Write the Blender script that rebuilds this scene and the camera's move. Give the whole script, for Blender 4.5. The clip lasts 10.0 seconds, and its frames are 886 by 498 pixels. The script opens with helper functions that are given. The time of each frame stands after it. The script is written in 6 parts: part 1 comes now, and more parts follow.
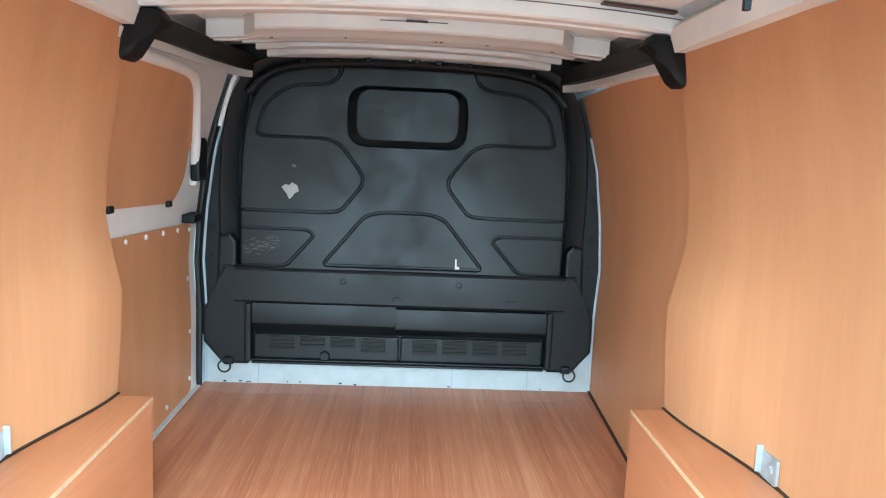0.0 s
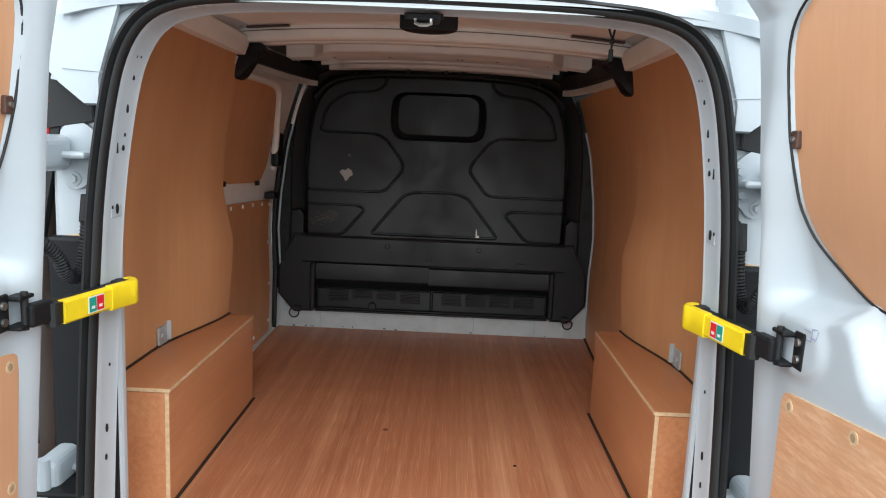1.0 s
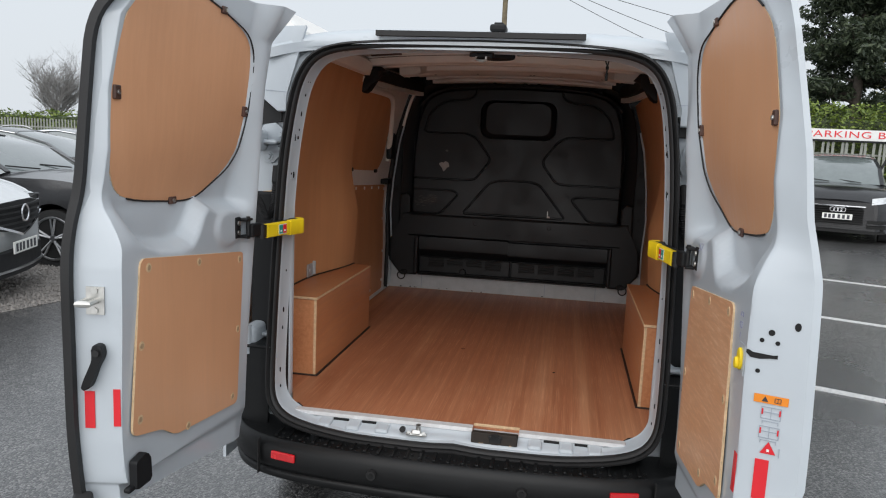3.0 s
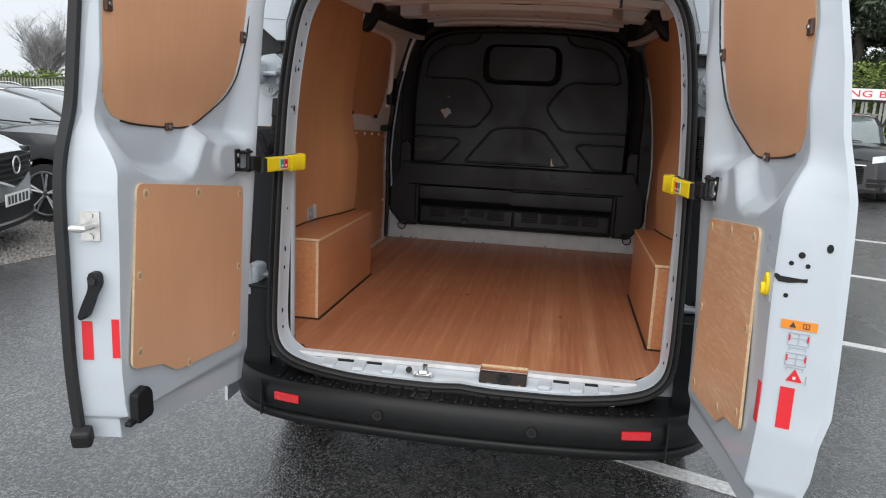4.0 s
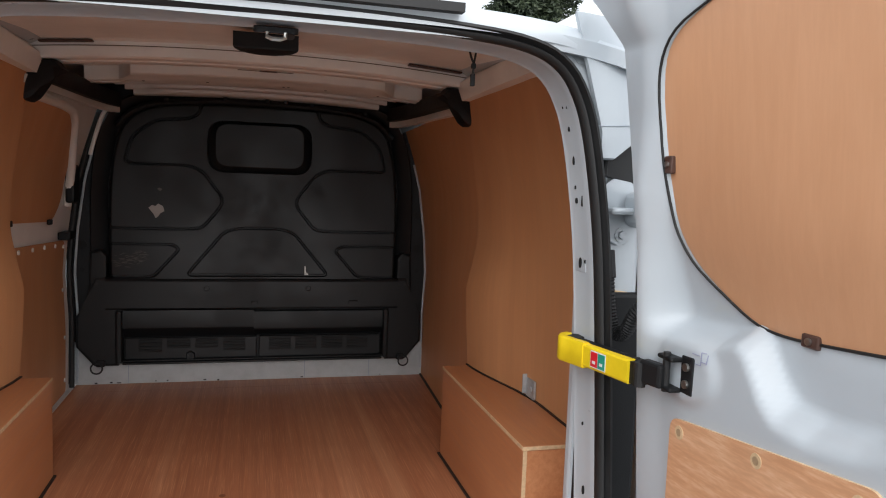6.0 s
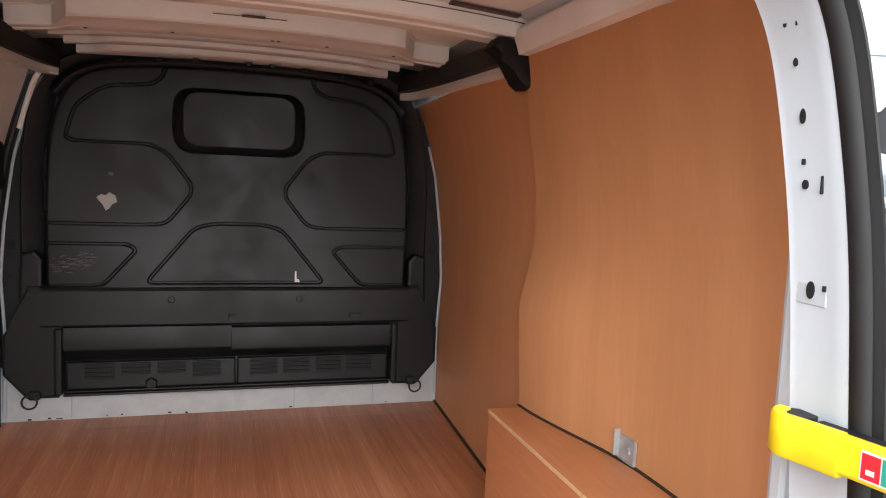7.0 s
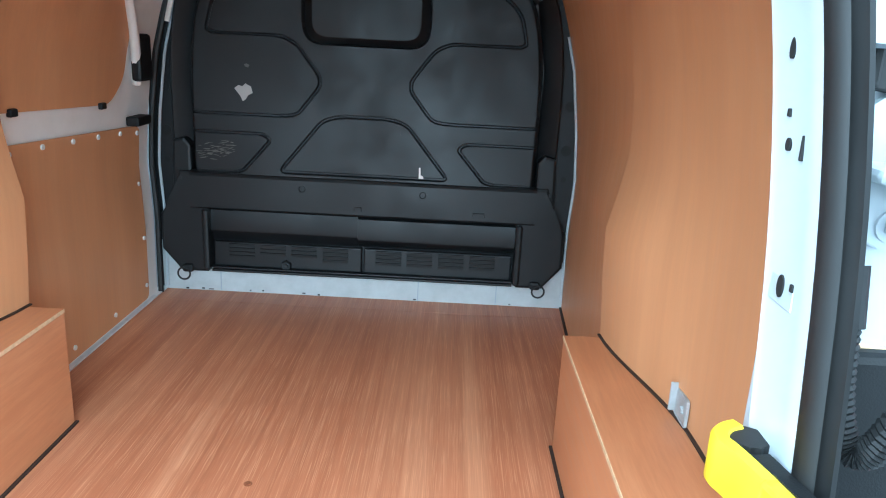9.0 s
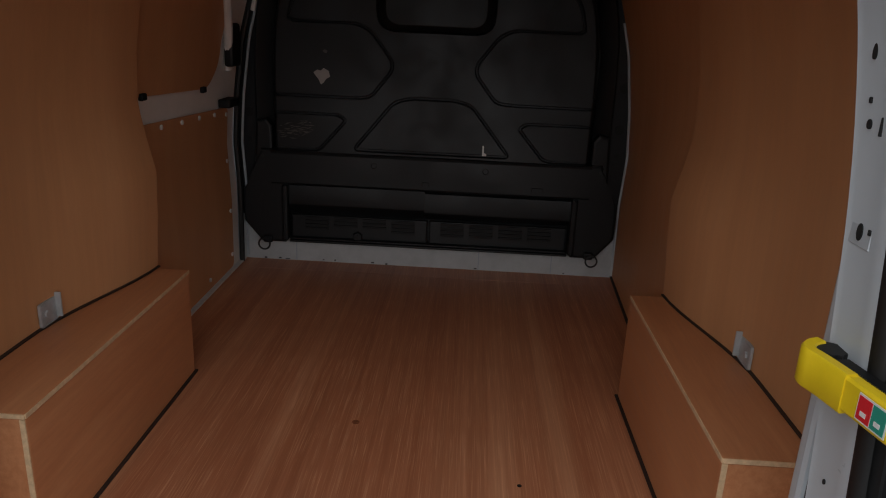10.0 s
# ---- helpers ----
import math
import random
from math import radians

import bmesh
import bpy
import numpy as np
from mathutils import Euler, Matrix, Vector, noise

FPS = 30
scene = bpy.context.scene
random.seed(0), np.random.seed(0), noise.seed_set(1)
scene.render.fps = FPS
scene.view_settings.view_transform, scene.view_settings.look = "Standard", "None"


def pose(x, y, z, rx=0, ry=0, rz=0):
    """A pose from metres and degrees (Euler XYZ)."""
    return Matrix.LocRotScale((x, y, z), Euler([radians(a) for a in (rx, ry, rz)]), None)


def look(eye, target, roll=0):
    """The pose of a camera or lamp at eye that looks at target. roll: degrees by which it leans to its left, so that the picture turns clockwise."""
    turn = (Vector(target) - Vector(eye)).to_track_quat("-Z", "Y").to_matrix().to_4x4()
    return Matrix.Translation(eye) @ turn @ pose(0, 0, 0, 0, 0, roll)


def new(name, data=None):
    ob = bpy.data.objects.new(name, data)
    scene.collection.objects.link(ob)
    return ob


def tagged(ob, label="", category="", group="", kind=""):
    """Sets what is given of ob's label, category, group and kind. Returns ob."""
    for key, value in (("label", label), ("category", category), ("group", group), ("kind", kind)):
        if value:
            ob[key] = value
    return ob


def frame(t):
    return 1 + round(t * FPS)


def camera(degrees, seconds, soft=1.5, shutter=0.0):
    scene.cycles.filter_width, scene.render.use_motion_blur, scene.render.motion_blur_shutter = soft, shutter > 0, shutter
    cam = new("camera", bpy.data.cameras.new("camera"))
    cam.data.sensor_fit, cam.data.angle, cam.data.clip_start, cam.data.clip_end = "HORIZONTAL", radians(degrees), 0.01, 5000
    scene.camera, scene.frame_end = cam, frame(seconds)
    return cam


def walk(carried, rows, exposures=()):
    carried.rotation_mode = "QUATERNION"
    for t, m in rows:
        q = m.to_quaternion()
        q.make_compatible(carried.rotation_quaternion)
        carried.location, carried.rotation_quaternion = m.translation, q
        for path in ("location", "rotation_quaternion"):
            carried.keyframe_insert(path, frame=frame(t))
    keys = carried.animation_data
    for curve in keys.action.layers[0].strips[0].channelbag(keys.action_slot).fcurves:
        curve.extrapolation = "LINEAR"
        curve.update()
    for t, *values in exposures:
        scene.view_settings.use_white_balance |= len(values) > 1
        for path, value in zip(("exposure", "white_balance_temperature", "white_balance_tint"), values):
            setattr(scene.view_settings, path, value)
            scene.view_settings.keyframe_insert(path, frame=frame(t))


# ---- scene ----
cam = camera(62.7, 10.0, 1.1)
PATH = [
    (0, (0.013, -0.665, 1.685), (0.114, 1.312, 1.401), 2.6),
    (0.5, (0.011, -1.084, 1.674), (0.082, 0.893, 1.382), 2.6),
    (1, (0.088, -1.484, 1.678), (0.07, 0.493, 1.378), 2.5),
    (1.5, (0.196, -1.918, 1.667), (0.083, 0.055, 1.36), 2.7),
    (2, (0.269, -2.249, 1.668), (0.067, -0.282, 1.373), 2.7),
    (3.3, (0.34, -2.459, 1.61), (0.008, -0.51, 1.309), 2.6),
    (3.5, (0.323, -2.459, 1.578), (-0.009, -0.513, 1.255), 2.6),
    (4, (0.288, -2.396, 1.529), (-0.013, -0.458, 1.135), 2.6),
    (4.5, (0.209, -2.196, 1.508), (0.055, -0.25, 1.075), 2.7),
    (5, (0.098, -1.914, 1.572), (0.18, 0.045, 1.177), 2.6),
    (5.2, (0.036, -1.8, 1.638), (0.224, 0.157, 1.271), 2.7),
    (6.3, (-0.062, -1.091, 1.657), (0.514, 0.818, 1.504), 2.2),
    (6.5, (-0.086, -0.917, 1.601), (0.511, 0.985, 1.447), 2.4),
    (7, (-0.07, -0.592, 1.615), (0.516, 1.31, 1.416), 2.5),
    (7.5, (0.058, -0.394, 1.611), (0.5, 1.537, 1.334), 2.7),
    (8, (0.171, -0.308, 1.639), (0.42, 1.642, 1.269), 3.0),
    (8.5, (0.251, -0.265, 1.68), (0.347, 1.677, 1.213), 3.1),
    (9, (0.346, -0.514, 1.706), (0.342, 1.407, 1.153), 3.0),
    (9.5, (0.362, -0.747, 1.764), (0.312, 1.157, 1.156), 2.9),
    (10, (0.16, -0.764, 1.732), (0.108, 1.14, 1.124), 2.7),
]
EXPOSURES = [(0.0, 3.45, 4850, -14), (0.5, 2.32, 5700, -4), (1.0, 1.55, 6200, 4), (1.5, 1.05, 6500, 10), (2.0, 0.80, 6500, 10), (3.5, 0.58, 6500, 10), (4.0, 0.82, 6500, 10), (4.5, 0.95, 6500, 10), (5.0, 1.10, 6500, 10), (6.3, 1.15, 6500, 10), (6.5, 1.25, 6500, 10), (7.0, 2.32, 6500, 10), (7.5, 2.85, 6500, 10), (8.0, 2.82, 5900, 4), (8.5, 3.25, 5000, -6), (9.0, 2.95, 4850, -10), (9.5, 0.85, 6300, 10), (10.0, 0.05, 6500, 10)]
walk(cam, [(t, look(eye, target, roll)) for t, eye, target, roll in PATH], EXPOSURES)

# ---- light ----
world = bpy.data.worlds.new("overcast_sky")
scene.world = world
world.use_nodes = True
wn = world.node_tree
sky = wn.nodes.new("ShaderNodeTexSky")
sky.sky_type, sky.sun_disc = "NISHITA", False
sky.sun_elevation, sky.sun_rotation = radians(38), radians(183)
sky.air_density, sky.dust_density, sky.ozone_density = 1.0, 6.0, 1.0
grey = wn.nodes.new("ShaderNodeMix")
grey.data_type = "RGBA"
grey.inputs[0].default_value = 0.85
grey.inputs[7].default_value = (8.8, 9.4, 10.0, 1)
wn.links.new(sky.outputs[0], grey.inputs[6])
wn.links.new(grey.outputs[2], wn.nodes["Background"].inputs[0])
wn.nodes["Background"].inputs[1].default_value = 0.063
sun = new("sun", bpy.data.lights.new("sun", "SUN"))
sun.data.energy, sun.data.angle, sun.data.color = 1.60, radians(100), (0.98, 0.985, 1.0)
sun.matrix_world = look((-0.6, -12, 10.0), (0, 1, 0))


# ---- materials ----
def nodes_of(name, rough=0.5, metal=0.0, base=(0.5, 0.5, 0.5), spec=0.5):
    m = bpy.data.materials.new(name)
    m.use_nodes = True
    nt = m.node_tree
    b = nt.nodes["Principled BSDF"]
    b.inputs["Base Color"].default_value = (*base, 1)
    b.inputs["Roughness"].default_value = rough
    b.inputs["Metallic"].default_value = metal
    b.inputs["Specular IOR Level"].default_value = spec
    return m, nt, b


def coords(nt, scale, kind="Object"):
    tc = nt.nodes.new("ShaderNodeTexCoord")
    mp = nt.nodes.new("ShaderNodeMapping")
    mp.inputs["Scale"].default_value = scale
    nt.links.new(tc.outputs[kind], mp.inputs[0])
    return mp.outputs[0]


def noise_of(nt, vec, scale, detail=4.0, rough=0.6):
    n = nt.nodes.new("ShaderNodeTexNoise")
    n.inputs["Scale"].default_value, n.inputs["Detail"].default_value, n.inputs["Roughness"].default_value = scale, detail, rough
    nt.links.new(vec, n.inputs["Vector"])
    return n.outputs["Fac"]


def ramp_of(nt, fac, stops):
    r = nt.nodes.new("ShaderNodeValToRGB")
    while len(r.color_ramp.elements) < len(stops):
        r.color_ramp.elements.new(0.5)
    for e, (p, c) in zip(r.color_ramp.elements, stops):
        e.position, e.color = p, (*c, 1)
    nt.links.new(fac, r.inputs[0])
    return r.outputs[0]


def mix_of(nt, fac, a, b, mode="MIX"):
    m = nt.nodes.new("ShaderNodeMix")
    m.data_type, m.blend_type = "RGBA", mode
    for sock, v in ((m.inputs[0], fac), (m.inputs[6], a), (m.inputs[7], b)):
        if isinstance(v, (int, float)):
            sock.default_value = v
        elif isinstance(v, tuple):
            sock.default_value = (*v, 1)
        else:
            nt.links.new(v, sock)
    return m.outputs[2]


def bump_of(nt, b, height, strength, dist=0.002):
    n = nt.nodes.new("ShaderNodeBump")
    n.inputs["Strength"].default_value, n.inputs["Distance"].default_value = strength, dist
    nt.links.new(height, n.inputs["Height"])
    nt.links.new(n.outputs[0], b.inputs["Normal"])


def ply_material(name, dark, mid, light, stretch, rough=0.45, streaks=0.5, grain=60, along=None, pores=0):
    """Beech-faced plywood: long fine grain, broad tone bands, pale pores."""
    m, nt, b = nodes_of(name, rough)
    v = coords(nt, stretch)
    fine = noise_of(nt, coords(nt, along) if along else v, grain, 3, 0.7)
    broad = noise_of(nt, v, 9, 3, 0.5)
    big = noise_of(nt, coords(nt, (1, 1, 1)), 1.3, 3, 0.5)
    c = ramp_of(nt, broad, [(0.25, dark), (0.5, mid), (0.75, light)])
    c2 = ramp_of(nt, fine, [(0.38, dark), (0.53, mid), (0.67, light)])
    c = mix_of(nt, streaks, c, c2)
    if pores:
        p = ramp_of(nt, noise_of(nt, coords(nt, along), pores, 2, 0.6), [(0.56, (0, 0, 0)), (0.65, (0.52, 0.52, 0.52))])
        c = mix_of(nt, p, c, light)
    if pores:
        lines = noise_of(nt, coords(nt, along), 46, 2, 0.5)
        c = mix_of(nt, 1.0, c, ramp_of(nt, lines, [(0.34, (0.89, 0.86, 0.85)), (0.50, (1.0, 1.0, 1.0)), (0.64, (1.06, 1.10, 1.13)), (0.74, (1.15, 1.25, 1.31))]), "MULTIPLY")
    tone = ramp_of(nt, big, [(0.3, (0.88, 0.86, 0.85)), (0.7, (1.06, 1.05, 1.04))])
    c = mix_of(nt, 1.0, c, tone, "MULTIPLY")
    nt.links.new(c, b.inputs["Base Color"])
    r = ramp_of(nt, fine, [(0.3, (rough - 0.08,) * 3), (0.8, (rough + 0.12,) * 3)])
    nt.links.new(r, b.inputs["Roughness"])
    bump_of(nt, b, fine, 0.12, 0.001)
    return m


PLY_FLOOR = ply_material("ply_floor", (0.40, 0.150, 0.072), (0.455, 0.176, 0.086), (0.68, 0.35, 0.19), (1, 0.035, 1), 0.40, 0.36, 190, (1, 0.014, 1), 330)
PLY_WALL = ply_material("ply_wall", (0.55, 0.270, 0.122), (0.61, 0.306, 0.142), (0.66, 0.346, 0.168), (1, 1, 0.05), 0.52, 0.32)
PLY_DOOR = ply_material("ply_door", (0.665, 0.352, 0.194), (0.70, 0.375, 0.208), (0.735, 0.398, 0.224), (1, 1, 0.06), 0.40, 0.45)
PLY_DOOR_SLANT = ply_material("ply_door_slant", (0.60, 0.305, 0.160), (0.72, 0.385, 0.210), (0.84, 0.55, 0.35), (1, 0.12, 1), 0.42, 0.6, 110)
PLY_BOX = ply_material("ply_box", (0.46, 0.185, 0.080), (0.55, 0.24, 0.110), (0.62, 0.30, 0.145), (1, 0.08, 0.9), 0.40, 0.5)


def plain(name, base, rough, metal=0.0, var=0.12, scale=6.0, bump=0.0, bscale=300.0, coat=0.0, spec=0.5):
    m, nt, b = nodes_of(name, rough, metal, base, spec)
    n = noise_of(nt, coords(nt, (1, 1, 1)), scale, 5, 0.65)
    c = ramp_of(nt, n, [(0.3, tuple(k * (1 - var) for k in base)), (0.7, tuple(min(1, k * (1 + var)) for k in base))])
    nt.links.new(c, b.inputs["Base Color"])
    nt.links.new(ramp_of(nt, n, [(0.3, (max(0.03, rough - 0.06),) * 3), (0.75, (min(1, rough + 0.10),) * 3)]), b.inputs["Roughness"])
    b.inputs["Coat Weight"].default_value = coat
    b.inputs["Coat Roughness"].default_value = 0.06
    if bump:
        bump_of(nt, b, noise_of(nt, coords(nt, (1, 1, 1)), bscale, 2, 0.5), bump, 0.001)
    return m


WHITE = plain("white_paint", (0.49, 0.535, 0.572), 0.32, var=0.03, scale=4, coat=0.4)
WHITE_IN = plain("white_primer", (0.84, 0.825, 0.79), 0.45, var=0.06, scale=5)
SILL_WHITE = plain("dusty_white_sill", (0.46, 0.48, 0.49), 0.4, var=0.10, scale=14)
BLACK_PLASTIC = plain("black_plastic", (0.008, 0.0085, 0.0095), 0.55, var=0.25, bump=0.35, bscale=420, spec=0.3)
BUMPER = plain("bumper_plastic", (0.007, 0.0075, 0.008), 0.42, var=0.25, scale=9, bump=0.2, bscale=500, spec=0.3)
RUBBER = plain("black_rubber", (0.011, 0.011, 0.0115), 0.6, var=0.3)
DARK = plain("dark_void", (0.008, 0.008, 0.008), 0.8, var=0.2)
STEEL = plain("zinc_steel", (0.55, 0.55, 0.53), 0.35, 1.0, var=0.15, scale=30)
ALU = plain("aluminium_strip", (0.78, 0.78, 0.78), 0.5, 0.3, var=0.08, scale=40)


def bulkhead_material():
    """Black moulded plastic: dull dusty haze, scuffs and fine scratches."""
    m, nt, b = nodes_of("bulkhead_plastic", 0.36, spec=0.34)
    v = coords(nt, (1, 1, 1))
    dust = noise_of(nt, v, 2.6, 6, 0.65)
    fine = noise_of(nt, v, 420, 2, 0.5)
    scr = noise_of(nt, coords(nt, (1.0, 1.0, 0.06)), 90, 3, 0.7)
    c = ramp_of(nt, dust, [(0.32, (0.0066, 0.0073, 0.0085)), (0.60, (0.0104, 0.0112, 0.0124)), (0.80, (0.019, 0.0195, 0.0195))])
    marks = ramp_of(nt, scr, [(0.74, (0, 0, 0)), (0.80, (0.5, 0.5, 0.5))])
    c = mix_of(nt, marks, c, (0.09, 0.088, 0.085))
    nt.links.new(c, b.inputs["Base Color"])
    nt.links.new(ramp_of(nt, dust, [(0.35, (0.36,) * 3), (0.70, (0.58,) * 3)]), b.inputs["Roughness"])
    bump_of(nt, b, fine, 0.25, 0.001)
    return m


BULK = bulkhead_material()
YELLOW = plain("yellow_plastic", (0.83, 0.60, 0.012), 0.5, var=0.06, scale=20)
RED = plain("red_reflector", (0.62, 0.012, 0.018), 0.2, var=0.1, scale=40, coat=0.5)
PLY_EDGE = plain("ply_edge", (0.66, 0.47, 0.28), 0.6, var=0.2, scale=60)
BROWN = plain("brown_plastic", (0.075, 0.035, 0.025), 0.5, var=0.2)
ORANGE = plain("orange_sticker", (0.80, 0.25, 0.02), 0.4, var=0.03)
STICKER_RED = plain("red_sticker", (0.68, 0.02, 0.03), 0.35, var=0.05)
STICKER_GREEN = plain("green_sticker", (0.02, 0.30, 0.22), 0.4, var=0.05)
STICKER_WHITE = plain("white_sticker", (0.75, 0.75, 0.73), 0.45, var=0.03)
INK = plain("dark_ink", (0.04, 0.04, 0.05), 0.5)
INK_GREY = plain("grey_ink", (0.32, 0.36, 0.42), 0.5)
INK_BLUE = plain("blue_ink", (0.30, 0.31, 0.48), 0.5)
RUST = plain("rusty_steel", (0.018, 0.012, 0.008), 0.75, var=0.65, scale=55)
SCREW = plain("brassy_screw", (0.43, 0.30, 0.18), 0.45, 0.1, var=0.2, scale=60)
RUST_PALE = plain("orange_rust", (0.20, 0.085, 0.03), 0.8, var=0.4, scale=60)
STRIP = plain("black_strip", (0.028, 0.017, 0.013), 0.6)
GALV_PLATE = plain("galvanised_plate", (0.46, 0.48, 0.49), 0.5, 0.35, var=0.15, scale=40)


# ---- mesh helpers ----
def part(name, bm, material, parent=None, label="", smooth=None):
    """Links a bmesh, or (verts, faces), as one mesh object under a thing or a part."""
    me = bpy.data.meshes.new(name)
    if isinstance(bm, tuple):
        me.from_pydata(*[list(map(tuple, bm[0])), [], [tuple(f) for f in bm[1]]])
    else:
        bmesh.ops.recalc_face_normals(bm, faces=bm.faces[:])
        bm.to_mesh(me)
        bm.free()
    me.materials.append(material)
    if smooth is not None:
        me.shade_smooth()
        me.set_sharp_from_angle(angle=radians(smooth))
    ob = new(name, me)
    if parent is not None:
        ob.parent = parent
    if label:
        ob["label"] = label
    return ob


def thing(name, label, category, at=(0, 0, 0), group="", kind=""):
    e = new(name)
    e.location = at
    e.empty_display_size = 0.1
    return tagged(e, label, category, group, kind)


def add_box(bm, c, s, bevel=0.0, m=None, seg=2):
    """A bevelled box of size s at c, turned by m."""
    r = bmesh.ops.create_cube(bm, size=1)
    vs = r["verts"]
    for v in vs:
        v.co = Vector((v.co.x * s[0], v.co.y * s[1], v.co.z * s[2]))
    if bevel:
        es = list({e for v in vs for e in v.link_edges})
        g = bmesh.ops.bevel(bm, geom=es, offset=bevel, segments=seg, affect="EDGES", profile=0.5)
        vs = list({v for f in g["faces"] for v in f.verts} | {v for v in vs if v.is_valid})
    for v in vs:
        v.co = (m @ v.co if m else v.co) + Vector(c)
    return bm


def box(c, s, bevel=0.0, m=None, seg=2):
    return add_box(bmesh.new(), c, s, bevel, m, seg)


def rot(rx=0, ry=0, rz=0):
    return Euler([radians(a) for a in (rx, ry, rz)]).to_matrix()


def add_cyl(bm, a, b, r1, r2=None, n=16):
    """A capped cylinder or cone from a to b."""
    a, b = Vector(a), Vector(b)
    q = (b - a).to_track_quat("Z", "Y").to_matrix().to_4x4()
    bmesh.ops.create_cone(bm, cap_ends=True, segments=n, radius1=r1, radius2=r1 if r2 is None else r2, depth=(b - a).length, matrix=Matrix.Translation((a + b) / 2) @ q)
    return bm


def cyl(a, b, r1, r2=None, n=16):
    return add_cyl(bmesh.new(), a, b, r1, r2, n)


def add_prism(bm, poly, origin, u, v, depth, bevel=0.0):
    """A polygon in the plane of u and v at origin, extruded along their normal by depth."""
    u, v, o = Vector(u).normalized(), Vector(v).normalized(), Vector(origin)
    w = u.cross(v)
    lo = [bm.verts.new(o + u * p[0] + v * p[1]) for p in poly]
    hi = [bm.verts.new(o + u * p[0] + v * p[1] + w * depth) for p in poly]
    n = len(poly)
    bm.faces.new(lo[::-1])
    top = bm.faces.new(hi)
    for i in range(n):
        bm.faces.new((lo[i], lo[(i + 1) % n], hi[(i + 1) % n], hi[i]))
    if bevel:
        bmesh.ops.bevel(bm, geom=list(top.edges), offset=bevel, segments=2, affect="EDGES", profile=0.5)
    return bm


def prism(poly, origin, u, v, depth, bevel=0.0):
    return add_prism(bmesh.new(), poly, origin, u, v, depth, bevel)


def rounded(poly, r=0.02, n=5):
    """A polygon with rounded corners."""
    out, k = [], len(poly)
    for i in range(k):
        p, a, b = Vector(poly[i]), Vector(poly[i - 1]), Vector(poly[(i + 1) % k])
        da, db = a - p, b - p
        d = min(r, da.length * 0.45, db.length * 0.45)
        s, e = p + da.normalized() * d, p + db.normalized() * d
        for j in range(n + 1):
            t = j / n
            out.append(tuple(s * (1 - t) ** 2 + p * 2 * t * (1 - t) + e * t * t))
    return out


def smooth_line(pts, n=3, closed=False):
    """Corner-cutting of a polyline."""
    p = [Vector(q) for q in pts]
    for _ in range(n):
        q = [] if closed else [p[0]]
        for i in range(len(p) if closed else len(p) - 1):
            a, b = p[i], p[(i + 1) % len(p)]
            q += [a * 0.75 + b * 0.25, a * 0.25 + b * 0.75]
        if not closed:
            q.append(p[-1])
        p = q
    return p


def sweep(path, profile, closed=False, up=(0, 0, 1), caps=True):
    """Sweeps a closed 2D profile (side, up) along a path."""
    path = [Vector(p) for p in path]
    up = Vector(up)
    n, k = len(path), len(profile)
    verts, faces = [], []
    for i in range(n):
        a = path[i - 1] if (closed or i) else path[i]
        b = path[(i + 1) % n] if (closed or i < n - 1) else path[i]
        t = (b - a).normalized()
        s = t.cross(up)
        s = s.normalized() if s.length > 1e-6 else Vector((1, 0, 0))
        w = s.cross(t)
        verts += [path[i] + s * p[0] + w * p[1] for p in profile]
    for i in range(n if closed else n - 1):
        for j in range(k):
            a, b = i * k, ((i + 1) % n) * k
            faces.append((a + j, a + (j + 1) % k, b + (j + 1) % k, b + j))
    if caps and not closed:
        faces.append(tuple(range(k))[::-1])
        faces.append(tuple((n - 1) * k + j for j in range(k)))
    return verts, faces


def circle(r, n=10, cx=0.0, cy=0.0):
    return [(cx + r * math.cos(2 * math.pi * i / n), cy + r * math.sin(2 * math.pi * i / n)) for i in range(n)]


def tube(path, r, n=8, closed=False, up=(0, 0, 1)):
    return sweep(path, circle(r, n), closed, up)


def loft(rows, thick=None, closed=False):
    """A grid of rows of points; thick: a second layer, offset by that vector, with a rim."""
    nr, nc = len(rows), len(rows[0])
    verts = [tuple(p) for r in rows for p in r]
    faces = []
    for i in range(nr - 1):
        for j in range(nc - 1):
            faces.append((i * nc + j, i * nc + j + 1, (i + 1) * nc + j + 1, (i + 1) * nc + j))
    if thick:
        n = nr * nc
        verts += [tuple(Vector(v) + Vector(thick)) for v in verts]
        faces += [tuple(n + k for k in f[::-1]) for f in faces]
        ring = [j for j in range(nc)] + [i * nc + nc - 1 for i in range(1, nr)] + [(nr - 1) * nc + j for j in range(nc - 2, -1, -1)] + [i * nc for i in range(nr - 2, 0, -1)]
        for a, b in zip(ring, ring[1:] + ring[:1]):
            faces.append((b, a, n + a, n + b))
    return verts, faces


def mirror_x(vf):
    return [(-v[0], v[1], v[2]) for v in vf[0]], [tuple(f[::-1]) for f in vf[1]]


def lerp_table(table, x):
    return float(np.interp(x, [a for a, _ in table], [b for _, b in table]))


def sstep(x):
    x = min(1.0, max(0.0, x))
    return x * x * (3 - 2 * x)


def poly_dist(p, poly, closed=True):
    """Distances of points p (n,2) to a polyline."""
    poly = np.array([tuple(q)[:2] for q in poly])
    a, b = poly, np.roll(poly, -1, 0)
    if not closed:
        a, b = a[:-1], b[:-1]
    best = np.full(len(p), 1e9)
    for s, e in zip(a, b):
        d = e - s
        t = np.clip(((p - s) @ d) / max(1e-12, d @ d), 0, 1)
        best = np.minimum(best, np.hypot(*(p - s - t[:, None] * d).T))
    return best


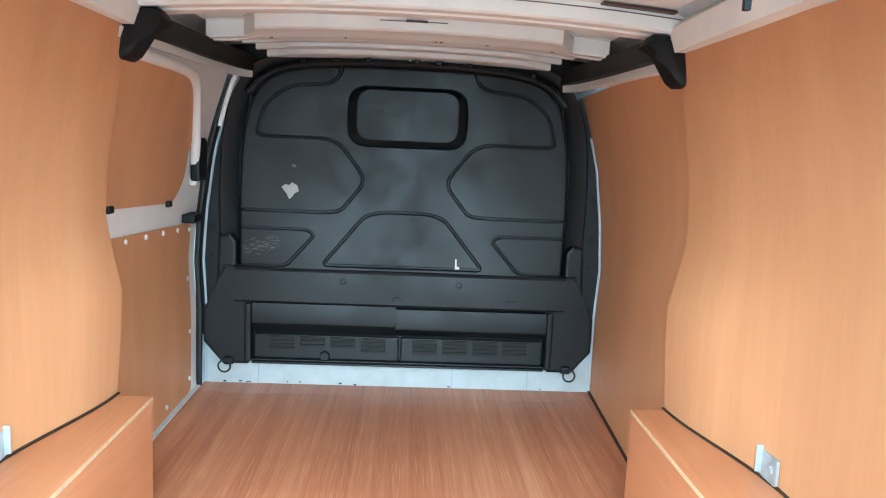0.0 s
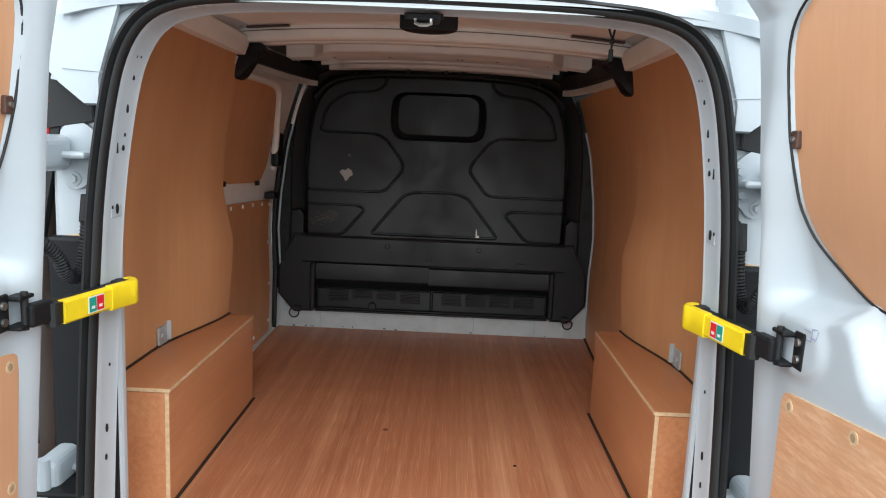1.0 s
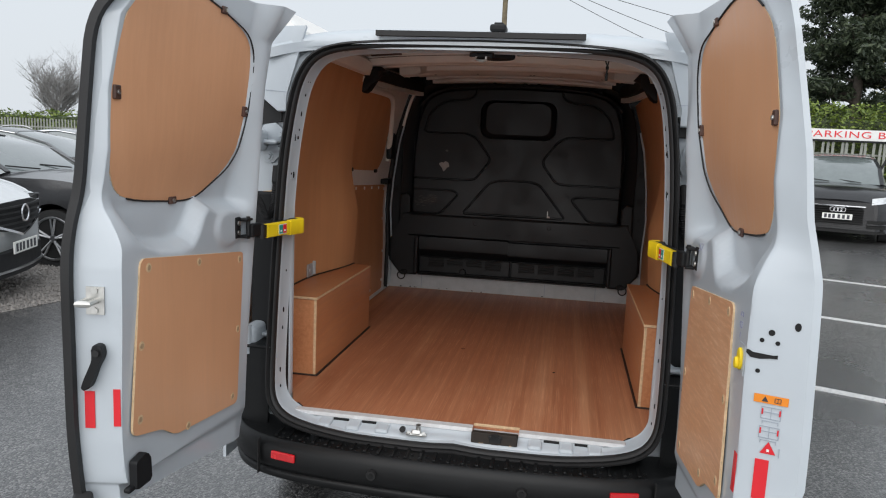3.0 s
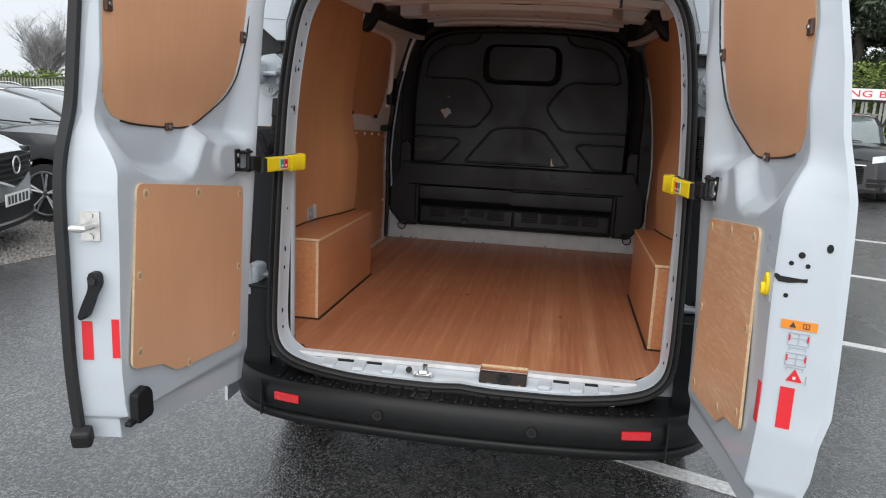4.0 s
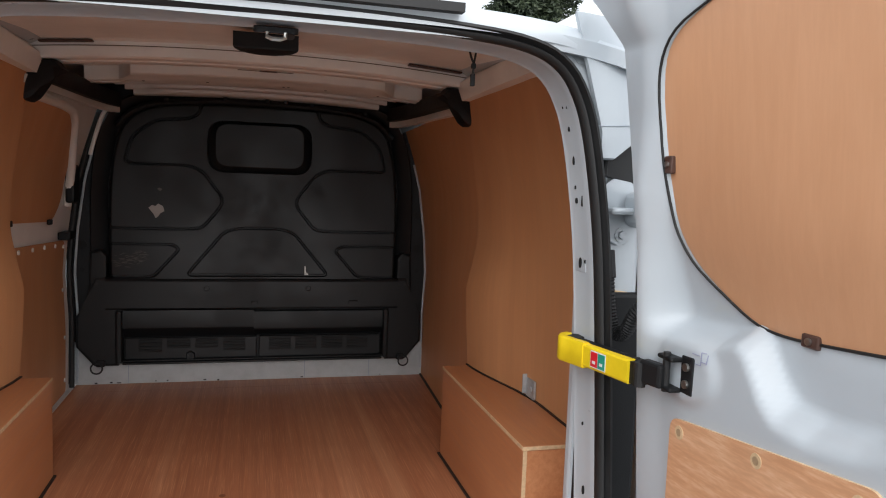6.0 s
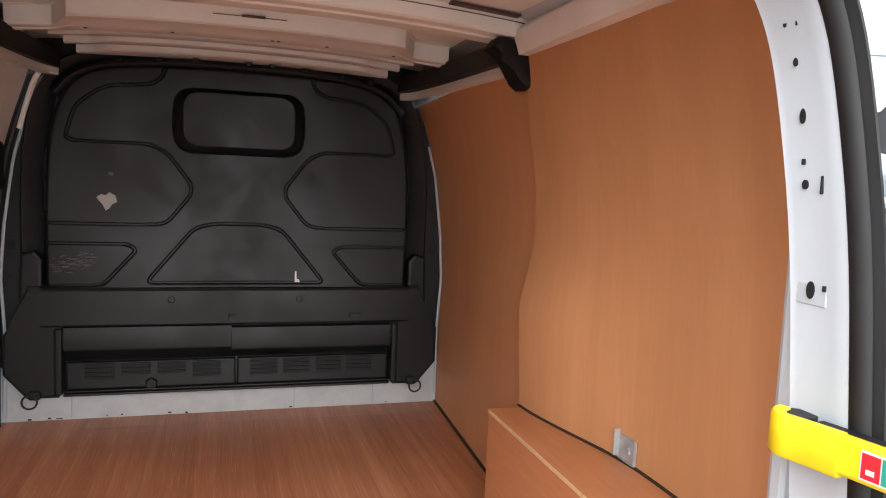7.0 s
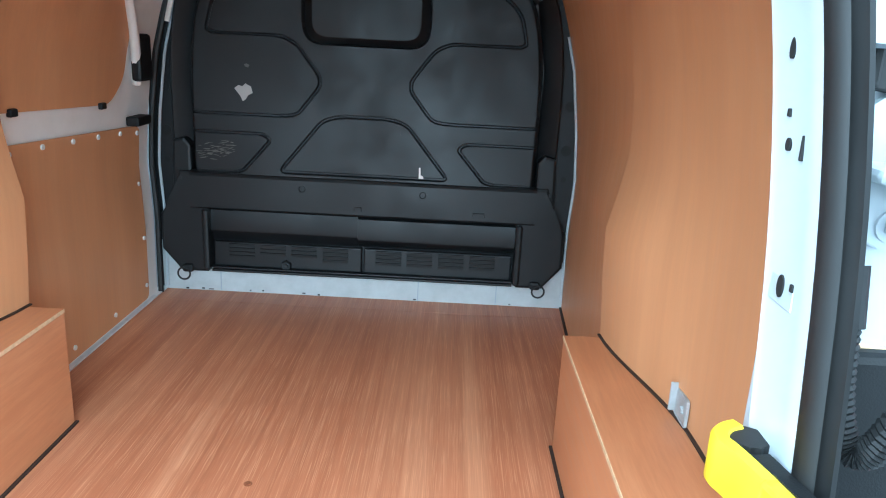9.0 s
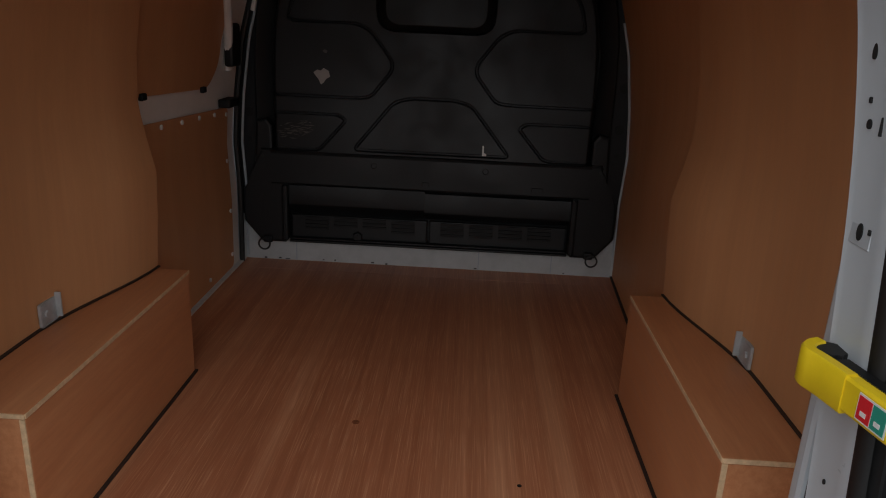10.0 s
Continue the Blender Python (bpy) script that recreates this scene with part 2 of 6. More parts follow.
def poly_in(p, poly):
    poly = np.array([tuple(q)[:2] for q in poly])
    inside = np.zeros(len(p), bool)
    for s, e in zip(poly, np.roll(poly, -1, 0)):
        c = (s[1] > p[:, 1]) != (e[1] > p[:, 1])
        with np.errstate(divide="ignore", invalid="ignore"):
            inside ^= c & (p[:, 0] < (e[0] - s[0]) * (p[:, 1] - s[1]) / (e[1] - s[1]) + s[0])
    return inside


# ---- ground ----
def ground_material():
    """Wet chipped asphalt: dark binder, pale stone chips, glossy film in the low spots."""
    m, nt, b = nodes_of("wet_asphalt", 0.4)
    v = coords(nt, (1, 1, 1))
    vor = nt.nodes.new("ShaderNodeTexVoronoi")
    vor.inputs["Scale"].default_value = 95
    nt.links.new(v, vor.inputs["Vector"])
    fine, patch, mid = noise_of(nt, v, 140, 3, 0.65), noise_of(nt, v, 0.5, 6, 0.62), noise_of(nt, v, 7, 4, 0.6)
    c = ramp_of(nt, fine, [(0.34, (0.024, 0.024, 0.025)), (0.50, (0.058, 0.058, 0.059)), (0.62, (0.10, 0.10, 0.098)), (0.74, (0.20, 0.195, 0.19))])
    chip = ramp_of(nt, vor.outputs["Color"], [(0.30, (0.30, 0.30, 0.31)), (0.48, (0.85, 0.85, 0.85)), (0.60, (1.9, 1.88, 1.82)), (0.70, (4.4, 4.3, 4.1))])
    c = mix_of(nt, 1.0, c, chip, "MULTIPLY")
    c = mix_of(nt, 1.0, c, (0.46, 0.46, 0.465), "MULTIPLY")
    c = mix_of(nt, 1.0, c, ramp_of(nt, patch, [(0.35, (0.75, 0.75, 0.77)), (0.65, (1.35, 1.35, 1.33))]), "MULTIPLY")
    c = mix_of(nt, 1.0, c, ramp_of(nt, mid, [(0.35, (0.85, 0.85, 0.85)), (0.65, (1.15, 1.15, 1.15))]), "MULTIPLY")
    nt.links.new(c, b.inputs["Base Color"])
    nt.links.new(ramp_of(nt, patch, [(0.40, (0.24,) * 3), (0.62, (0.42,) * 3)]), b.inputs["Roughness"])
    b.inputs["Specular IOR Level"].default_value = 1.0
    b.inputs["Coat Weight"].default_value, b.inputs["Coat Roughness"].default_value = 1.0, 0.26
    h = mix_of(nt, 0.25, ramp_of(nt, vor.outputs["Distance"], [(0.0, (1, 1, 1)), (0.75, (0, 0, 0))]), fine)
    bump_of(nt, b, h, 1.0, 0.007)
    return m


ASPHALT = ground_material()
LINE = plain("worn_white_line", (0.55, 0.55, 0.54), 0.55, var=0.35, scale=45, bump=0.6, bscale=120)
bm = bmesh.new()
bmesh.ops.create_grid(bm, x_segments=8, y_segments=8, size=220)
ground = part("ground", bm, ASPHALT)
tagged(ground, "wet dark grey asphalt of a car park", "ground", kind="structure")
for k in range(-1, 4):
    y0 = 0.63 + 2.85 * k
    ang = math.atan(-0.42)
    x0, x1 = (0.45, 5.4)
    mid = Vector(((x0 + x1) / 2, y0 - 0.42 * ((x0 + x1) / 2 - 0.9), 0.003))
    o = part("bay_line", box((0, 0, 0), ((x1 - x0) / math.cos(ang), 0.10, 0.004)), LINE)
    o.matrix_world = Matrix.Translation(mid) @ Matrix.Rotation(ang, 4, "Z")
    tagged(o, "worn white painted parking bay line on asphalt", "road marking", "bay lines", "structure")

# ---- van interior: floor ----
KNOT = plain("knot_wood", (0.27, 0.095, 0.042), 0.5, var=0.4, scale=120)
FZ = 0.60
CORNER = [(0.635, 0.075), (0.635, 0.10), (0.665, 0.15), (0.70, 0.25), (0.868, 0.30), (0.868, 2.352)]
main = [(0.228, 0.075), (0.228, 0.105), (0.062, 0.105), (0.062, 0.075)] + [(-x, y) for x, y in CORNER] + [(x, y) for x, y in CORNER[::-1]]
floor_o = part("floor", prism(main, (0, 0, FZ - 0.012), (1, 0, 0), (0, 1, 0), 0.012), PLY_FLOOR)
tagged(floor_o, "reddish beech plywood load floor with pale grain streaks", "floor", kind="structure")
part("floor_board", prism([(-0.868, 2.355), (0.868, 2.355), (0.868, 2.50), (-0.868, 2.50)], (0, 0, FZ - 0.012), (1, 0, 0), (0, 1, 0), 0.0115), PLY_FLOOR, floor_o)
part("subfloor", box((0, 0.19, FZ - 0.04), (1.10, 0.24, 0.05)), WHITE_IN, floor_o)
part("subfloor", box((0, 1.42, FZ - 0.04), (1.86, 2.21, 0.05)), WHITE_IN, floor_o, "painted steel under the boards")
for x0, x1 in ((-0.655, 0.060), (0.230, 0.605)):
    part("edge_strip", sweep([(x0, 0.085, FZ), (x1, 0.085, FZ)], [(-0.012, 0.0015), (0.018, 0.0015), (0.018, -0.010), (0.021, -0.010), (0.021, 0.0045), (-0.012, 0.0045)], up=(0, 0, 1)), ALU, floor_o, "aluminium edge strip")
part("side_strip", box((-0.872, 1.92, FZ + 0.002), (0.03, 1.16, 0.006), 0.002), ALU, floor_o, "aluminium edge strip")
part("knot", cyl((-0.12, 1.085, FZ - 0.004), (-0.12, 1.085, FZ + 0.0008), 0.011, n=14), KNOT, floor_o, "small dark knot in the plywood")
part("knot", cyl((0.34, 0.83, FZ - 0.004), (0.34, 0.83, FZ + 0.0012), 0.006, n=10), DARK, floor_o)

# ---- side walls ----
B_PROF = [(0.55, 0.872), (0.95, 0.868), (1.16, 0.880), (1.36, 0.866), (1.61, 0.832), (1.75, 0.795), (1.92, 0.742), (2.0, 0.715)]
C_PROF = [(0.55, 0.785), (0.95, 0.785), (1.12, 0.772), (1.25, 0.766), (1.36, 0.790), (1.45, 0.806), (1.60, 0.798), (1.85, 0.757), (2.0, 0.735)]
R_PROF = [(0.55, 0.875), (0.95, 0.874), (1.20, 0.868), (1.45, 0.858), (1.70, 0.822), (1.90, 0.772), (2.0, 0.75)]


def wall_x(y, z):
    """Half width of the load space at y and z, behind the middle pillar."""
    r, c = lerp_table(R_PROF, z), lerp_table(C_PROF, z)
    w = sstep((y - 0.80) / 0.56)
    return r * (1 - w) + c * w - 0.05 * sstep((0.55 - y) / 0.35)


def wall_front_x(y, z):
    b, c = lerp_table(B_PROF, z), lerp_table(C_PROF, z) + 0.02
    w = (y - 1.30) / 1.2
    return c * (1 - w) + b * w


def strip_grid(fx, y0, y1, ztop, z0=0.59, ny=18, nz=40):
    rows = []
    for i in range(ny + 1):
        y = y0 + (y1 - y0) * i / ny
        zt = ztop(y)
        rows.append([(fx(y, z0 + (zt - z0) * j / nz), y, z0 + (zt - z0) * j / nz) for j in range(nz + 1)])
    return rows


rear_wall = loft(strip_grid(wall_x, 0.215, 1.345, lambda y: 1.955 + 0.02 * y), (0.006, 0, 0))
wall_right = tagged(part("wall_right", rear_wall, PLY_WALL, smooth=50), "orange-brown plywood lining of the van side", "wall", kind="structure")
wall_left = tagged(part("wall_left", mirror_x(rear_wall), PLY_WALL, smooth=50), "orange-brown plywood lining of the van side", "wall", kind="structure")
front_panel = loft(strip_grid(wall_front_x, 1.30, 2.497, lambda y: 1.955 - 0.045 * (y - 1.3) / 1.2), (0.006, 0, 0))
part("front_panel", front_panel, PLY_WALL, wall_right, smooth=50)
part("edge_trim", tube([(wall_front_x(2.48, z) - 0.006, 2.478, z) for z in np.linspace(0.64, 1.74, 26)], 0.0055, 6, up=(0, 1, 0)), WHITE, wall_right, "white painted body edge")
for s, w in ((1, wall_right), (-1, wall_left)):
    part("skirting", sweep([(s * (wall_x(y, 0.95) - 0.004), y, 0.9495) for y in np.linspace(0.40, 1.345, 14)], [(-0.004, 0), (0.005, 0), (0.005, 0.004), (-0.004, 0.004)]), STRIP, w, "black sealing strip along the box top")
part("skirting", sweep([(wall_front_x(y, 0.62) - 0.004, y, FZ) for y in np.linspace(1.32, 2.495, 10)], [(-0.006, 0), (0.006, 0), (0.006, 0.006), (-0.006, 0.006)]), STRIP, wall_right, "black sealing strip along the floor")



def lashing_plate(s):
    """A cut-out in the lining with the galvanised lashing point behind it."""
    x = wall_x(0.88, 0.975)
    t = thing("lashing_point", "galvanised steel lashing plate in a cut-out of the plywood lining", "lashing point", (s * x, 0.88, 0.985), "lashing points")
    part("plate", box((-s * 0.004, 0, 0), (0.006, 0.075, 0.062), 0.006), GALV_PLATE, t)
    part("lug", box((-s * 0.012, 0.034, 0.008), (0.018, 0.006, 0.066), 0.002), GALV_PLATE, t)
    part("bolt", cyl((-s * 0.005, -0.012, 0), (-s * 0.012, -0.012, 0), 0.009, n=6), GALV_PLATE, t)


lashing_plate(1)
lashing_plate(-1)


# ---- wheel arch boxes ----
def wheel_box(s):
    t = thing("wheel_arch_box", "beech plywood box over the wheel arch, pale ply edges", "box", (s * 0.775, 0.90, FZ), "wheel arch boxes")
    y0, y1, h, xi = -0.432, 0.430, 0.349, -s * 0.092
    w = 0.20
    cx = xi + s * w / 2
    part("side_panel", box((xi + s * 0.006, 0, h / 2 - 0.006), (0.012, y1 - y0 - 0.001, h - 0.014), 0.0015), PLY_BOX, t)
    part("lid", box((cx, 0, h - 0.006), (w, y1 - y0, 0.012), 0.0015), PLY_BOX, t)
    part("rear_panel", box((cx + s * 0.004, y0 + 0.006, h / 2 - 0.006), (w - 0.012, 0.011, h - 0.014), 0.0015), PLY_BOX, t)
    part("front_panel", box((cx + s * 0.004, y1 - 0.006, h / 2 - 0.006), (w - 0.012, 0.011, h - 0.014), 0.0015), PLY_BOX, t)
    part("ply_edge", box((xi - s * 0.0005, 0, h - 0.006), (0.0025, y1 - y0 + 0.001, 0.010)), PLY_EDGE, t, "pale plywood edge")
    part("ply_edge", box((xi + s * 0.006, y0 - 0.0005, h / 2 - 0.006), (0.011, 0.0025, h - 0.014)), PLY_EDGE, t)
    part("ply_edge", box((cx, y0 - 0.0008, h - 0.006), (w, 0.0025, 0.010)), PLY_EDGE, t)
    part("sealing_strip", box((xi - s * 0.004, 0, 0.003), (0.010, y1 - y0 + 0.012, 0.006), 0.001), STRIP, t, "black strip along the floor")
    part("sealing_strip", box((cx, y0 - 0.004, 0.003), (w, 0.009, 0.006), 0.001), STRIP, t)


wheel_box(1)
wheel_box(-1)


# ---- bulkhead ----
SCUFF = plain("scuffed_plastic", (0.11, 0.103, 0.094), 0.7, var=0.3, scale=80)

def bulkhead():
    t = thing("wall_bulkhead", "black moulded plastic bulkhead with pressed outlines, scuffed", "bulkhead", (0, 0, 0), kind="structure")
    outline = smooth_line([(-0.70, 1.12), (-0.705, 1.60), (-0.66, 1.85), (-0.56, 1.965), (-0.3, 2.0), (0.3, 2.0), (0.56, 1.965), (0.66, 1.85), (0.705, 1.60), (0.70, 1.12)], 2)
    grooves = [
        rounded([(-0.27, 1.99), (-0.295, 1.933), (-0.34, 1.912), (-0.49, 1.900), (-0.595, 1.82), (-0.625, 1.70), (-0.60, 1.689), (-0.33, 1.689), (-0.27, 1.66), (-0.165, 1.52), (-0.27, 1.387), (-0.33, 1.379), (-0.72, 1.379)], 0.05, 6),
        rounded([(-0.72, 1.303), (-0.41, 1.303), (-0.378, 1.28), (-0.49, 1.152), (-0.52, 1.143), (-0.72, 1.143)], 0.03, 5),
    ]
    trapeze = rounded([(-0.345, 1.152), (-0.17, 1.368), (-0.10, 1.388), (0.10, 1.388), (0.17, 1.368), (0.345, 1.152)], 0.03, 5)
    nx, nz = 521, 325
    xs, zs = np.linspace(-0.705, 0.705, nx), np.linspace(1.12, 2.0, nz)
    X, Z = np.meshgrid(xs, zs)
    P = np.stack([X.ravel(), Z.ravel()], 1)
    near = poly_dist(P, trapeze, True)
    for line in grooves:
        for flip in (1, -1):
            near = np.minimum(near, poly_dist(P, [(flip * q[0], q[1]) for q in line], False))
    # narrow square channels round the pressed fields
    dep = 0.013 * np.clip((0.0066 - near) / 0.0030, 0, 1)
    # the blanked window: a proud field with a broad chamfer below and beside it, a narrow one above
    frame_o = rounded([(-0.250, 1.912), (0.250, 1.912), (0.250, 1.662), (-0.250, 1.662)], 0.085, 8)
    frame_i = rounded([(-0.212, 1.898), (0.212, 1.898), (0.212, 1.692), (-0.212, 1.692)], 0.065, 8)
    in_o, in_i = poly_in(P, frame_o), poly_in(P, frame_i)
    d_o, d_i = poly_dist(P, frame_o), poly_dist(P, frame_i)
    band = in_o & ~in_i
    dep = np.where(band, 0.030 * np.minimum(1.0, d_i / np.maximum(1e-6, d_i + d_o) * 1.05) * np.clip(d_o / 0.004, 0, 1), dep)
    # slight dents and the panel's rolled rim
    dent = 0.0016 * np.sin(P[:, 0] * 6.1 + 1.0) * np.sin(P[:, 1] * 7.3) + 0.0030 * np.exp(-((P[:, 0] - 0.30) ** 2 + (P[:, 1] - 1.59) ** 2) / 0.0012)
    rim = poly_dist(P, outline, False)
    back = 0.040 * np.clip(1 - rim / 0.020, 0, 1) ** 2
    back[(P[:, 1] < 1.18) & (np.abs(P[:, 0]) < 0.66)] = 0
    inside = poly_in(P, outline)
    xo, zo = P[:, 0].copy(), P[:, 1].copy()
    lim = np.interp(zo, [1.12, 1.60, 1.85, 1.965, 2.0], [0.70, 0.705, 0.66, 0.56, 0.30])
    xo = np.clip(xo, -lim, lim)
    Y = 2.418 + dep + dent + np.where(inside, back, 0.040)
    verts = list(zip(xo.tolist(), Y.tolist(), zo.tolist()))
    faces = [(i * nx + j, i * nx + j + 1, (i + 1) * nx + j + 1, (i + 1) * nx + j) for i in range(nz - 1) for j in range(nx - 1)]
    part("moulded_panel", (verts, faces), BULK, t, smooth=40)
    # band below the pressed fields, then the recess: a sloping shelf in two pieces over the vents
    part("lower_band", prism([(2.470, 0.978), (2.412, 0.984), (2.404, 0.992), (2.404, 1.122), (2.410, 1.132), (2.424, 1.138), (2.470, 1.138)], (-0.712, 0, 0), (0, 1, 0), (0, 0, 1), 1.424), BULK, t)
    part("recess_back", box((0, 2.486, 0.85), (1.34, 0.03, 0.27)), BULK, t)
    for x0, x1, dy, dz in ((-0.645, -0.0215, 0.0, 0.002), (-0.0205, 0.645, -0.006, -0.006)):
        part("shelf", prism([(2.440 + dy, 0.972 + dz), (2.478, 0.976 + dz), (2.478, 0.836), (2.472, 0.836), (2.462, 0.850), (2.450 + dy, 0.866 + dz), (2.432 + dy, 0.884 + dz), (2.430 + dy, 0.892 + dz)][::-1], (x0, 0, 0), (0, 1, 0), (0, 0, 1), x1 - x0), BULK, t, smooth=25)
    for s, gs in ((-1, (-0.513, -0.381, -0.249, -0.116)), (1, (0.110, 0.242, 0.376, 0.508))):
        part("vent_panel", box((s * 0.318, 2.459, 0.782), (0.628, 0.03, 0.108), 0.006), BULK, t)
        for i, gx in enumerate(gs):
            n = 3 if i in (1, 2) and s < 0 else 4
            for j in range(n):
                z = 0.8225 - 0.0168 * j
                g = part("vent_slot", box((gx, 2.4442, z), (0.108, 0.004, 0.0104), 0.0018), DARK, t)
                part("louvre", sweep([(gx - 0.054, 2.445, z + 0.0056), (gx + 0.054, 2.445, z + 0.0056)], [(0.0, -0.002), (0.0065, -0.001), (0.0065, 0.0012), (0.0, 0.003)]), BULK, g)
    part("lower_lip", box((0, 2.446, 0.727), (1.28, 0.05, 0.007), 0.003), BULK, t)
    part("lower_lip", box((0, 2.452, 0.712), (1.28, 0.05, 0.010), 0.003), BULK, t)
    for k, (x, z) in enumerate(((-0.25, 1.088), (0.245, 1.088))):
        part("plug_rim", tube([(x + 0.013 * math.cos(q), 2.4035, z + 0.013 * math.sin(q)) for q in np.linspace(0, 2 * math.pi, 17)[:-1]], 0.0022, 5, True, (0, 1, 0)), BULK, t)
    for x, w in ((-0.02, 0.028), (0.478, 0.048)):
        part("tab", tube([(x - w / 2, 2.4035, 1.008), (x - w / 2, 2.4035, 1.024), (x + w / 2, 2.4035, 1.024), (x + w / 2, 2.4035, 1.008)], 0.0022, 5, False, (0, 1, 0)), BULK, t)
    part("top_roll", sweep(smooth_line([(-0.66, 2.462, 1.86), (-0.575, 2.462, 1.962), (-0.30, 2.462, 1.998), (0, 2.462, 2.004), (0.30, 2.462, 1.998), (0.575, 2.462, 1.962), (0.66, 2.462, 1.86)], 3), [(-0.020, -0.030), (0.024, -0.030), (0.024, 0.004), (0.012, 0.026), (-0.004, 0.034), (-0.020, 0.020)], up=(0, -1, 0)), BULK, t, smooth=50)
    for x in (-0.44, -0.30, -0.17, 0.03, 0.12, 0.25, 0.40, 0.52):
        part("rim_tab", box((x, 2.440, 2.018 - 0.035 * (x / 0.52) ** 2), (0.022, 0.012, 0.026), 0.004), BULK, t)
    part("hex_boss", cyl((-0.325, 2.446, 0.745), (-0.325, 2.430, 0.745), 0.026, 0.020, 6), BULK, t)
    part("hex_bolt", cyl((-0.325, 2.430, 0.745), (-0.325, 2.424, 0.745), 0.011, n=6), BULK, t)
    for s in (-1, 1):
        col = [(0.64, 1.14), (0.76, 1.14), (0.80, 1.0), (0.845, 0.95), (0.845, 0.80), (0.765, 0.705), (0.655, 0.705), (0.645, 0.75), (0.64, 0.96)]
        part("lower_column", prism([(s * x, z) for x, z in (col if s > 0 else col[::-1])], (0, 2.492, 0), (1, 0, 0), (0, 0, 1), 0.075, 0.014), BULK, t)
        part("recess_cheek", box((s * 0.652, 2.44, 0.85), (0.028, 0.09, 0.26), 0.01), BULK, t)
        rim_path = smooth_line([(s * 0.742, 2.486, 1.10), (s * 0.748, 2.486, 1.60), (s * 0.706, 2.486, 1.86), (s * 0.61, 2.486, 1.985), (s * 0.3, 2.486, 2.03), (0, 2.486, 2.03)], 2)
        part("rim", sweep(rim_path, [(s * a_, b_) for a_, b_ in ((-0.045, -0.02), (0.040, -0.02), (0.040, 0.034), (0.032, 0.042), (0.022, 0.036), (-0.045, -0.014))][::s], up=(0, -1, 0)), BULK, t, smooth=40)
        part("pillar_clip", prism([(s * x, z) for x, z in ((0.708, 1.24), (0.735, 1.272), (0.782, 1.262), (0.792, 1.02), (0.708, 1.02))][::s], (0, 2.482, 0), (1, 0, 0), (0, 0, 1), 0.055, 0.012), BULK, t)
        part("bolt", cyl((s * 0.752, 2.43, 1.108), (s * 0.752, 2.420, 1.108), 0.017, n=12), RUBBER, t)
        part("bolt", cyl((s * 0.752, 2.420, 1.108), (s * 0.752, 2.415, 1.108), 0.008, n=6), RUBBER, t)
        part("side_flange", box((s * 0.815, 2.492, 1.30), (0.13, 0.012, 1.1)), BULK, t)
        for z in (1.62, 1.47, 1.29, 1.17):
            part("flange_hole", cyl((s * 0.825, 2.487, z), (s * 0.825, 2.4845, z), 0.022 if z in (1.47, 1.29) else 0.012, n=14), DARK, t)
        part("tie_ring", tube([(s * 0.75 + 0.026 * math.cos(a), 2.40, 0.700 + 0.026 * math.sin(a)) for a in np.linspace(0, 2 * math.pi, 18)[:-1]], 0.004, 6, True, (0, 1, 0)), RUBBER, t)
        part("tie_base", box((s * 0.735, 2.415, 0.722), (0.045, 0.03, 0.035), 0.01), BLACK_PLASTIC, t)
    part("back_panel", box((0, 2.512, 1.35), (1.80, 0.012, 1.5)), BULK, t)
    sill = [(-0.87, 0.60), (0.87, 0.60), (0.87, 0.82), (0.845, 0.80), (0.765, 0.703), (-0.765, 0.703), (-0.845, 0.80), (-0.87, 0.82)]
    part("sill", prism(sill, (0, 2.502, 0), (1, 0, 0), (0, 0, 1), 0.018), SILL_WHITE, t, "white painted steel sill with chipped lower edge")
    for x in (-0.36, -0.02, 0.38, 0.62):
        part("sill_clip", cyl((x, 2.486, 0.702), (x, 2.476, 0.702), 0.012, n=10), SILL_WHITE, t)
    rs = random.Random(8)
    chip = [(0.018, -0.022), (0.030, -0.014), (0.040, 0.002), (0.058, 0.012), (0.052, 0.036), (0.030, 0.048), (0.018, 0.036), (0.002, 0.040), (-0.014, 0.028), (-0.004, 0.014), (0.008, 0.0)]
    for i in range(9):
        x = rs.uniform(-0.80, 0.80)
        part("chip", box((x, 2.4835, 0.604 + rs.uniform(0, 0.006)), (rs.uniform(0.006, 0.022), 0.003, rs.uniform(0.003, 0.007)), 0.001), RUST, t)
    for x in (-0.62, 0.24, 0.58):
        part("sill_joint", box((x, 2.4838, 0.650), (0.004, 0.002, 0.095)), INK_GREY, t)
    part("scrape", prism(chip, (-0.505, 2.4185, 1.452), (1, 0, 0), (0, 0, 1), 0.0015), plain("bare_filler", (0.42, 0.40, 0.38), 0.7), t, "pale bare patch scraped off the plastic")
    for i in range(70):
        x, z = -0.60 + rs.uniform(-0.07, 0.07), 1.225 + rs.gauss(0, 0.020)
        w, h = rs.uniform(0.004, 0.020), rs.uniform(0.0006, 0.0022)
        a_ = rs.uniform(-0.25, 0.35)
        pts = [(-w, -h * rs.random()), (0, -h), (w, 0), (w * 0.3, h), (-w * 0.6, h * rs.random())]
        part("scuff", prism([(px * math.cos(a_) - pz * math.sin(a_), px * math.sin(a_) + pz * math.cos(a_)) for px, pz in pts], (x, 2.4186, z), (1, 0, 0), (0, 0, 1), 0.0012), SCUFF, t)
    part("scrape", prism([(0, 0), (0.012, -0.004), (0.018, 0.006), (0.006, 0.012), (-0.004, 0.008)], (-0.475, 2.4184, 1.565), (1, 0, 0), (0, 0, 1), 0.0010), SCUFF, t)
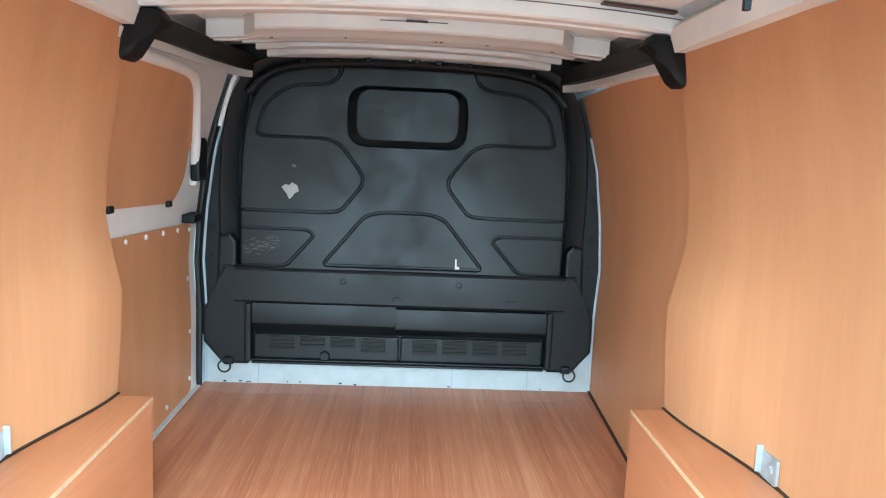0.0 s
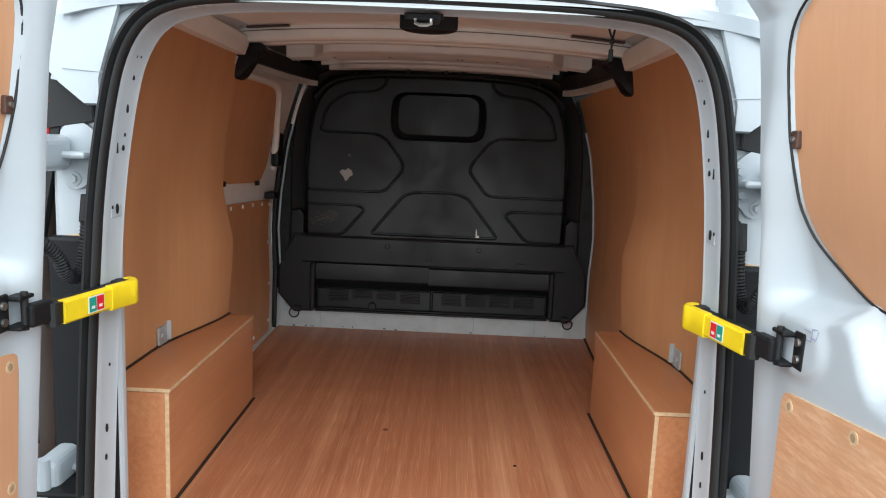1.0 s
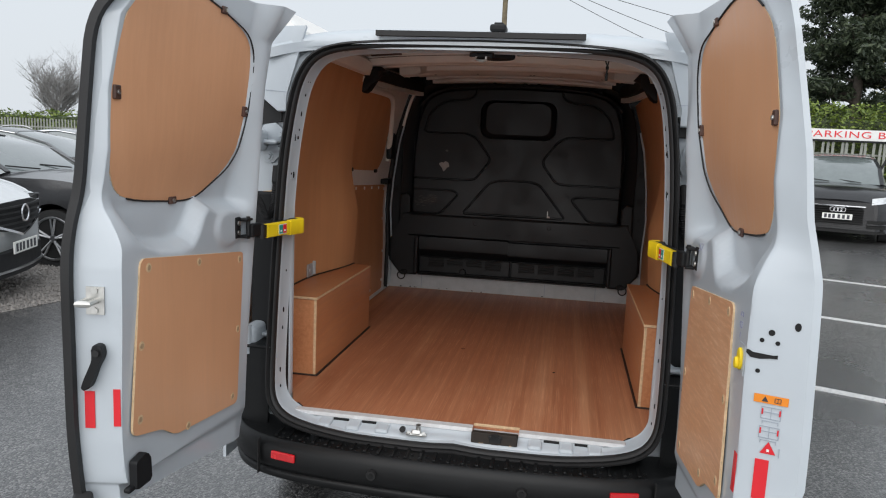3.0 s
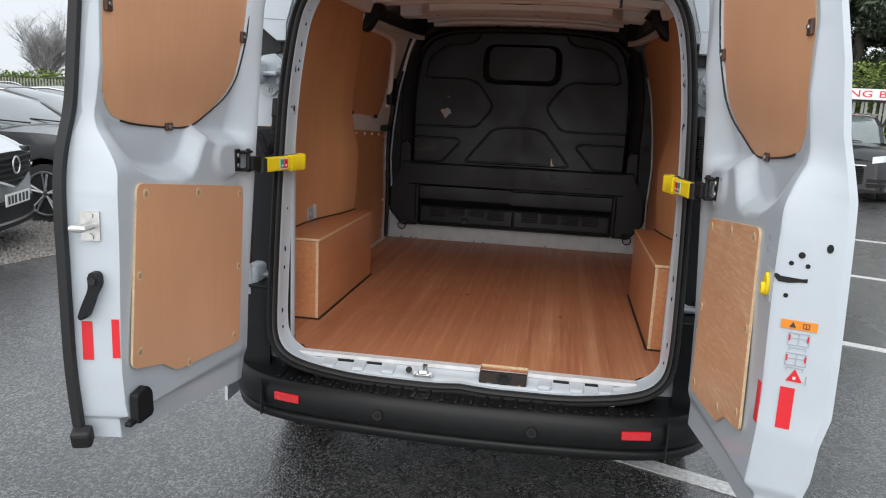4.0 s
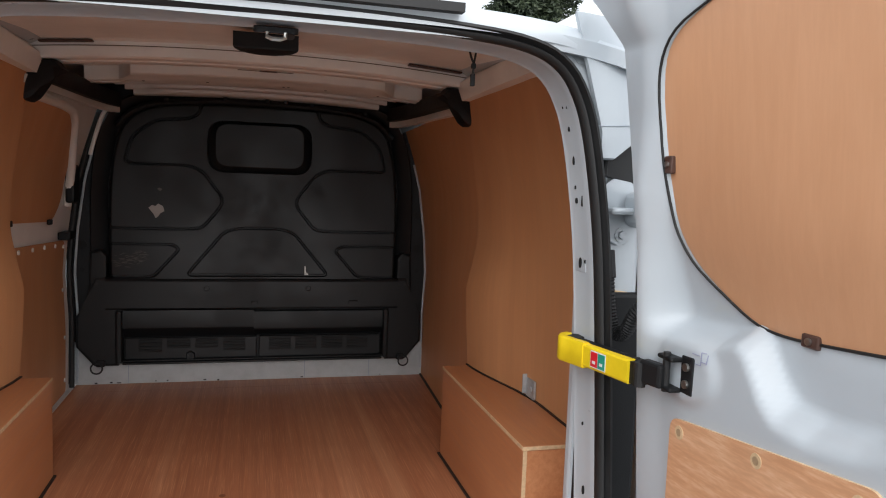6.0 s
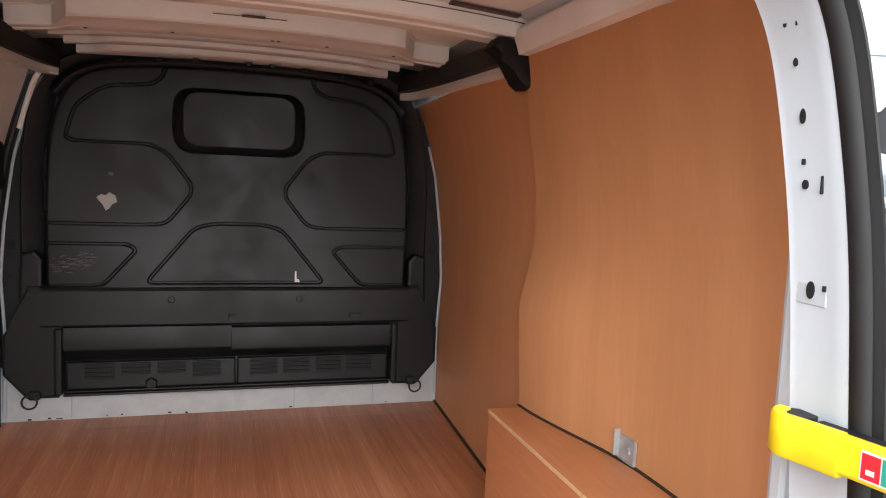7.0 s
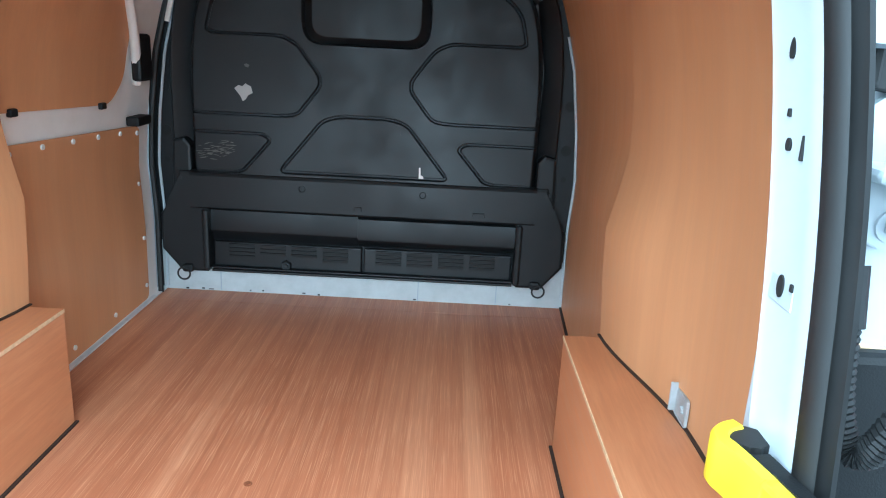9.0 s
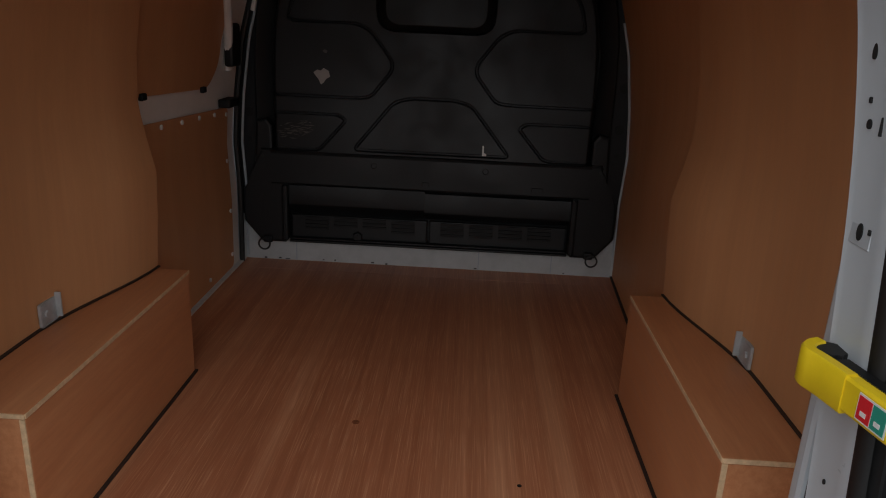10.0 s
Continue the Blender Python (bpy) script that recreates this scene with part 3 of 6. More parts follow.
    part("scrape", prism([(0, 0), (0.02, 0), (0.018, 0.01), (0.008, 0.014), (0.006, 0.045), (0.0, 0.045)], (0.225, 2.4185, 1.155), (1, 0, 0), (0, 0, 1), 0.0015), STICKER_WHITE, t, "pale scratch")
    return t


bulkhead()


# ---- sliding door side, front left ----
def sliding_door():
    t = thing("door_sliding", "closed sliding side door lined with plywood panels", "door", (0, 0, 0), kind="structure")
    fx = lambda y, z: -(lerp_table(B_PROF, z) + 0.006)
    rows = [[(fx(y, z), y, z) for z in np.linspace(0.585, 1.95, 40)] for y in np.linspace(1.30, 2.42, 14)]
    part("door_skin", loft(rows, (-0.03, 0, 0)), WHITE_IN, t, smooth=50)
    def sheet(poly, name, off):
        bm = bmesh.new()
        vs = [bm.verts.new((0, p[0], p[1])) for p in poly]
        bm.faces.new(vs)
        g = bmesh.ops.triangulate(bm, faces=bm.faces[:])
        bmesh.ops.subdivide_edges(bm, edges=bm.edges[:], cuts=4, use_grid_fill=True)
        top = bm.verts[:]
        for v in top:
            v.co.x = fx(v.co.y, v.co.z) + off
        e = bmesh.ops.extrude_face_region(bm, geom=bm.faces[:])
        for v in e["geom"]:
            if isinstance(v, bmesh.types.BMVert):
                v.co.x -= 0.006
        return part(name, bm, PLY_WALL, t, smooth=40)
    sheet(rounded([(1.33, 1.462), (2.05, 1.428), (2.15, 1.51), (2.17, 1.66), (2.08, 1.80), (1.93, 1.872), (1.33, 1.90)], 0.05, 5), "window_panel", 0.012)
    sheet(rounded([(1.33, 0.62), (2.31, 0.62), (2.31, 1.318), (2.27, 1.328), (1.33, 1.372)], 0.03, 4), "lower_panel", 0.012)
    for y, z in ((1.45, 1.342), (1.62, 1.340), (1.80, 1.332), (1.97, 1.325), (2.14, 1.315), (2.285, 1.30), (2.285, 1.10), (2.285, 0.88), (2.285, 0.68), (2.0, 0.66), (1.7, 0.66), (1.42, 1.0)):
        part("screw_cap", cyl((fx(y, z) + 0.011, y, z), (fx(y, z) + 0.017, y, z), 0.009, n=10), STICKER_WHITE, t)
    for y in (1.46, 1.98):
        part("clip", box((fx(y, 1.46) + 0.016, y, 1.456 - 0.05 * (y - 1.46)), (0.016, 0.035, 0.022), 0.004), BLACK_PLASTIC, t)
    part("door_seal", tube([(fx(2.4, z) + 0.012, 2.432, z) for z in np.linspace(0.6, 1.92, 30)], 0.012, 8, up=(0, 1, 0)), RUBBER, t)
    part("edge_trim", tube([(fx(2.4, z) + 0.03, 2.468, z) for z in np.linspace(0.62, 1.90, 30)], 0.006, 6, up=(0, 1, 0)), WHITE, t, "white painted door frame edge")
    part("catch", box((fx(2.3, 1.35) + 0.03, 2.265, 1.352), (0.05, 0.12, 0.035), 0.006), BLACK_PLASTIC, t)
    part("trim_pad", box((fx(2.3, 1.585) + 0.025, 2.26, 1.585), (0.04, 0.11, 0.17), 0.012), BLACK_PLASTIC, t)
    part("frame_curve", tube(smooth_line([(-0.738, 1.36, 1.895), (-0.738, 1.86, 1.893), (-0.744, 1.99, 1.872), (-0.775, 2.09, 1.78), (-0.802, 2.18, 1.656), (-0.838, 2.26, 1.49)], 3), 0.018, 8), WHITE_IN, t, smooth=60)
    part("frame_leg", tube(smooth_line([(-0.70, 2.40, 1.935), (-0.725, 2.42, 1.90), (-0.755, 2.42, 1.80), (-0.775, 2.42, 1.72)], 2), 0.010, 6), WHITE_IN, t, smooth=60)
    return t


sliding_door()


# ---- roof inside ----
ceiling = thing("ceiling", "bare cream-painted steel roof with pressed ribs", "ceiling", kind="structure")


def roof_z(x, y):
    """Height of the inner roof skin."""
    base = lerp_table([(0.25, 2.004), (0.48, 2.016), (0.62, 2.042), (0.80, 2.062), (1.10, 2.082), (1.50, 2.104), (2.30, 2.104), (2.60, 2.090)], y)
    return base - 0.030 * (abs(x) / 0.70) ** 2.2


def roof_panel():
    rows = []
    for y in np.linspace(0.255, 2.55, 60):
        rows.append([(x, y, roof_z(x, y) - 0.0016 * math.cos(y * 21) * sstep((0.62 - abs(x)) / 0.1)) for x in np.linspace(-0.80, 0.80, 41)])
    return loft(rows, (0, 0, 0.010))


part("roof_skin", roof_panel(), WHITE_IN, ceiling, smooth=60)


def rib(profile, xe, ends=(), name="roof_rib"):
    """A pressed rib across the roof; profile: (y, drop below the skin). ends: share of the half width from which its near side tapers, and by how much."""
    rows = []
    ym = profile[-1][0]
    for x in np.linspace(-xe, xe, 65):
        k = sstep((abs(x) / xe - ends[0]) / 0.13) if ends else 0.0
        row = []
        for y, d in profile:
            yy = y + (ends[1] * (ym - y) * k if ends else 0.0)
            row.append((x, yy, roof_z(x, 1.9) - d))
        rows.append(row)
    return part(name, loft(rows, (0, 0, 0.003)), WHITE_IN, ceiling, smooth=28)


# the wide rib over the middle pillars, then the tapered one, then the narrow ones by the bulkhead
rib([(1.255, 0.002), (1.285, 0.014), (1.312, 0.016), (1.316, 0.062), (1.326, 0.068), (1.372, 0.068), (1.378, 0.073), (1.420, 0.073), (1.426, 0.068), (1.466, 0.068), (1.474, 0.060), (1.480, 0.014), (1.515, 0.004)], 0.775)
rib([(1.735, 0.004), (1.770, 0.006), (1.776, 0.056), (1.786, 0.062), (1.900, 0.062), (1.908, 0.066), (1.985, 0.066), (1.992, 0.062), (2.022, 0.062), (2.032, 0.054), (2.038, 0.006)], 0.70, (0.70, 0.62))
rib([(2.085, 0.004), (2.092, 0.052), (2.100, 0.056), (2.150, 0.056), (2.160, 0.052), (2.168, 0.004)], 0.62, (0.72, 0.5))
rib([(2.225, 0.004), (2.232, 0.058), (2.240, 0.062), (2.292, 0.062), (2.300, 0.058), (2.308, 0.006)], 0.60, (0.75, 0.5))
rib([(2.370, 0.004), (2.378, 0.066), (2.386, 0.072), (2.462, 0.076), (2.472, 0.078), (2.476, 0.016)], 0.585, (0.80, 0.4))


def roof_mark(name, x, y, w, d, drop, mat, label=""):
    """A slot or a joint in the roof: a shallow dark piece under the sheet."""
    z = roof_z(x, 1.9) - drop
    tilt = math.degrees(math.atan2(roof_z(x + 0.02, 1.9) - roof_z(x - 0.02, 1.9), 0.04))
    part(name, box((x, y, z), (w, d, 0.006), 0.002, rot(0, -tilt, 0)), mat, ceiling, label)


# brownish dark for thin lines that paint the shade in the rib edge gaps
SEAM = plain("joint_shade", (0.16, 0.12, 0.09), 0.7, var=0.25, scale=40)
for x in (-0.478, -0.225, 0.088, 0.108, 0.268, 0.500):
    z = roof_z(x, 1.9) - 0.066
    part("hole", cyl((x, 1.945, z + 0.003), (x, 1.945, z - 0.0015), 0.006, n=10), DARK, ceiling)


def roof_joint(y, drop, x0, x1, r=0.0016):
    part("joint", tube([(x, y, roof_z(x, 1.9) - drop) for x in np.linspace(x0, x1, 15)], r, 5, up=(0, 0, 1)), SEAM, ceiling)


roof_joint(1.3115, 0.030, -0.74, -0.05)
roof_joint(1.3115, 0.030, 0.05, 0.74)
roof_joint(1.770, 0.030, -0.10, 0.12)
roof_joint(2.036, 0.040, -0.55, 0.40)
roof_joint(2.166, 0.040, -0.30, 0.50)
roof_joint(2.306, 0.045, -0.50, 0.20)
part("bracket", box((0.0, 1.300, roof_z(0, 1.9) - 0.030), (0.080, 0.030, 0.016), 0.004), WHITE_IN, ceiling)
for x, y, w, d, drop in ((0.60, 1.292, 0.20, 0.030, 0.020), (-0.62, 1.292, 0.16, 0.026, 0.020), (-0.40, 1.62, 0.07, 0.022, 0.002), (-0.22, 1.60, 0.12, 0.014, 0.001), (0.30, 1.60, 0.13, 0.012, 0.001), (0.44, 1.66, 0.07, 0.014, 0.002), (0.02, 1.764, 0.070, 0.016, 0.030), (-0.35, 2.06, 0.06, 0.020, 0.001)):
    roof_mark("slot", x, y, w, d, drop, BROWN)
for x, y, w, d in ((0.29, 0.45, 0.03, 0.012), (0.41, 0.44, 0.060, 0.014), (-0.41, 0.44, 0.060, 0.014), (0.22, 0.44, 0.022, 0.006), (0.15, 0.44, 0.022, 0.006)):
    part("slot", box((x, y, roof_z(x, y) - 0.001), (w, d, 0.008), 0.003), BROWN, ceiling)
part("hook", tube([(0.026 + 0.030 * math.cos(a), 2.45, 2.035 + 0.030 * math.sin(a)) for a in np.linspace(math.pi, 2 * math.pi, 12)], 0.0032, 6, up=(0, 1, 0)), STEEL, ceiling)
for s in (-1, 1):
    for y0, y1, inner in ((0.25, 1.335, -0.050), (1.335, 2.5, 0.0)):
        rail = [(s * (lerp_table(C_PROF, 1.95) + 0.02), y, 1.978 + 0.008 * math.sin(y * 3)) for y in np.linspace(y0, y1, 12)]
        part("side_rail", sweep(rail, [(s * a_, b_) for a_, b_ in ((inner, -0.015), (0.045, -0.015), (0.060, 0.13), (0.030, 0.13), (inner - 0.010, 0.05), (inner - 0.012, 0.02))][::s]), WHITE_IN, ceiling, smooth=40)
    # black trim of the middle pillar
    horn = [(s * x, z) for x, z in ((0.80, 2.0), (0.66, 2.005), (0.635, 1.975), (0.675, 1.955), (0.70, 1.915), (0.722, 1.882), (0.742, 1.868), (0.764, 1.869), (0.785, 1.892))]
    t = thing("pillar_trim", "black plastic trim at the top of the side pillar", "trim", (0, 0, 0), "pillar trims", "structure")
    part("cap", prism(horn if s > 0 else horn[::-1], (0, 1.40, 0), (1, 0, 0), (0, 0, 1), 0.085, 0.02), BLACK_PLASTIC, t, smooth=40)
    arm = [(s * 0.765, 1.36, 1.978), (s * 0.75, 1.7, 1.985), (s * 0.735, 2.1, 1.985), (s * 0.69, 2.44, 1.985)]
    part("arm", sweep(smooth_line(arm, 2), [(-0.06, -0.03), (0.05, -0.035), (0.05, 0.03), (-0.05, 0.035)]), BLACK_PLASTIC, t, smooth=40)
    part("rail_trim", sweep(smooth_line([(s * 0.748, 1.42, 1.935), (s * 0.745, 1.9, 1.942), (s * 0.705, 2.36, 1.940), (s * 0.665, 2.46, 1.940)], 2), [(-0.018, -0.014), (0.016, -0.014), (0.016, 0.014), (-0.018, 0.014)]), WHITE_IN, t, smooth=40)
lead = thing("loose_wire", "black loose wire with a plug hanging from the roof", "cable", (0.45, 0.325, 1.948))
part("cable", tube(smooth_line([(-0.012, 0.01, 0.055), (-0.002, 0, 0.0), (0.008, 0, -0.018), (0.005, 0, -0.040)], 2), 0.0026, 6, up=(0, 1, 0)), RUBBER, lead)
part("cable", tube(smooth_line([(0.014, 0.01, 0.055), (0.012, 0, 0.012), (0.006, 0, -0.018)], 2), 0.0026, 6, up=(0, 1, 0)), RUBBER, lead)
part("plug", box((0.005, 0, -0.054), (0.010, 0.010, 0.028), 0.002), BLACK_PLASTIC, lead)
part("sleeve", box((0.006, 0, -0.022), (0.011, 0.009, 0.012), 0.002), BLACK_PLASTIC, lead)

# ---- rear opening ----
# half contour of the opening, from the middle of the sill to the middle of the header: x, y, z
RING = [(0.0, 0.012, 0.568), (0.10, 0.012, 0.560), (0.22, 0.012, 0.561), (0.36, 0.014, 0.562), (0.46, 0.018, 0.571), (0.56, 0.026, 0.584), (0.64, 0.040, 0.604), (0.685, 0.058, 0.642), (0.703, 0.078, 0.70), (0.707, 0.10, 0.85), (0.704, 0.12, 1.10), (0.697, 0.138, 1.35), (0.688, 0.152, 1.55), (0.668, 0.175, 1.74), (0.645, 0.185, 1.84), (0.60, 0.19, 1.912), (0.52, 0.19, 1.945), (0.38, 0.19, 1.958), (0.18, 0.19, 1.964), (0.0, 0.19, 1.966)]


def ring_path(grow=0.0, dy=0.0):
    h = smooth_line(RING, 2)
    pts = []
    for i, p in enumerate(h):
        a, b = h[max(0, i - 1)], h[min(len(h) - 1, i + 1)]
        t = (b - a).normalized()
        n = Vector((t.z, 0, -t.x)).normalized()
        k = sstep((n.z - 0.3) / 0.4)
        pts.append(p + n * (grow * (1 - k) + min(grow, 0.05) * k) + Vector((0, dy, 0)))
    return pts + [Vector((-p.x, p.y, p.z)) for p in pts[-2:0:-1]]


body = thing("van_body", "white panel van body seen from its open rear", "van")


def ring_band(offsets, name, mat, label="", close=True):
    """A band lofted round the opening from (grow, dy) pairs."""
    loops = [ring_path(g, d) for g, d in offsets]
    n, k = len(loops[0]), len(loops)
    verts = [tuple(p) for l in loops for p in l]
    faces = [(i * n + j, i * n + (j + 1) % n, (i + 1) * n + (j + 1) % n, (i + 1) * n + j) for i in range(k - 1) for j in range(n)]
    return part(name, (verts, faces), mat, body, label, smooth=50)


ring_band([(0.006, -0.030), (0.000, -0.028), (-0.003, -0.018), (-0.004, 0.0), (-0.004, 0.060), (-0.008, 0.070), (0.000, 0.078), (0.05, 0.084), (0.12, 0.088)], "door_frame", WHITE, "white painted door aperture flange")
ring_band([(0.028, 0.000), (0.028, -0.040), (0.024, -0.056), (0.018, -0.058), (0.014, -0.044), (0.011, -0.040), (0.007, -0.050), (0.002, -0.048), (-0.003, -0.038), (-0.003, -0.024), (0.004, -0.018), (0.028, 0.0)], "door_seal", RUBBER, "black double-lipped rubber door seal")
loops = [ring_path(g, d) for g, d in ((0.018, -0.016), (0.050, -0.014), (0.10, -0.010), (0.16, -0.004), (0.17, 0.05), (0.18, 0.12))]
keep = [i for i, p in enumerate(ring_path()) if p.z > 1.745]
part("header_panel", loft([[l[i] for i in keep] for l in loops], (0, 0.006, 0)), WHITE, body, smooth=50)
for s in (-1, 1):
    for z, dy, w, h in ((0.68, 0.04, 0.010, 0.012), (0.74, 0.04, 0.012, 0.02), (0.90, 0.045, 0.010, 0.016), (0.97, 0.045, 0.012, 0.022), (1.12, 0.05, 0.007, 0.009), (1.485, 0.055, 0.016, 0.026), (1.490, 0.032, 0.006, 0.008), (1.625, 0.056, 0.012, 0.014), (1.655, 0.056, 0.006, 0.008), (1.625, 0.028, 0.004, 0.024), (1.715, 0.05, 0.012, 0.022), (1.785, 0.05, 0.008, 0.012), (1.84, 0.055, 0.010, 0.022), (1.84, 0.035, 0.003, 0.022)):
        y = lerp_table([(p[2], p[1]) for p in RING[7:15]], z) + dy - 0.018
        x = lerp_table([(p[2], p[0]) for p in RING[7:15]], z) - 0.0035
        if w < 0.007:
            part("hole", box((s * x, y, z), (0.006, w, h), 0.0012), DARK, body)
        else:
            part("hole", prism([(0.42 * w * math.cos(q), 0.46 * h * math.sin(q)) for q in np.linspace(0, 2 * math.pi, 15)[:-1]], (s * x - 0.003, y, z), (0, 1, 0), (0, 0, 1), 0.006), DARK, body)
    part("jamb_pad", box((s * (0.691 - 0.0032), 0.186, 1.487), (0.003, 0.056, 0.044), 0.0014), WHITE, body)
    # hinges, lamps and the outside corner
    for z in (1.605, 0.86):
        h = part("hinge", prism([(s * p[0], p[1]) for p in rounded([(-0.040, -0.045), (-0.010, -0.055), (0.005, -0.080), (0.045, -0.080), (0.055, -0.045), (0.060, 0.055), (0.020, 0.085), (-0.020, 0.060), (-0.040, 0.03)], 0.02, 5)][::s], (0, 0.004, 0), (1, 0, 0), (0, 0, 1), 0.010, 0.003), WHITE, body, "white painted steel hinge")
        h.location = (s * 0.765, 0.205, z)
        part("arm", box((s * 0.056, -0.065, 0.004), (0.060, 0.13, 0.082), 0.022, None, 4), WHITE, h)
        part("web", box((s * 0.004, -0.030, 0.0), (0.06, 0.06, 0.016), 0.007), WHITE, h)
        part("knuckle", cyl((s * 0.052, -0.135, -0.055), (s * 0.052, -0.135, 0.055), 0.015, n=16), WHITE, h)
        for dx, dz in ((-0.020, 0.028), (-0.014, -0.026), (0.026, -0.056)):
            part("washer", cyl((s * dx, -0.005, dz), (s * dx, -0.010, dz), 0.017, n=16), WHITE, h)
            part("bolt", cyl((s * dx, -0.010, dz), (s * dx, -0.019, dz), 0.010, n=6), WHITE, h)
    part("pillar", box((s * 0.775, 0.232, 1.135), (0.15, 0.04, 1.21), 0.012), WHITE, body)
    part("pillar_lower", box((s * 0.780, 0.200, 0.955), (0.15, 0.03, 0.918), 0.010), BLACK_PLASTIC, body, "black plastic pillar trim")
    part("vent_flap", prism([(s * x, z) for x, z in ((0.742, 1.681), (0.742, 1.722), (0.815, 1.783), (0.90, 1.80), (0.90, 1.66), (0.846, 1.664))][::s], (0, 0.206, 0), (1, 0, 0), (0, 0, 1), 0.008, 0.003), RUBBER, body, "black rubber flap")
    part("flap_block", box((s * 0.724, 0.196, 1.703), (0.040, 0.020, 0.042), 0.004), RUBBER, body)
    part("flap_slot", box((s * 0.736, 0.1855, 1.703), (0.006, 0.003, 0.030)), DARK, body)
    lamp = thing("rear_lamp", "tall red and clear rear lamp at the body corner", "lamp", (s * 0.89, 0.20, 1.30), "rear lamps")
    zl_ = np.linspace(-0.42, 0.485, 16)
    lean = lambda z: 0.20 * (0.485 - z)
    lens = [[(s * (min(0.05, -0.066 + lean(z)) + dx), dy, z) for dx, dy in ((0.0, 0.05), (0.0, 0.006), (0.006, 0.0), (0.05, -0.006), (0.075, 0.03), (0.08, 0.16))] for z in zl_]
    part("lens", loft(lens, (0, 0.006, 0)), RED, lamp, smooth=40)
    part("clear_lens", loft([[(p[0], p[1] - 0.003, p[2]) for p in r[1:3]] for r in lens[2:13]], (0, 0.003, 0)), plain("clear_lens_%d" % s, (0.72, 0.28, 0.28), 0.2, coat=0.6), lamp, "clear ribbed lens")
    for r0, r1 in zip(lens[1:], lens[2:]):
        part("lens_rib", tube([r0[1], r0[2], r0[3]], 0.0022, 5), RED, lamp)
    part("gasket", sweep([(r[0][0] - s * 0.012, 0.012, r[0][2]) for r in lens], [(-0.010, -0.006), (0.010, -0.006), (0.010, 0.02), (-0.010, 0.02)], up=(0, 1, 0)), RUBBER, lamp, "black rubber gasket")
    corner = []
    for f in np.linspace(0, 1, 12):
        row = []
        for x, y in ((0.706, 0.152), (0.742, 0.156), (0.80, 0.162), (0.85, 0.172), (0.905, 0.20), (0.95, 0.26), (0.962, 0.42)):
            z0 = 1.722 + 0.80 * min(0.10, max(0.0, x - 0.745))
            z = z0 + (2.03 - z0) * f
            row.append((s * (x - (0.30 if x < 0.72 else 0.55) * max(0, z - 1.78) * (1.0 if x < 0.72 else sstep((x - 0.60) / 0.25))), y, z))
        corner.append(row)
    part("corner_filler", box((s * 0.662, 0.185, 1.938), (0.085, 0.006, 0.045), 0.002, rot(0, s * 25, 0)), WHITE, body)
    part("roof_corner", loft(corner, (0, 0.012, -0.004)), WHITE, body, smooth=40)
    part("panel_seam", tube([(s * (0.69 + 0.10 * f), 0.1505 + 0.009 * f, 1.790 + 0.006 * f) for f in np.linspace(0, 1, 5)], 0.0010, 5), INK_GREY, body, "sealed panel joint")
    side = [[(s * (0.97 - 0.05 * max(0, (z - 1.2)) ** 1.5 * 2), y, z) for z in np.linspace(0.32, 1.97, 22)] for y in np.linspace(0.18, 4.6, 12)]
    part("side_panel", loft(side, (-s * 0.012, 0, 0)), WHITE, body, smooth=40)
    hose = thing("wiring_conduit", "black corrugated rubber conduit between pillar and door", "conduit", (s * 0.764, 0.165, 1.41), "wiring conduits")
    pth = smooth_line([(-s * 0.022, 0.03, 0.098), (-s * 0.022, 0.004, 0.090), (-s * 0.020, -0.004, 0.04), (-s * 0.016, -0.008, -0.03), (-s * 0.004, -0.020, -0.085), (s * 0.016, -0.036, -0.080), (s * 0.026, -0.055, -0.02), (s * 0.050, -0.11, 0.02)], 4)
    v, f = [], []
    pr = [0.0145 + 0.0024 * (i % 2) for i in range(len(pth))]
    base = tube(pth, 1.0, 10, up=(1, 0, 0))
    k = 10
    for i, p in enumerate(pth):
        for j in range(k):
            q = Vector(base[0][i * k + j])
            v.append(p + (q - p) * pr[i])
    part("sleeve", (v, base[1]), RUBBER, hose)
    part("grommet", cyl(pth[0] + Vector((0, -0.018, 0.004)), pth[0] + Vector((s * 0.003, -0.036, -0.055)), 0.022, 0.017, 16), RUBBER, hose)
    part("hole_rim", box((s * 0.785, 0.2085, 1.416), (0.075, 0.006, 0.006), 0.0015, rot(0, s * 8, 0)), PLY_EDGE, body, "yellowish primer rim of the pillar hole")
    part("door_boot", cyl(pth[-1], pth[-1] + Vector((s * 0.008, -0.01, 0.05)), 0.021, 0.027, 16), RUBBER, hose)
# roof top and rear edge
roof_rows = []
for y, dz in ((0.135, -0.045), (0.14, -0.02), (0.165, -0.004), (0.23, 0.01), (0.6, 0.045), (0.8, 0.062), (1.1, 0.085), (1.5, 0.115), (2.5, 0.125), (4.0, 0.11)):
    roof_rows.append([(x, y + 0.03 * (abs(x) / 0.8) ** 3 * (y < 0.3), 2.025 + dz - (0.06 + 0.5 * max(0, min(0.10, dz))) * (abs(x) / 0.80) ** 5) for x in np.linspace(-0.80, 0.80, 31)])
part("roof", loft(roof_rows, (0, 0, -0.01)), WHITE, body, smooth=50)
part("header_face", loft([[(x, 0.150, z - 0.05 * (abs(x) / 0.80) ** 5) for x in np.linspace(-0.78, 0.78, 31)] for z in (1.955, 1.99)], (0, 0.01, 0)), WHITE, body, smooth=50)
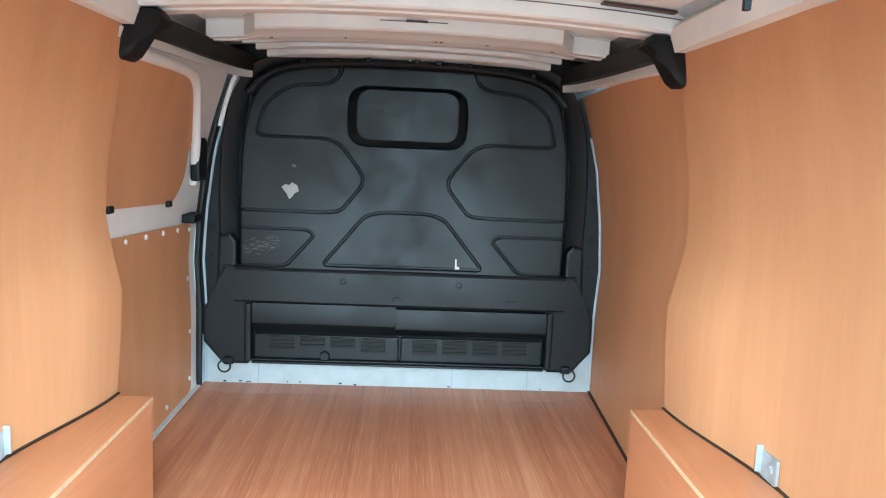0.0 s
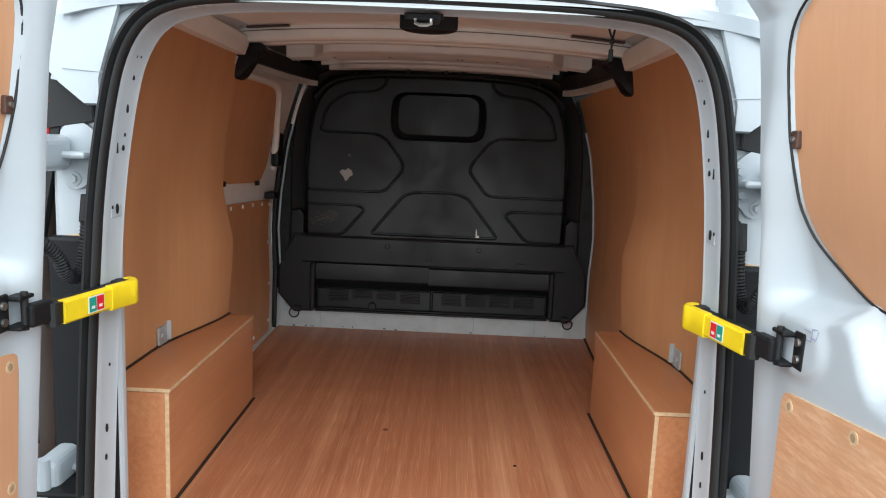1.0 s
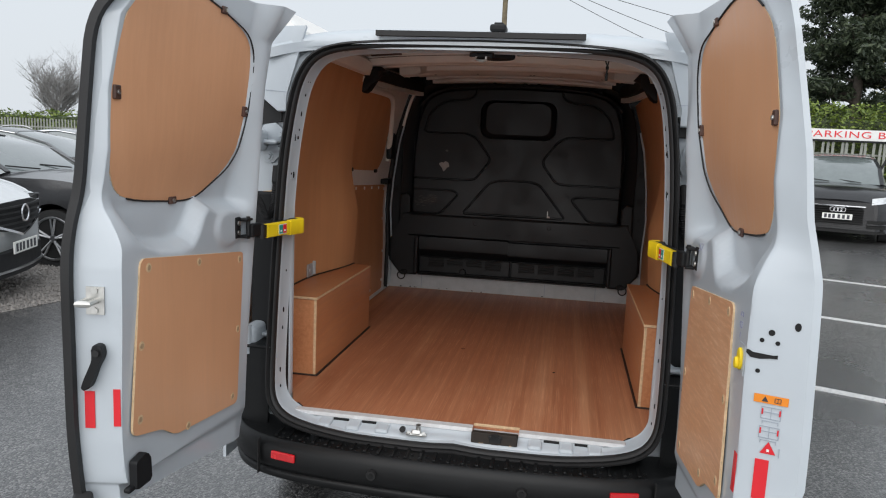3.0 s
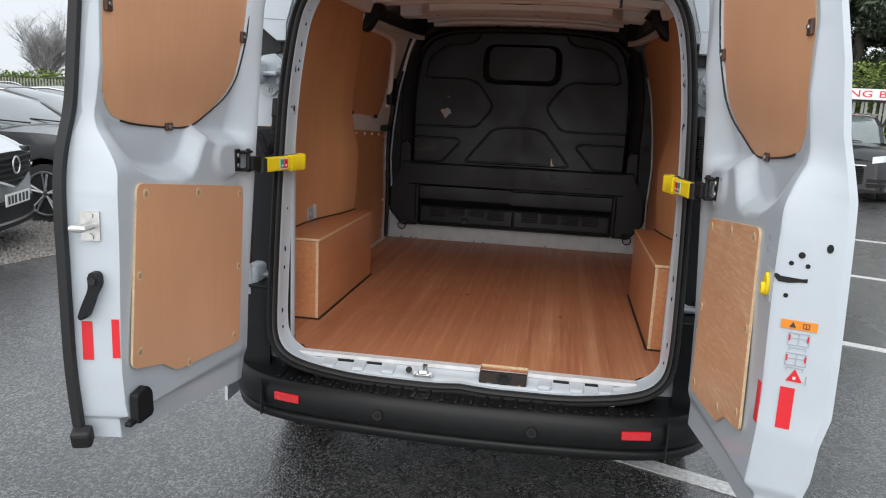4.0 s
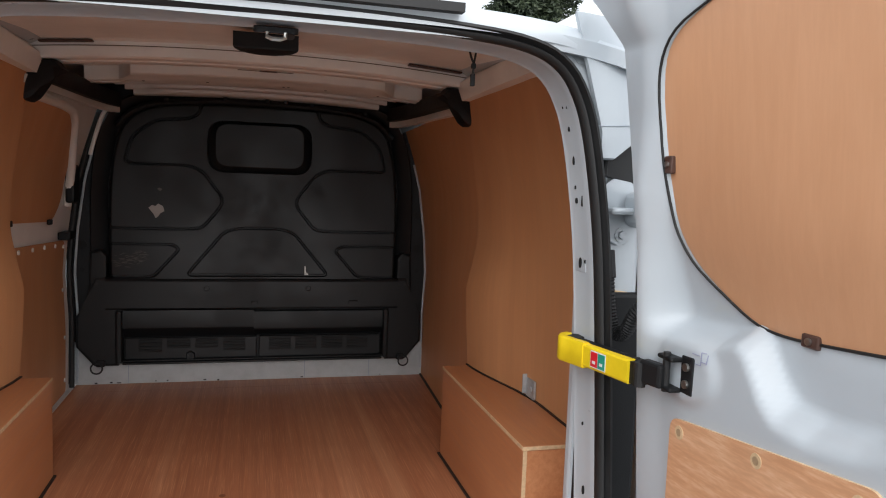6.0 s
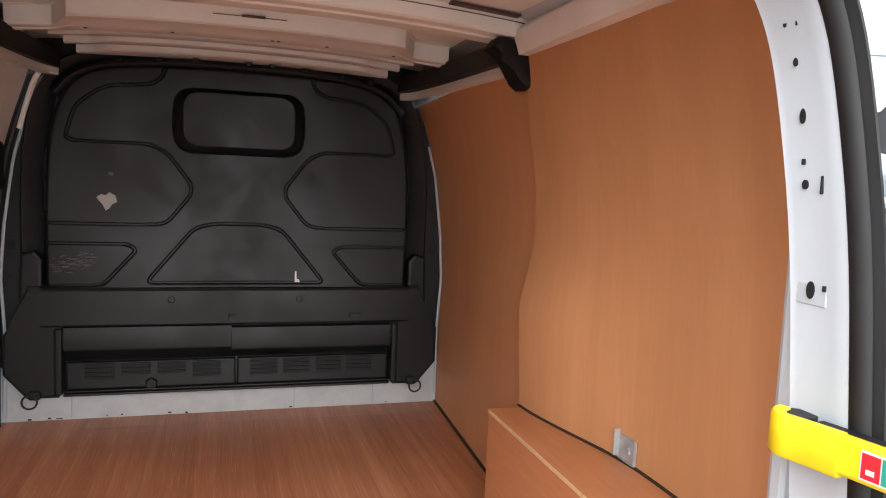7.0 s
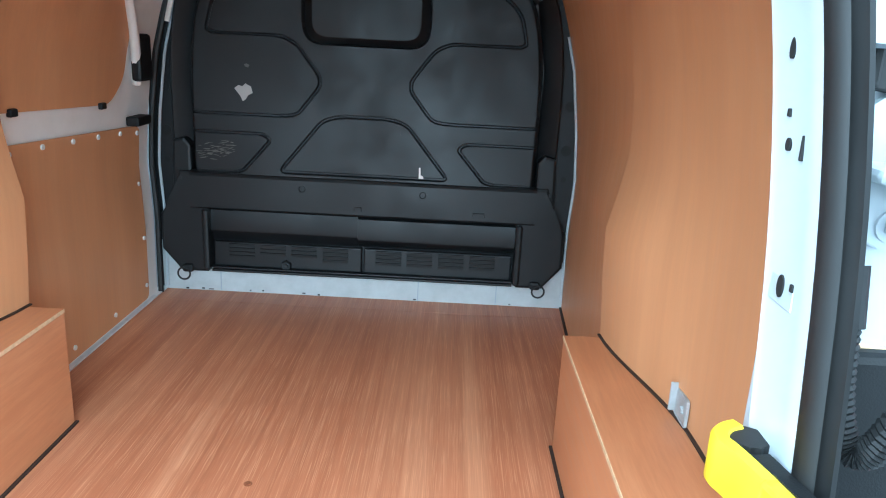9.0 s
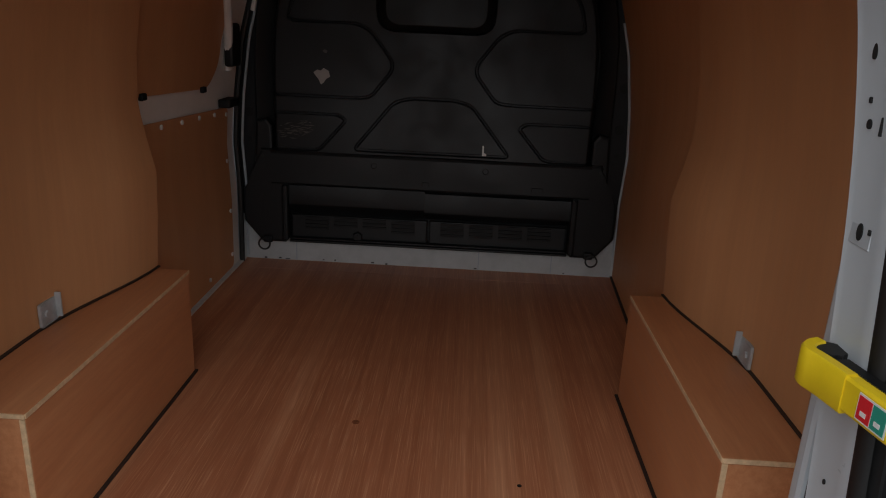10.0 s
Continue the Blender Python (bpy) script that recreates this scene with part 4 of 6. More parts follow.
part("roof_strip", sweep([(x, 0.125 + 0.01 * abs(x), 2.003) for x in np.linspace(-0.36, 0.37, 12)], [(-0.006, -0.008), (0.02, -0.008), (0.02, 0.010), (-0.006, 0.010)]), RUBBER, body, "black rubber strip along the roof edge")
cam_mod = thing("brake_light", "dark high-level brake light module on the roof edge", "lamp", (0.065, 0.20, 2.035))
part("housing", box((0, 0, 0.002), (0.058, 0.07, 0.026), 0.008), BLACK_PLASTIC, cam_mod)
part("top", box((0, 0.01, 0.018), (0.034, 0.045, 0.012), 0.004), BLACK_PLASTIC, cam_mod)
# striker and lamp at the header
stk = thing("header_latch", "dark latch striker plate with steel loop at the header", "latch", (0.006, 0.225, 1.948))
part("plate", prism(rounded([(-0.041, -0.018), (0.041, -0.018), (0.046, 0.0), (0.036, 0.020), (-0.036, 0.020), (-0.046, 0.0)], 0.010, 4), (0, -0.0, 0.008), (1, 0, 0), (0, 0.97, 0.25), -0.012), BLACK_PLASTIC, stk)
part("loop", tube([(-0.018, -0.018, -0.006), (-0.018, -0.018, -0.016), (-0.008, -0.02, -0.020), (0.008, -0.02, -0.020), (0.018, -0.018, -0.016), (0.018, -0.018, -0.006)], 0.0045, 6), STEEL, stk)
part("button", cyl((0.027, -0.004, 0.0), (0.027, -0.01, -0.012), 0.010, n=14), RUBBER, stk)
dome = thing("load_lamp", "dark half-round load space lamp under the roof", "lamp", (-0.005, 0.785, 2.045))
part("housing", prism([(0.088 * math.cos(a), 0.105 * math.sin(a)) for a in np.linspace(0, math.pi, 14)], (0, 0.0, 0.0), (1, 0, 0), (0, 1, 0), -0.045, 0.006), BLACK_PLASTIC, dome)
# sill pocket and striker
pocket = thing("floor_latch_pocket", "rusty latch pocket in the rear sill", "latch", (0.145, 0.06, 0.572))
part("recess", box((0, -0.022, 0.014), (0.166, 0.05, 0.039), 0.004, rot(-14)), RUST, pocket)
part("frame", box((0, -0.050, -0.008), (0.17, 0.008, 0.006), 0.002), SILL_WHITE, pocket)
part("latch", cyl((0.004, -0.052, 0.016), (0.004, -0.040, 0.019), 0.021, n=20), RUBBER, pocket)
part("latch_shroud", box((0.004, -0.046, 0.028), (0.050, 0.012, 0.010), 0.004), RUBBER, pocket)
rs_ = random.Random(4)
for i in range(16):
    q = (rs_.uniform(-0.078, 0.078), -0.0485 + 0.0, rs_.uniform(0.0, 0.028))
    part("rust_flake", box((q[0], -0.0492 + q[2] * 0.25, q[2]), (rs_.uniform(0.004, 0.010), 0.003, rs_.uniform(0.002, 0.005)), 0.0008, rot(-14)), RUST_PALE if i % 3 else PLY_EDGE, pocket)
part("lip", box((0, 0.048, 0.030), (0.17, 0.008, 0.010), 0.002), PLY_EDGE, pocket)
strk = thing("sill_striker", "steel door striker bolted on the sill", "latch", (-0.149, 0.018, 0.582))
part("plate", box((0.012, -0.008, -0.002), (0.075, 0.030, 0.014), 0.005, rot(-20)), STEEL, strk)
part("block", box((0.012, -0.014, 0.008), (0.034, 0.018, 0.018), 0.005, rot(-20)), STEEL, strk)
part("pin", cyl((0.018, 0, 0.0), (0.018, -0.004, 0.034), 0.009, n=12), STEEL, strk)
for x in (-0.014, 0.040):
    part("bolt", cyl((x, -0.016, 0.002), (x, -0.022, 0.010), 0.007, n=6), STEEL, strk)
part("screw", cyl((-0.04, 0.0, 0.01), (-0.04, -0.012, 0.012), 0.011, n=12), RUBBER, strk)
# sill steps
sill_rows = []
for y, z in ((-0.006, 0.548), (0.0, 0.560), (0.012, 0.571), (0.03, 0.577), (0.055, 0.580), (0.064, 0.588), (0.10, 0.589)):
    sill_rows.append([(x, y, z) for x in np.linspace(-0.53, 0.53, 40)])
part("sill", loft(sill_rows, (0, 0, -0.006)), WHITE, body, "white painted rear sill", smooth=50)
for x in (-0.49, -0.38, -0.27, 0.29, 0.40, 0.50):
    part("sill_rib", box((x, 0.036, 0.578), (0.05, 0.060, 0.020), 0.008, rot(10)), WHITE, body)
for x0, x1 in ((-0.465, -0.405), (-0.355, -0.30), (0.32, 0.375), (0.43, 0.475)):
    part("sill_gap", box(((x0 + x1) / 2, 0.0590, 0.5860), (x1 - x0, 0.006, 0.008), 0.001), DARK, body)


# ---- bumper ----
def bumper():
    t = thing("rear_bumper", "black textured plastic step bumper with red reflectors", "bumper")
    def path(off, z):
        pts = [(-0.90, 0.30), (-0.885, 0.14), (-0.83, 0.02), (-0.70, -0.075), (-0.45, -0.12), (0, -0.145), (0.45, -0.12), (0.70, -0.075), (0.83, 0.02), (0.885, 0.14), (0.90, 0.30)]
        return [(p.x * (1 + off * 0.6), p.y - off, z) for p in smooth_line([(x, y, 0) for x, y in pts], 3)]
    lay = [(-0.085, 0.372), (-0.03, 0.380), (-0.004, 0.396), (0.002, 0.418), (-0.001, 0.424), (-0.008, 0.428), (-0.001, 0.434), (0.009, 0.450), (0.013, 0.480), (0.012, 0.512), (0.006, 0.530), (-0.004, 0.540), (-0.012, 0.543)]
    part("shell", loft([path(o, z) for o, z in lay]), BUMPER, t, smooth=60)
    a = path(-0.012, 0.543)
    rows = [a, [(x * 0.99, y + 0.012, 0.540) for x, y, z in a], [(x * 0.97, min(0.30, y + 0.07), 0.541) for x, y, z in a], [(x * 0.93, min(0.33, y + 0.16), 0.543) for x, y, z in a], [(x * 0.925, min(0.34, y + 0.168), 0.544 + 0.07 * sstep((abs(x) - 0.60) / 0.06)) for x, y, z in a]]
    part("tread", loft(rows), BUMPER, t, smooth=40)
    for i in range(27):
        x = -0.65 + i * 0.05
        y = -0.145 + 0.065 * (abs(x) / 0.70) ** 2 * 1.1
        part("tread_rib", box((x, y + 0.070, 0.5425), (0.012, 0.075, 0.006), 0.002), BUMPER, t)
        for dy_ in (0.022, 0.060):
            part("stud", cyl((x + 0.02, y + dy_, 0.538), (x + 0.02, y + dy_, 0.5455), 0.0055, 0.0045, 8), BUMPER, t)
    for s in (-1, 1):
        part("reflector", box((s * 0.598, -0.110, 0.492), (0.098, 0.012, 0.030), 0.004, rot(0, 0, s * 12)), RED, t, "red reflector")
        part("parking_sensor", cyl((s * 0.26, -0.145, 0.482), (s * 0.26, -0.158, 0.482), 0.018, 0.016, 18), RUBBER, t)
        part("sensor_core", cyl((s * 0.26, -0.152, 0.482), (s * 0.26, -0.161, 0.482), 0.010, n=14), BUMPER, t)
        cor = [[(s * x, y, z) for x, y in ((0.725, 0.05), (0.80, 0.06), (0.87, 0.09), (0.93, 0.15), (0.982, 0.22), (0.988, 0.42))] for z in np.linspace(0.46, 0.84, 6)]
        part("corner", loft(cor, (0, 0.012, 0)), BUMPER, t, "black plastic corner panel", smooth=40)
        part("corner_cap", box((s * 0.80, 0.11, 0.838), (0.17, 0.12, 0.012), 0.005), BUMPER, t)
        part("seam", box((s * 0.70, -0.086, 0.475), (0.004, 0.02, 0.13)), DARK, t)
    tow = thing("tow_eye", "rusty towing eye under the bumper", "tow eye", (-0.42, 0.05, 0.36))
    part("ring", tube([(0.035 * math.cos(a), 0, 0.03 * math.sin(a)) for a in np.linspace(0, 2 * math.pi, 16)[:-1]], 0.010, 8, True, (0, 1, 0)), BROWN, tow)
    part("shank", cyl((0, 0, 0.03), (0, 0.1, 0.05), 0.012), BROWN, tow)


bumper()
part("underbody", box((0, 2.55, 0.40), (1.72, 4.0, 0.34), 0.03), DARK, body, "dark underbody")
for s in (-1, 1):
    for y in (0.95, 3.9):
        part("wheel", cyl((s * 0.78, y, 0.34), (s * 0.95, y, 0.34), 0.34, n=28), RUBBER, body)


# ---- rear doors ----
def door_window_x(u, z):
    g = lerp_table([(1.35, 0.075), (1.43, 0.075), (1.58, 0.030), (1.71, 0.008), (1.92, -0.012), (2.06, -0.035)], z)
    k = lerp_table([(1.40, 0.02), (1.72, 0.11)], z)
    return 0.745 + g + k * (u - 0.1)


def door_edge_x(z, s):
    if s > 0:
        return lerp_table([(0.52, 0.765), (0.88, 0.757), (1.10, 0.744), (1.38, 0.728), (1.55, 0.719), (1.65, 0.706), (1.80, 0.708), (1.94, 0.696), (2.02, 0.65), (2.08, 0.61)], z)
    return lerp_table([(0.52, 0.765), (0.88, 0.755), (1.10, 0.742), (1.38, 0.724), (1.52, 0.714), (1.65, 0.707), (1.76, 0.699), (1.94, 0.684), (2.02, 0.64), (2.08, 0.61)], z)


WINDOW = [(0.052, 1.88), (0.06, 1.75), (0.07, 1.64), (0.09, 1.56), (0.13, 1.505), (0.24, 1.436), (0.30, 1.425), (0.38, 1.426), (0.60, 1.445), (0.655, 1.48), (0.68, 1.55), (0.67, 1.75), (0.645, 1.90), (0.61, 1.965), (0.54, 2.015), (0.44, 2.035), (0.36, 2.028), (0.20, 1.988), (0.09, 1.945)]
WINDOW_S = [tuple(p) for p in smooth_line(WINDOW, 2, True)]
WIN_ARR = np.array(WINDOW_S)


def grown(poly, d):
    """A closed polygon moved outwards by d."""
    out, n = [], len(poly)
    cx, cz = sum(p[0] for p in poly) / n, sum(p[1] for p in poly) / n
    for i, p in enumerate(poly):
        a, b = poly[i - 1], poly[(i + 1) % n]
        nx, nz = b[1] - a[1], a[0] - b[0]
        k = math.hypot(nx, nz) * (1 if nx * (p[0] - cx) + nz * (p[1] - cz) > 0 else -1)
        out.append((p[0] + nx / k * d, p[1] + nz / k * d))
    return out


FREE = {1: [(0.52, 0.70), (0.62, 0.725), (0.80, 0.744), (1.0, 0.750), (1.25, 0.750), (1.38, 0.746), (1.47, 0.736), (1.66, 0.728), (1.92, 0.702), (2.02, 0.675), (2.08, 0.64)],
        -1: [(0.52, 0.722), (0.62, 0.732), (0.80, 0.742), (1.25, 0.740), (1.38, 0.729), (1.47, 0.705), (1.66, 0.695), (1.92, 0.672), (2.02, 0.63), (2.08, 0.55)]}
CREASE = {1: [(0.52, 0.675), (0.82, 0.708), (1.28, 0.708), (1.40, 0.70), (1.50, 0.69), (1.75, 0.69), (1.92, 0.66), (2.08, 0.54)],
          -1: [(0.52, 0.70), (0.82, 0.722), (1.28, 0.718), (1.40, 0.705), (1.50, 0.69), (1.75, 0.68), (1.92, 0.655), (2.08, 0.53)]}


def free_edge(z, s):
    return lerp_table(FREE[s], z)


def crease(z, s):
    return lerp_table(CREASE[s], z)


TOP = {1: [(0.52, 0.868), (0.70, 0.898), (0.80, 0.902), (0.87, 0.918), (1.0, 0.915), (1.30, 0.905), (1.36, 0.902), (1.43, 0.888), (1.50, 0.872), (1.65, 0.855), (1.81, 0.828), (1.97, 0.80), (2.08, 0.77)],
       -1: [(0.52, 0.85), (0.7, 0.882), (1.35, 0.888), (1.50, 0.862), (1.92, 0.835), (2.0, 0.822), (2.08, 0.78)]}


def low_x(u, s):
    """The flat lower part of the inner skin; one door stands open a little wider."""
    return 0.747 + 0.05 * u if s > 0 else 0.757


def door_inner_x(u, z, s):
    """Depth of the pressed inner door skin; u runs from the hinge to the free edge."""
    low = low_x(u, s) + 0.003 * math.sin(z * 9)
    # the skin steps back to the window's plane along the lower rim of a scoop
    rim = lerp_table([(0, 1.36), (0.22, 1.37), (0.275, 1.39), (0.30, 1.375), (0.345, 1.31), (0.375, 1.286), (0.44, 1.276), (0.53, 1.287), (0.60, 1.312), (0.66, 1.322), (0.80, 1.315)], u)
    w = sstep((z - rim) / (0.05 + 0.11 * sstep((u - 0.58) / 0.10)))
    x = low * (1 - w) + (door_window_x(u, z) - 0.010) * w
    # raised pad under the strap bracket
    pd = math.hypot((u - 0.155) / 0.085, (z - 1.325) / 0.062)
    x -= 0.010 * sstep((1.15 - pd) / 0.35)
    h = sstep((0.085 - u) / 0.075)
    x = x * (1 - h) + door_edge_x(z, s) * h
    uc, uf = crease(z, s), free_edge(z, s)
    top = lerp_table(TOP[s], z)
    f = min(1.0, max(0.0, (u - uc) / max(0.02, uf - uc)))
    f = max(0.0, (math.sqrt((f - 0.04) ** 2 + 0.004) + f - 0.04) / 2) if f > 0 else 0.0
    x = x * (1 - f) + top * f
    # rolled bottom edge
    b = sstep((0.655 - z) / 0.05) * (0.4 + 0.6 * sstep(u / 0.5))
    return x + 0.03 * b


def door_outer_x(u, z, s):
    base = lerp_table(TOP[s], z) + 0.013
    return base - 0.06 * sstep((0.08 - u) / 0.10)


def rear_door(s, stretch, shift, panel, name_label):
    t = thing("rear_door", name_label, "van door", (s * 0.80, 0.02, 0.55), "rear doors")
    org = Vector((s * 0.80, 0.02, 0.55))

    def at(u, z, off=0.0, x=None):
        xx = (door_inner_x(u, z, s) if x is None else x) - off
        return Vector((s * xx, -(shift + stretch * u), z)) - org

    def put(name, vf, mat, parent=t, label="", smooth=None):
        if s < 0 and isinstance(vf, tuple):
            vf = (vf[0], [tuple(f[::-1]) for f in vf[1]])
        return part(name, vf, mat, parent, label, smooth)

    # skins
    nu, nz = 100, 170
    zs = np.linspace(0.535, 2.055, nz)
    inn, out = [], []
    for z in zs:
        hinge = lerp_table([(0.52, 0.04), (0.60, 0.015), (1.0, 0.01), (1.5, 0.004), (1.65, 0.0), (1.72, -0.018), (1.8, -0.04), (1.95, -0.055), (2.06, -0.10)] if s > 0 else [(0.52, 0.04), (0.60, 0.015), (1.0, 0.01), (1.8, 0.005), (1.95, -0.02), (2.06, -0.08)], z)
        uc = crease(z, s) - 0.015
        us = np.concatenate([np.linspace(hinge, uc, nu - 26, endpoint=False), np.linspace(uc, free_edge(z, s), 26)])
        ri, ro = [], []
        P = np.array([(u, z) for u in us])
        inside = poly_in(P, WINDOW_S)
        dist = poly_dist(P, WINDOW_S)
        for u, i_, d in zip(us, inside, dist):
            z2 = z + (0.15 if s < 0 else 0.05) * u * sstep((0.75 - z) / 0.2)
            x = door_inner_x(u, z, s)
            if i_:
                x += 0.016 * min(1.0, d / 0.012)
            ri.append(Vector((s * x, -(shift + stretch * u), z2)) - org)
            ro.append(Vector((s * door_outer_x(u, z, s), -(shift + stretch * u), z2)) - org)
        inn.append(ri)
        out.append(ro)
    verts = [tuple(v) for r in inn for v in r]
    faces = [(i * nu + j, i * nu + j + 1, (i + 1) * nu + j + 1, (i + 1) * nu + j) for i in range(nz - 1) for j in range(nu - 1)]
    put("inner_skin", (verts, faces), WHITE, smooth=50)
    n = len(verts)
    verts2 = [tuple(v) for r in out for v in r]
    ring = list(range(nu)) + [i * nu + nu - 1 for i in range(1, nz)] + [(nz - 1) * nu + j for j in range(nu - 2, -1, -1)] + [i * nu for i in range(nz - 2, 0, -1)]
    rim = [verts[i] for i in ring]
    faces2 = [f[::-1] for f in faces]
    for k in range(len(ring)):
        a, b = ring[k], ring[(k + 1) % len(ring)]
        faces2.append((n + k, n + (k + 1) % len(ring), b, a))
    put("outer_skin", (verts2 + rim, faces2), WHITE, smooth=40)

    def sheet(poly, off, thick, fx, name, mat, label="", cell=0.03):
        """A thin board that follows the door, with a pale cut edge of its own."""
        P = np.array(poly)
        bm = bmesh.new()
        vs = [bm.verts.new((p[0], p[1], 0)) for p in poly]
        bm.faces.new(vs)
        lo, hi = P.min(0), P.max(0)
        for ax in (0, 1):
            for c in np.arange(lo[ax] + cell, hi[ax], cell * 2):
                no = Vector((1, 0, 0)) if ax == 0 else Vector((0, 1, 0))
                bmesh.ops.bisect_plane(bm, geom=bm.verts[:] + bm.edges[:] + bm.faces[:], plane_co=no * c, plane_no=no)
        for v in bm.verts:
            u, z = v.co.x, v.co.y
            v.co = at(u, z, off, fx(u, z))
        o = part(name, bm, mat, t, label, smooth=30)
        edge = [at(u, z, off, fx(u, z)) for u, z in poly]
        vv = [e for e in edge] + [e + Vector((s * thick, 0, 0)) for e in edge]
        k = len(edge)
        part(name + "_edge", ([tuple(q) for q in vv], [(i, (i + 1) % k, k + (i + 1) % k, k + i) for i in range(k)]), PLY_EDGE, o)
        return o

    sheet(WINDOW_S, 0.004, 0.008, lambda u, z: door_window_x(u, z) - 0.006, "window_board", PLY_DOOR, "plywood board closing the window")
    seal_line = grown(WINDOW_S, 0.002)
    k0 = max(i for i, p in enumerate(seal_line) if p[0] > 0.60)
    seal_line = seal_line[k0 + 1:] + [p for p in seal_line[:k0] if p[0] < 0.60 and p[1] < 1.95]
    put("window_rubber", tube([at(u, z, 0.0, door_window_x(u, z) - 0.0120 - 0.006 * sstep((0.2 - u) / 0.1)) for u, z in seal_line], 0.0026, 6, False, (1, 0, 0)), RUBBER, label="black rubber edge round the board")
    for u, z, w, h in ((0.072, 1.705, 0.028, 0.034), (0.655, 1.725, 0.026, 0.036), (0.385, 1.428, 0.036, 0.022), (0.24, 2.002, 0.03, 0.022)):
        c = at(u, z, 0.012, door_window_x(u, z))
        o = part("clip", box(c, (0.012, w, h), 0.003), BROWN, t, "brown plastic clip")
        part("screw", cyl(c - Vector((s * 0.005, 0, 0)), c - Vector((s * 0.010, 0, 0)), 0.006, n=10), STEEL, o)
    flat = lambda u, z: low_x(u, s)
    board = sheet(rounded(panel, 0.025, 4), 0.008, 0.007, flat, "lower_board", PLY_DOOR if s < 0 else PLY_DOOR_SLANT, "plywood board screwed to the lower door")
    cu = [(p[0], p[1]) for p in panel]
    tl, tr, br, bl = cu[0], cu[1], cu[2], cu[-1]
    spots = [(tl[0] + 0.03, tl[1] - 0.022), ((tl[0] + tr[0]) / 2, (tl[1] + tr[1]) / 2 - 0.022), (tr[0] - 0.035, tr[1] - 0.03), ((tr[0] + br[0]) / 2 - 0.022, (tr[1] + br[1]) / 2), (br[0] - 0.035, br[1] + 0.035), ((tl[0] + bl[0]) / 2 + 0.02, (tl[1] + bl[1]) / 2), (bl[0] + 0.035, bl[1] + 0.035), (0.42, 0.745)]
    for u, z in spots:
        c = at(u, z, 0.0088, low_x(u, s))
        o = part("screw_hole", cyl(c, c + Vector((s * 0.004, 0, 0)), 0.013, n=16), PLY_EDGE, board)
        part("screw", cyl(c - Vector((s * 0.0006, 0, 0)), c + Vector((s * 0.004, 0, 0)), 0.0075, n=10), SCREW, board)

    # check strap bracket and the arm
    zb = 1.317
    yb = -0.150
    br_ = thing("door_check_strap", "yellow and black door check strap hooked on the frame", "door strap", (s * 0.755, yb, zb), "door straps")
    part("bracket", box((-s * 0.006, -0.018, 0), (0.016, 0.038, 0.072), 0.004), BLACK_PLASTIC, br_)
    for dz in (0.029, -0.029):
        part("bracket_fork", box((-s * 0.020, 0.022, dz - 0.004), (0.034, 0.050, 0.009), 0.004), BLACK_PLASTIC, br_)
    for dz in (0.016, -0.016):
        part("screw", cyl((-s * 0.013, -0.020, dz), (-s * 0.019, -0.020, dz), 0.008, n=12), STEEL, br_)
    a, b = Vector((-s * 0.056, 0.072, -0.020)), Vector((-s * 0.094, 0.300, -0.022))
    part("pivot", box((-s * 0.042, 0.046, -0.012), (0.026, 0.058, 0.046), 0.006, rot(0, 0, s * 12)), BLACK_PLASTIC, br_)
    part("pin", cyl((-s * 0.030, 0.022, -0.040), (-s * 0.030, 0.022, 0.036), 0.007, n=12), RUBBER, br_)
    part("spring", cyl(a - Vector((0, 0, 0.024)), a + Vector((0, 0, 0.024)), 0.012, n=14), RUBBER, br_)
    ang = math.degrees(math.atan2(-(b - a).x, (b - a).y))
    rz = rot(0, 0, ang)
    L = (b - a).length
    d = (b - a).normalized()
    nrm = Vector((-s * abs(d.y), -abs(d.x), 0)).normalized()
    band = [(-0.008, -0.022), (0.008, -0.022), (0.008, 0.022), (-0.008, 0.022)]
    part("arm", sweep([a, a + d * L * 0.5, a + d * L * 0.97], band), BLACK_PLASTIC, br_)
    part("arm_edge", sweep([a + d * L * 0.02 - nrm * 0.014, a + d * L * 0.95 - nrm * 0.014], [(-0.010, -0.024), (0.010, -0.024), (0.010, 0.024), (-0.010, 0.024)]), BLACK_PLASTIC, br_)
    for f in (0.12, 0.30):
        part("rivet", cyl(a + d * L * f - nrm * 0.014 + Vector((0, 0, 0.023)), a + d * L * f - nrm * 0.014 + Vector((0, 0, 0.026)), 0.006, n=10), RUBBER, br_)
    q = [(-0.012, -0.020), (-0.009, -0.024), (0.009, -0.024), (0.012, -0.020), (0.012, 0.020), (0.009, 0.024), (-0.009, 0.024), (-0.012, 0.020)]
    part("sleeve", sweep([a + d * L * 0.09 + nrm * 0.002, a + d * L * 0.5 + nrm * 0.002, a + d * L * 0.80 + nrm * 0.002], q), YELLOW, br_, "yellow plastic sleeve")
    q2 = [(-0.010, -0.025), (-0.007, -0.029), (0.007, -0.029), (0.010, -0.025), (0.010, 0.023), (0.007, 0.027), (-0.007, 0.027), (-0.010, 0.023)]
    hk = smooth_line([a + d * L * 0.74 + nrm * 0.006, b + nrm * 0.008, b + Vector((-s * 0.010, 0.022, 0)) + nrm * 0.007, b + Vector((-s * 0.004, 0.042, 0)), b + Vector((s * 0.014, 0.050, 0))], 3)
    part("hook", sweep(hk, q2), YELLOW, br_, "yellow hook cover", smooth=50)
    wheel = [((0.021 + 0.0025 * (i % 2)) * math.cos(i * math.pi / 12), (0.021 + 0.0025 * (i % 2)) * math.sin(i * math.pi / 12)) for i in range(24)]
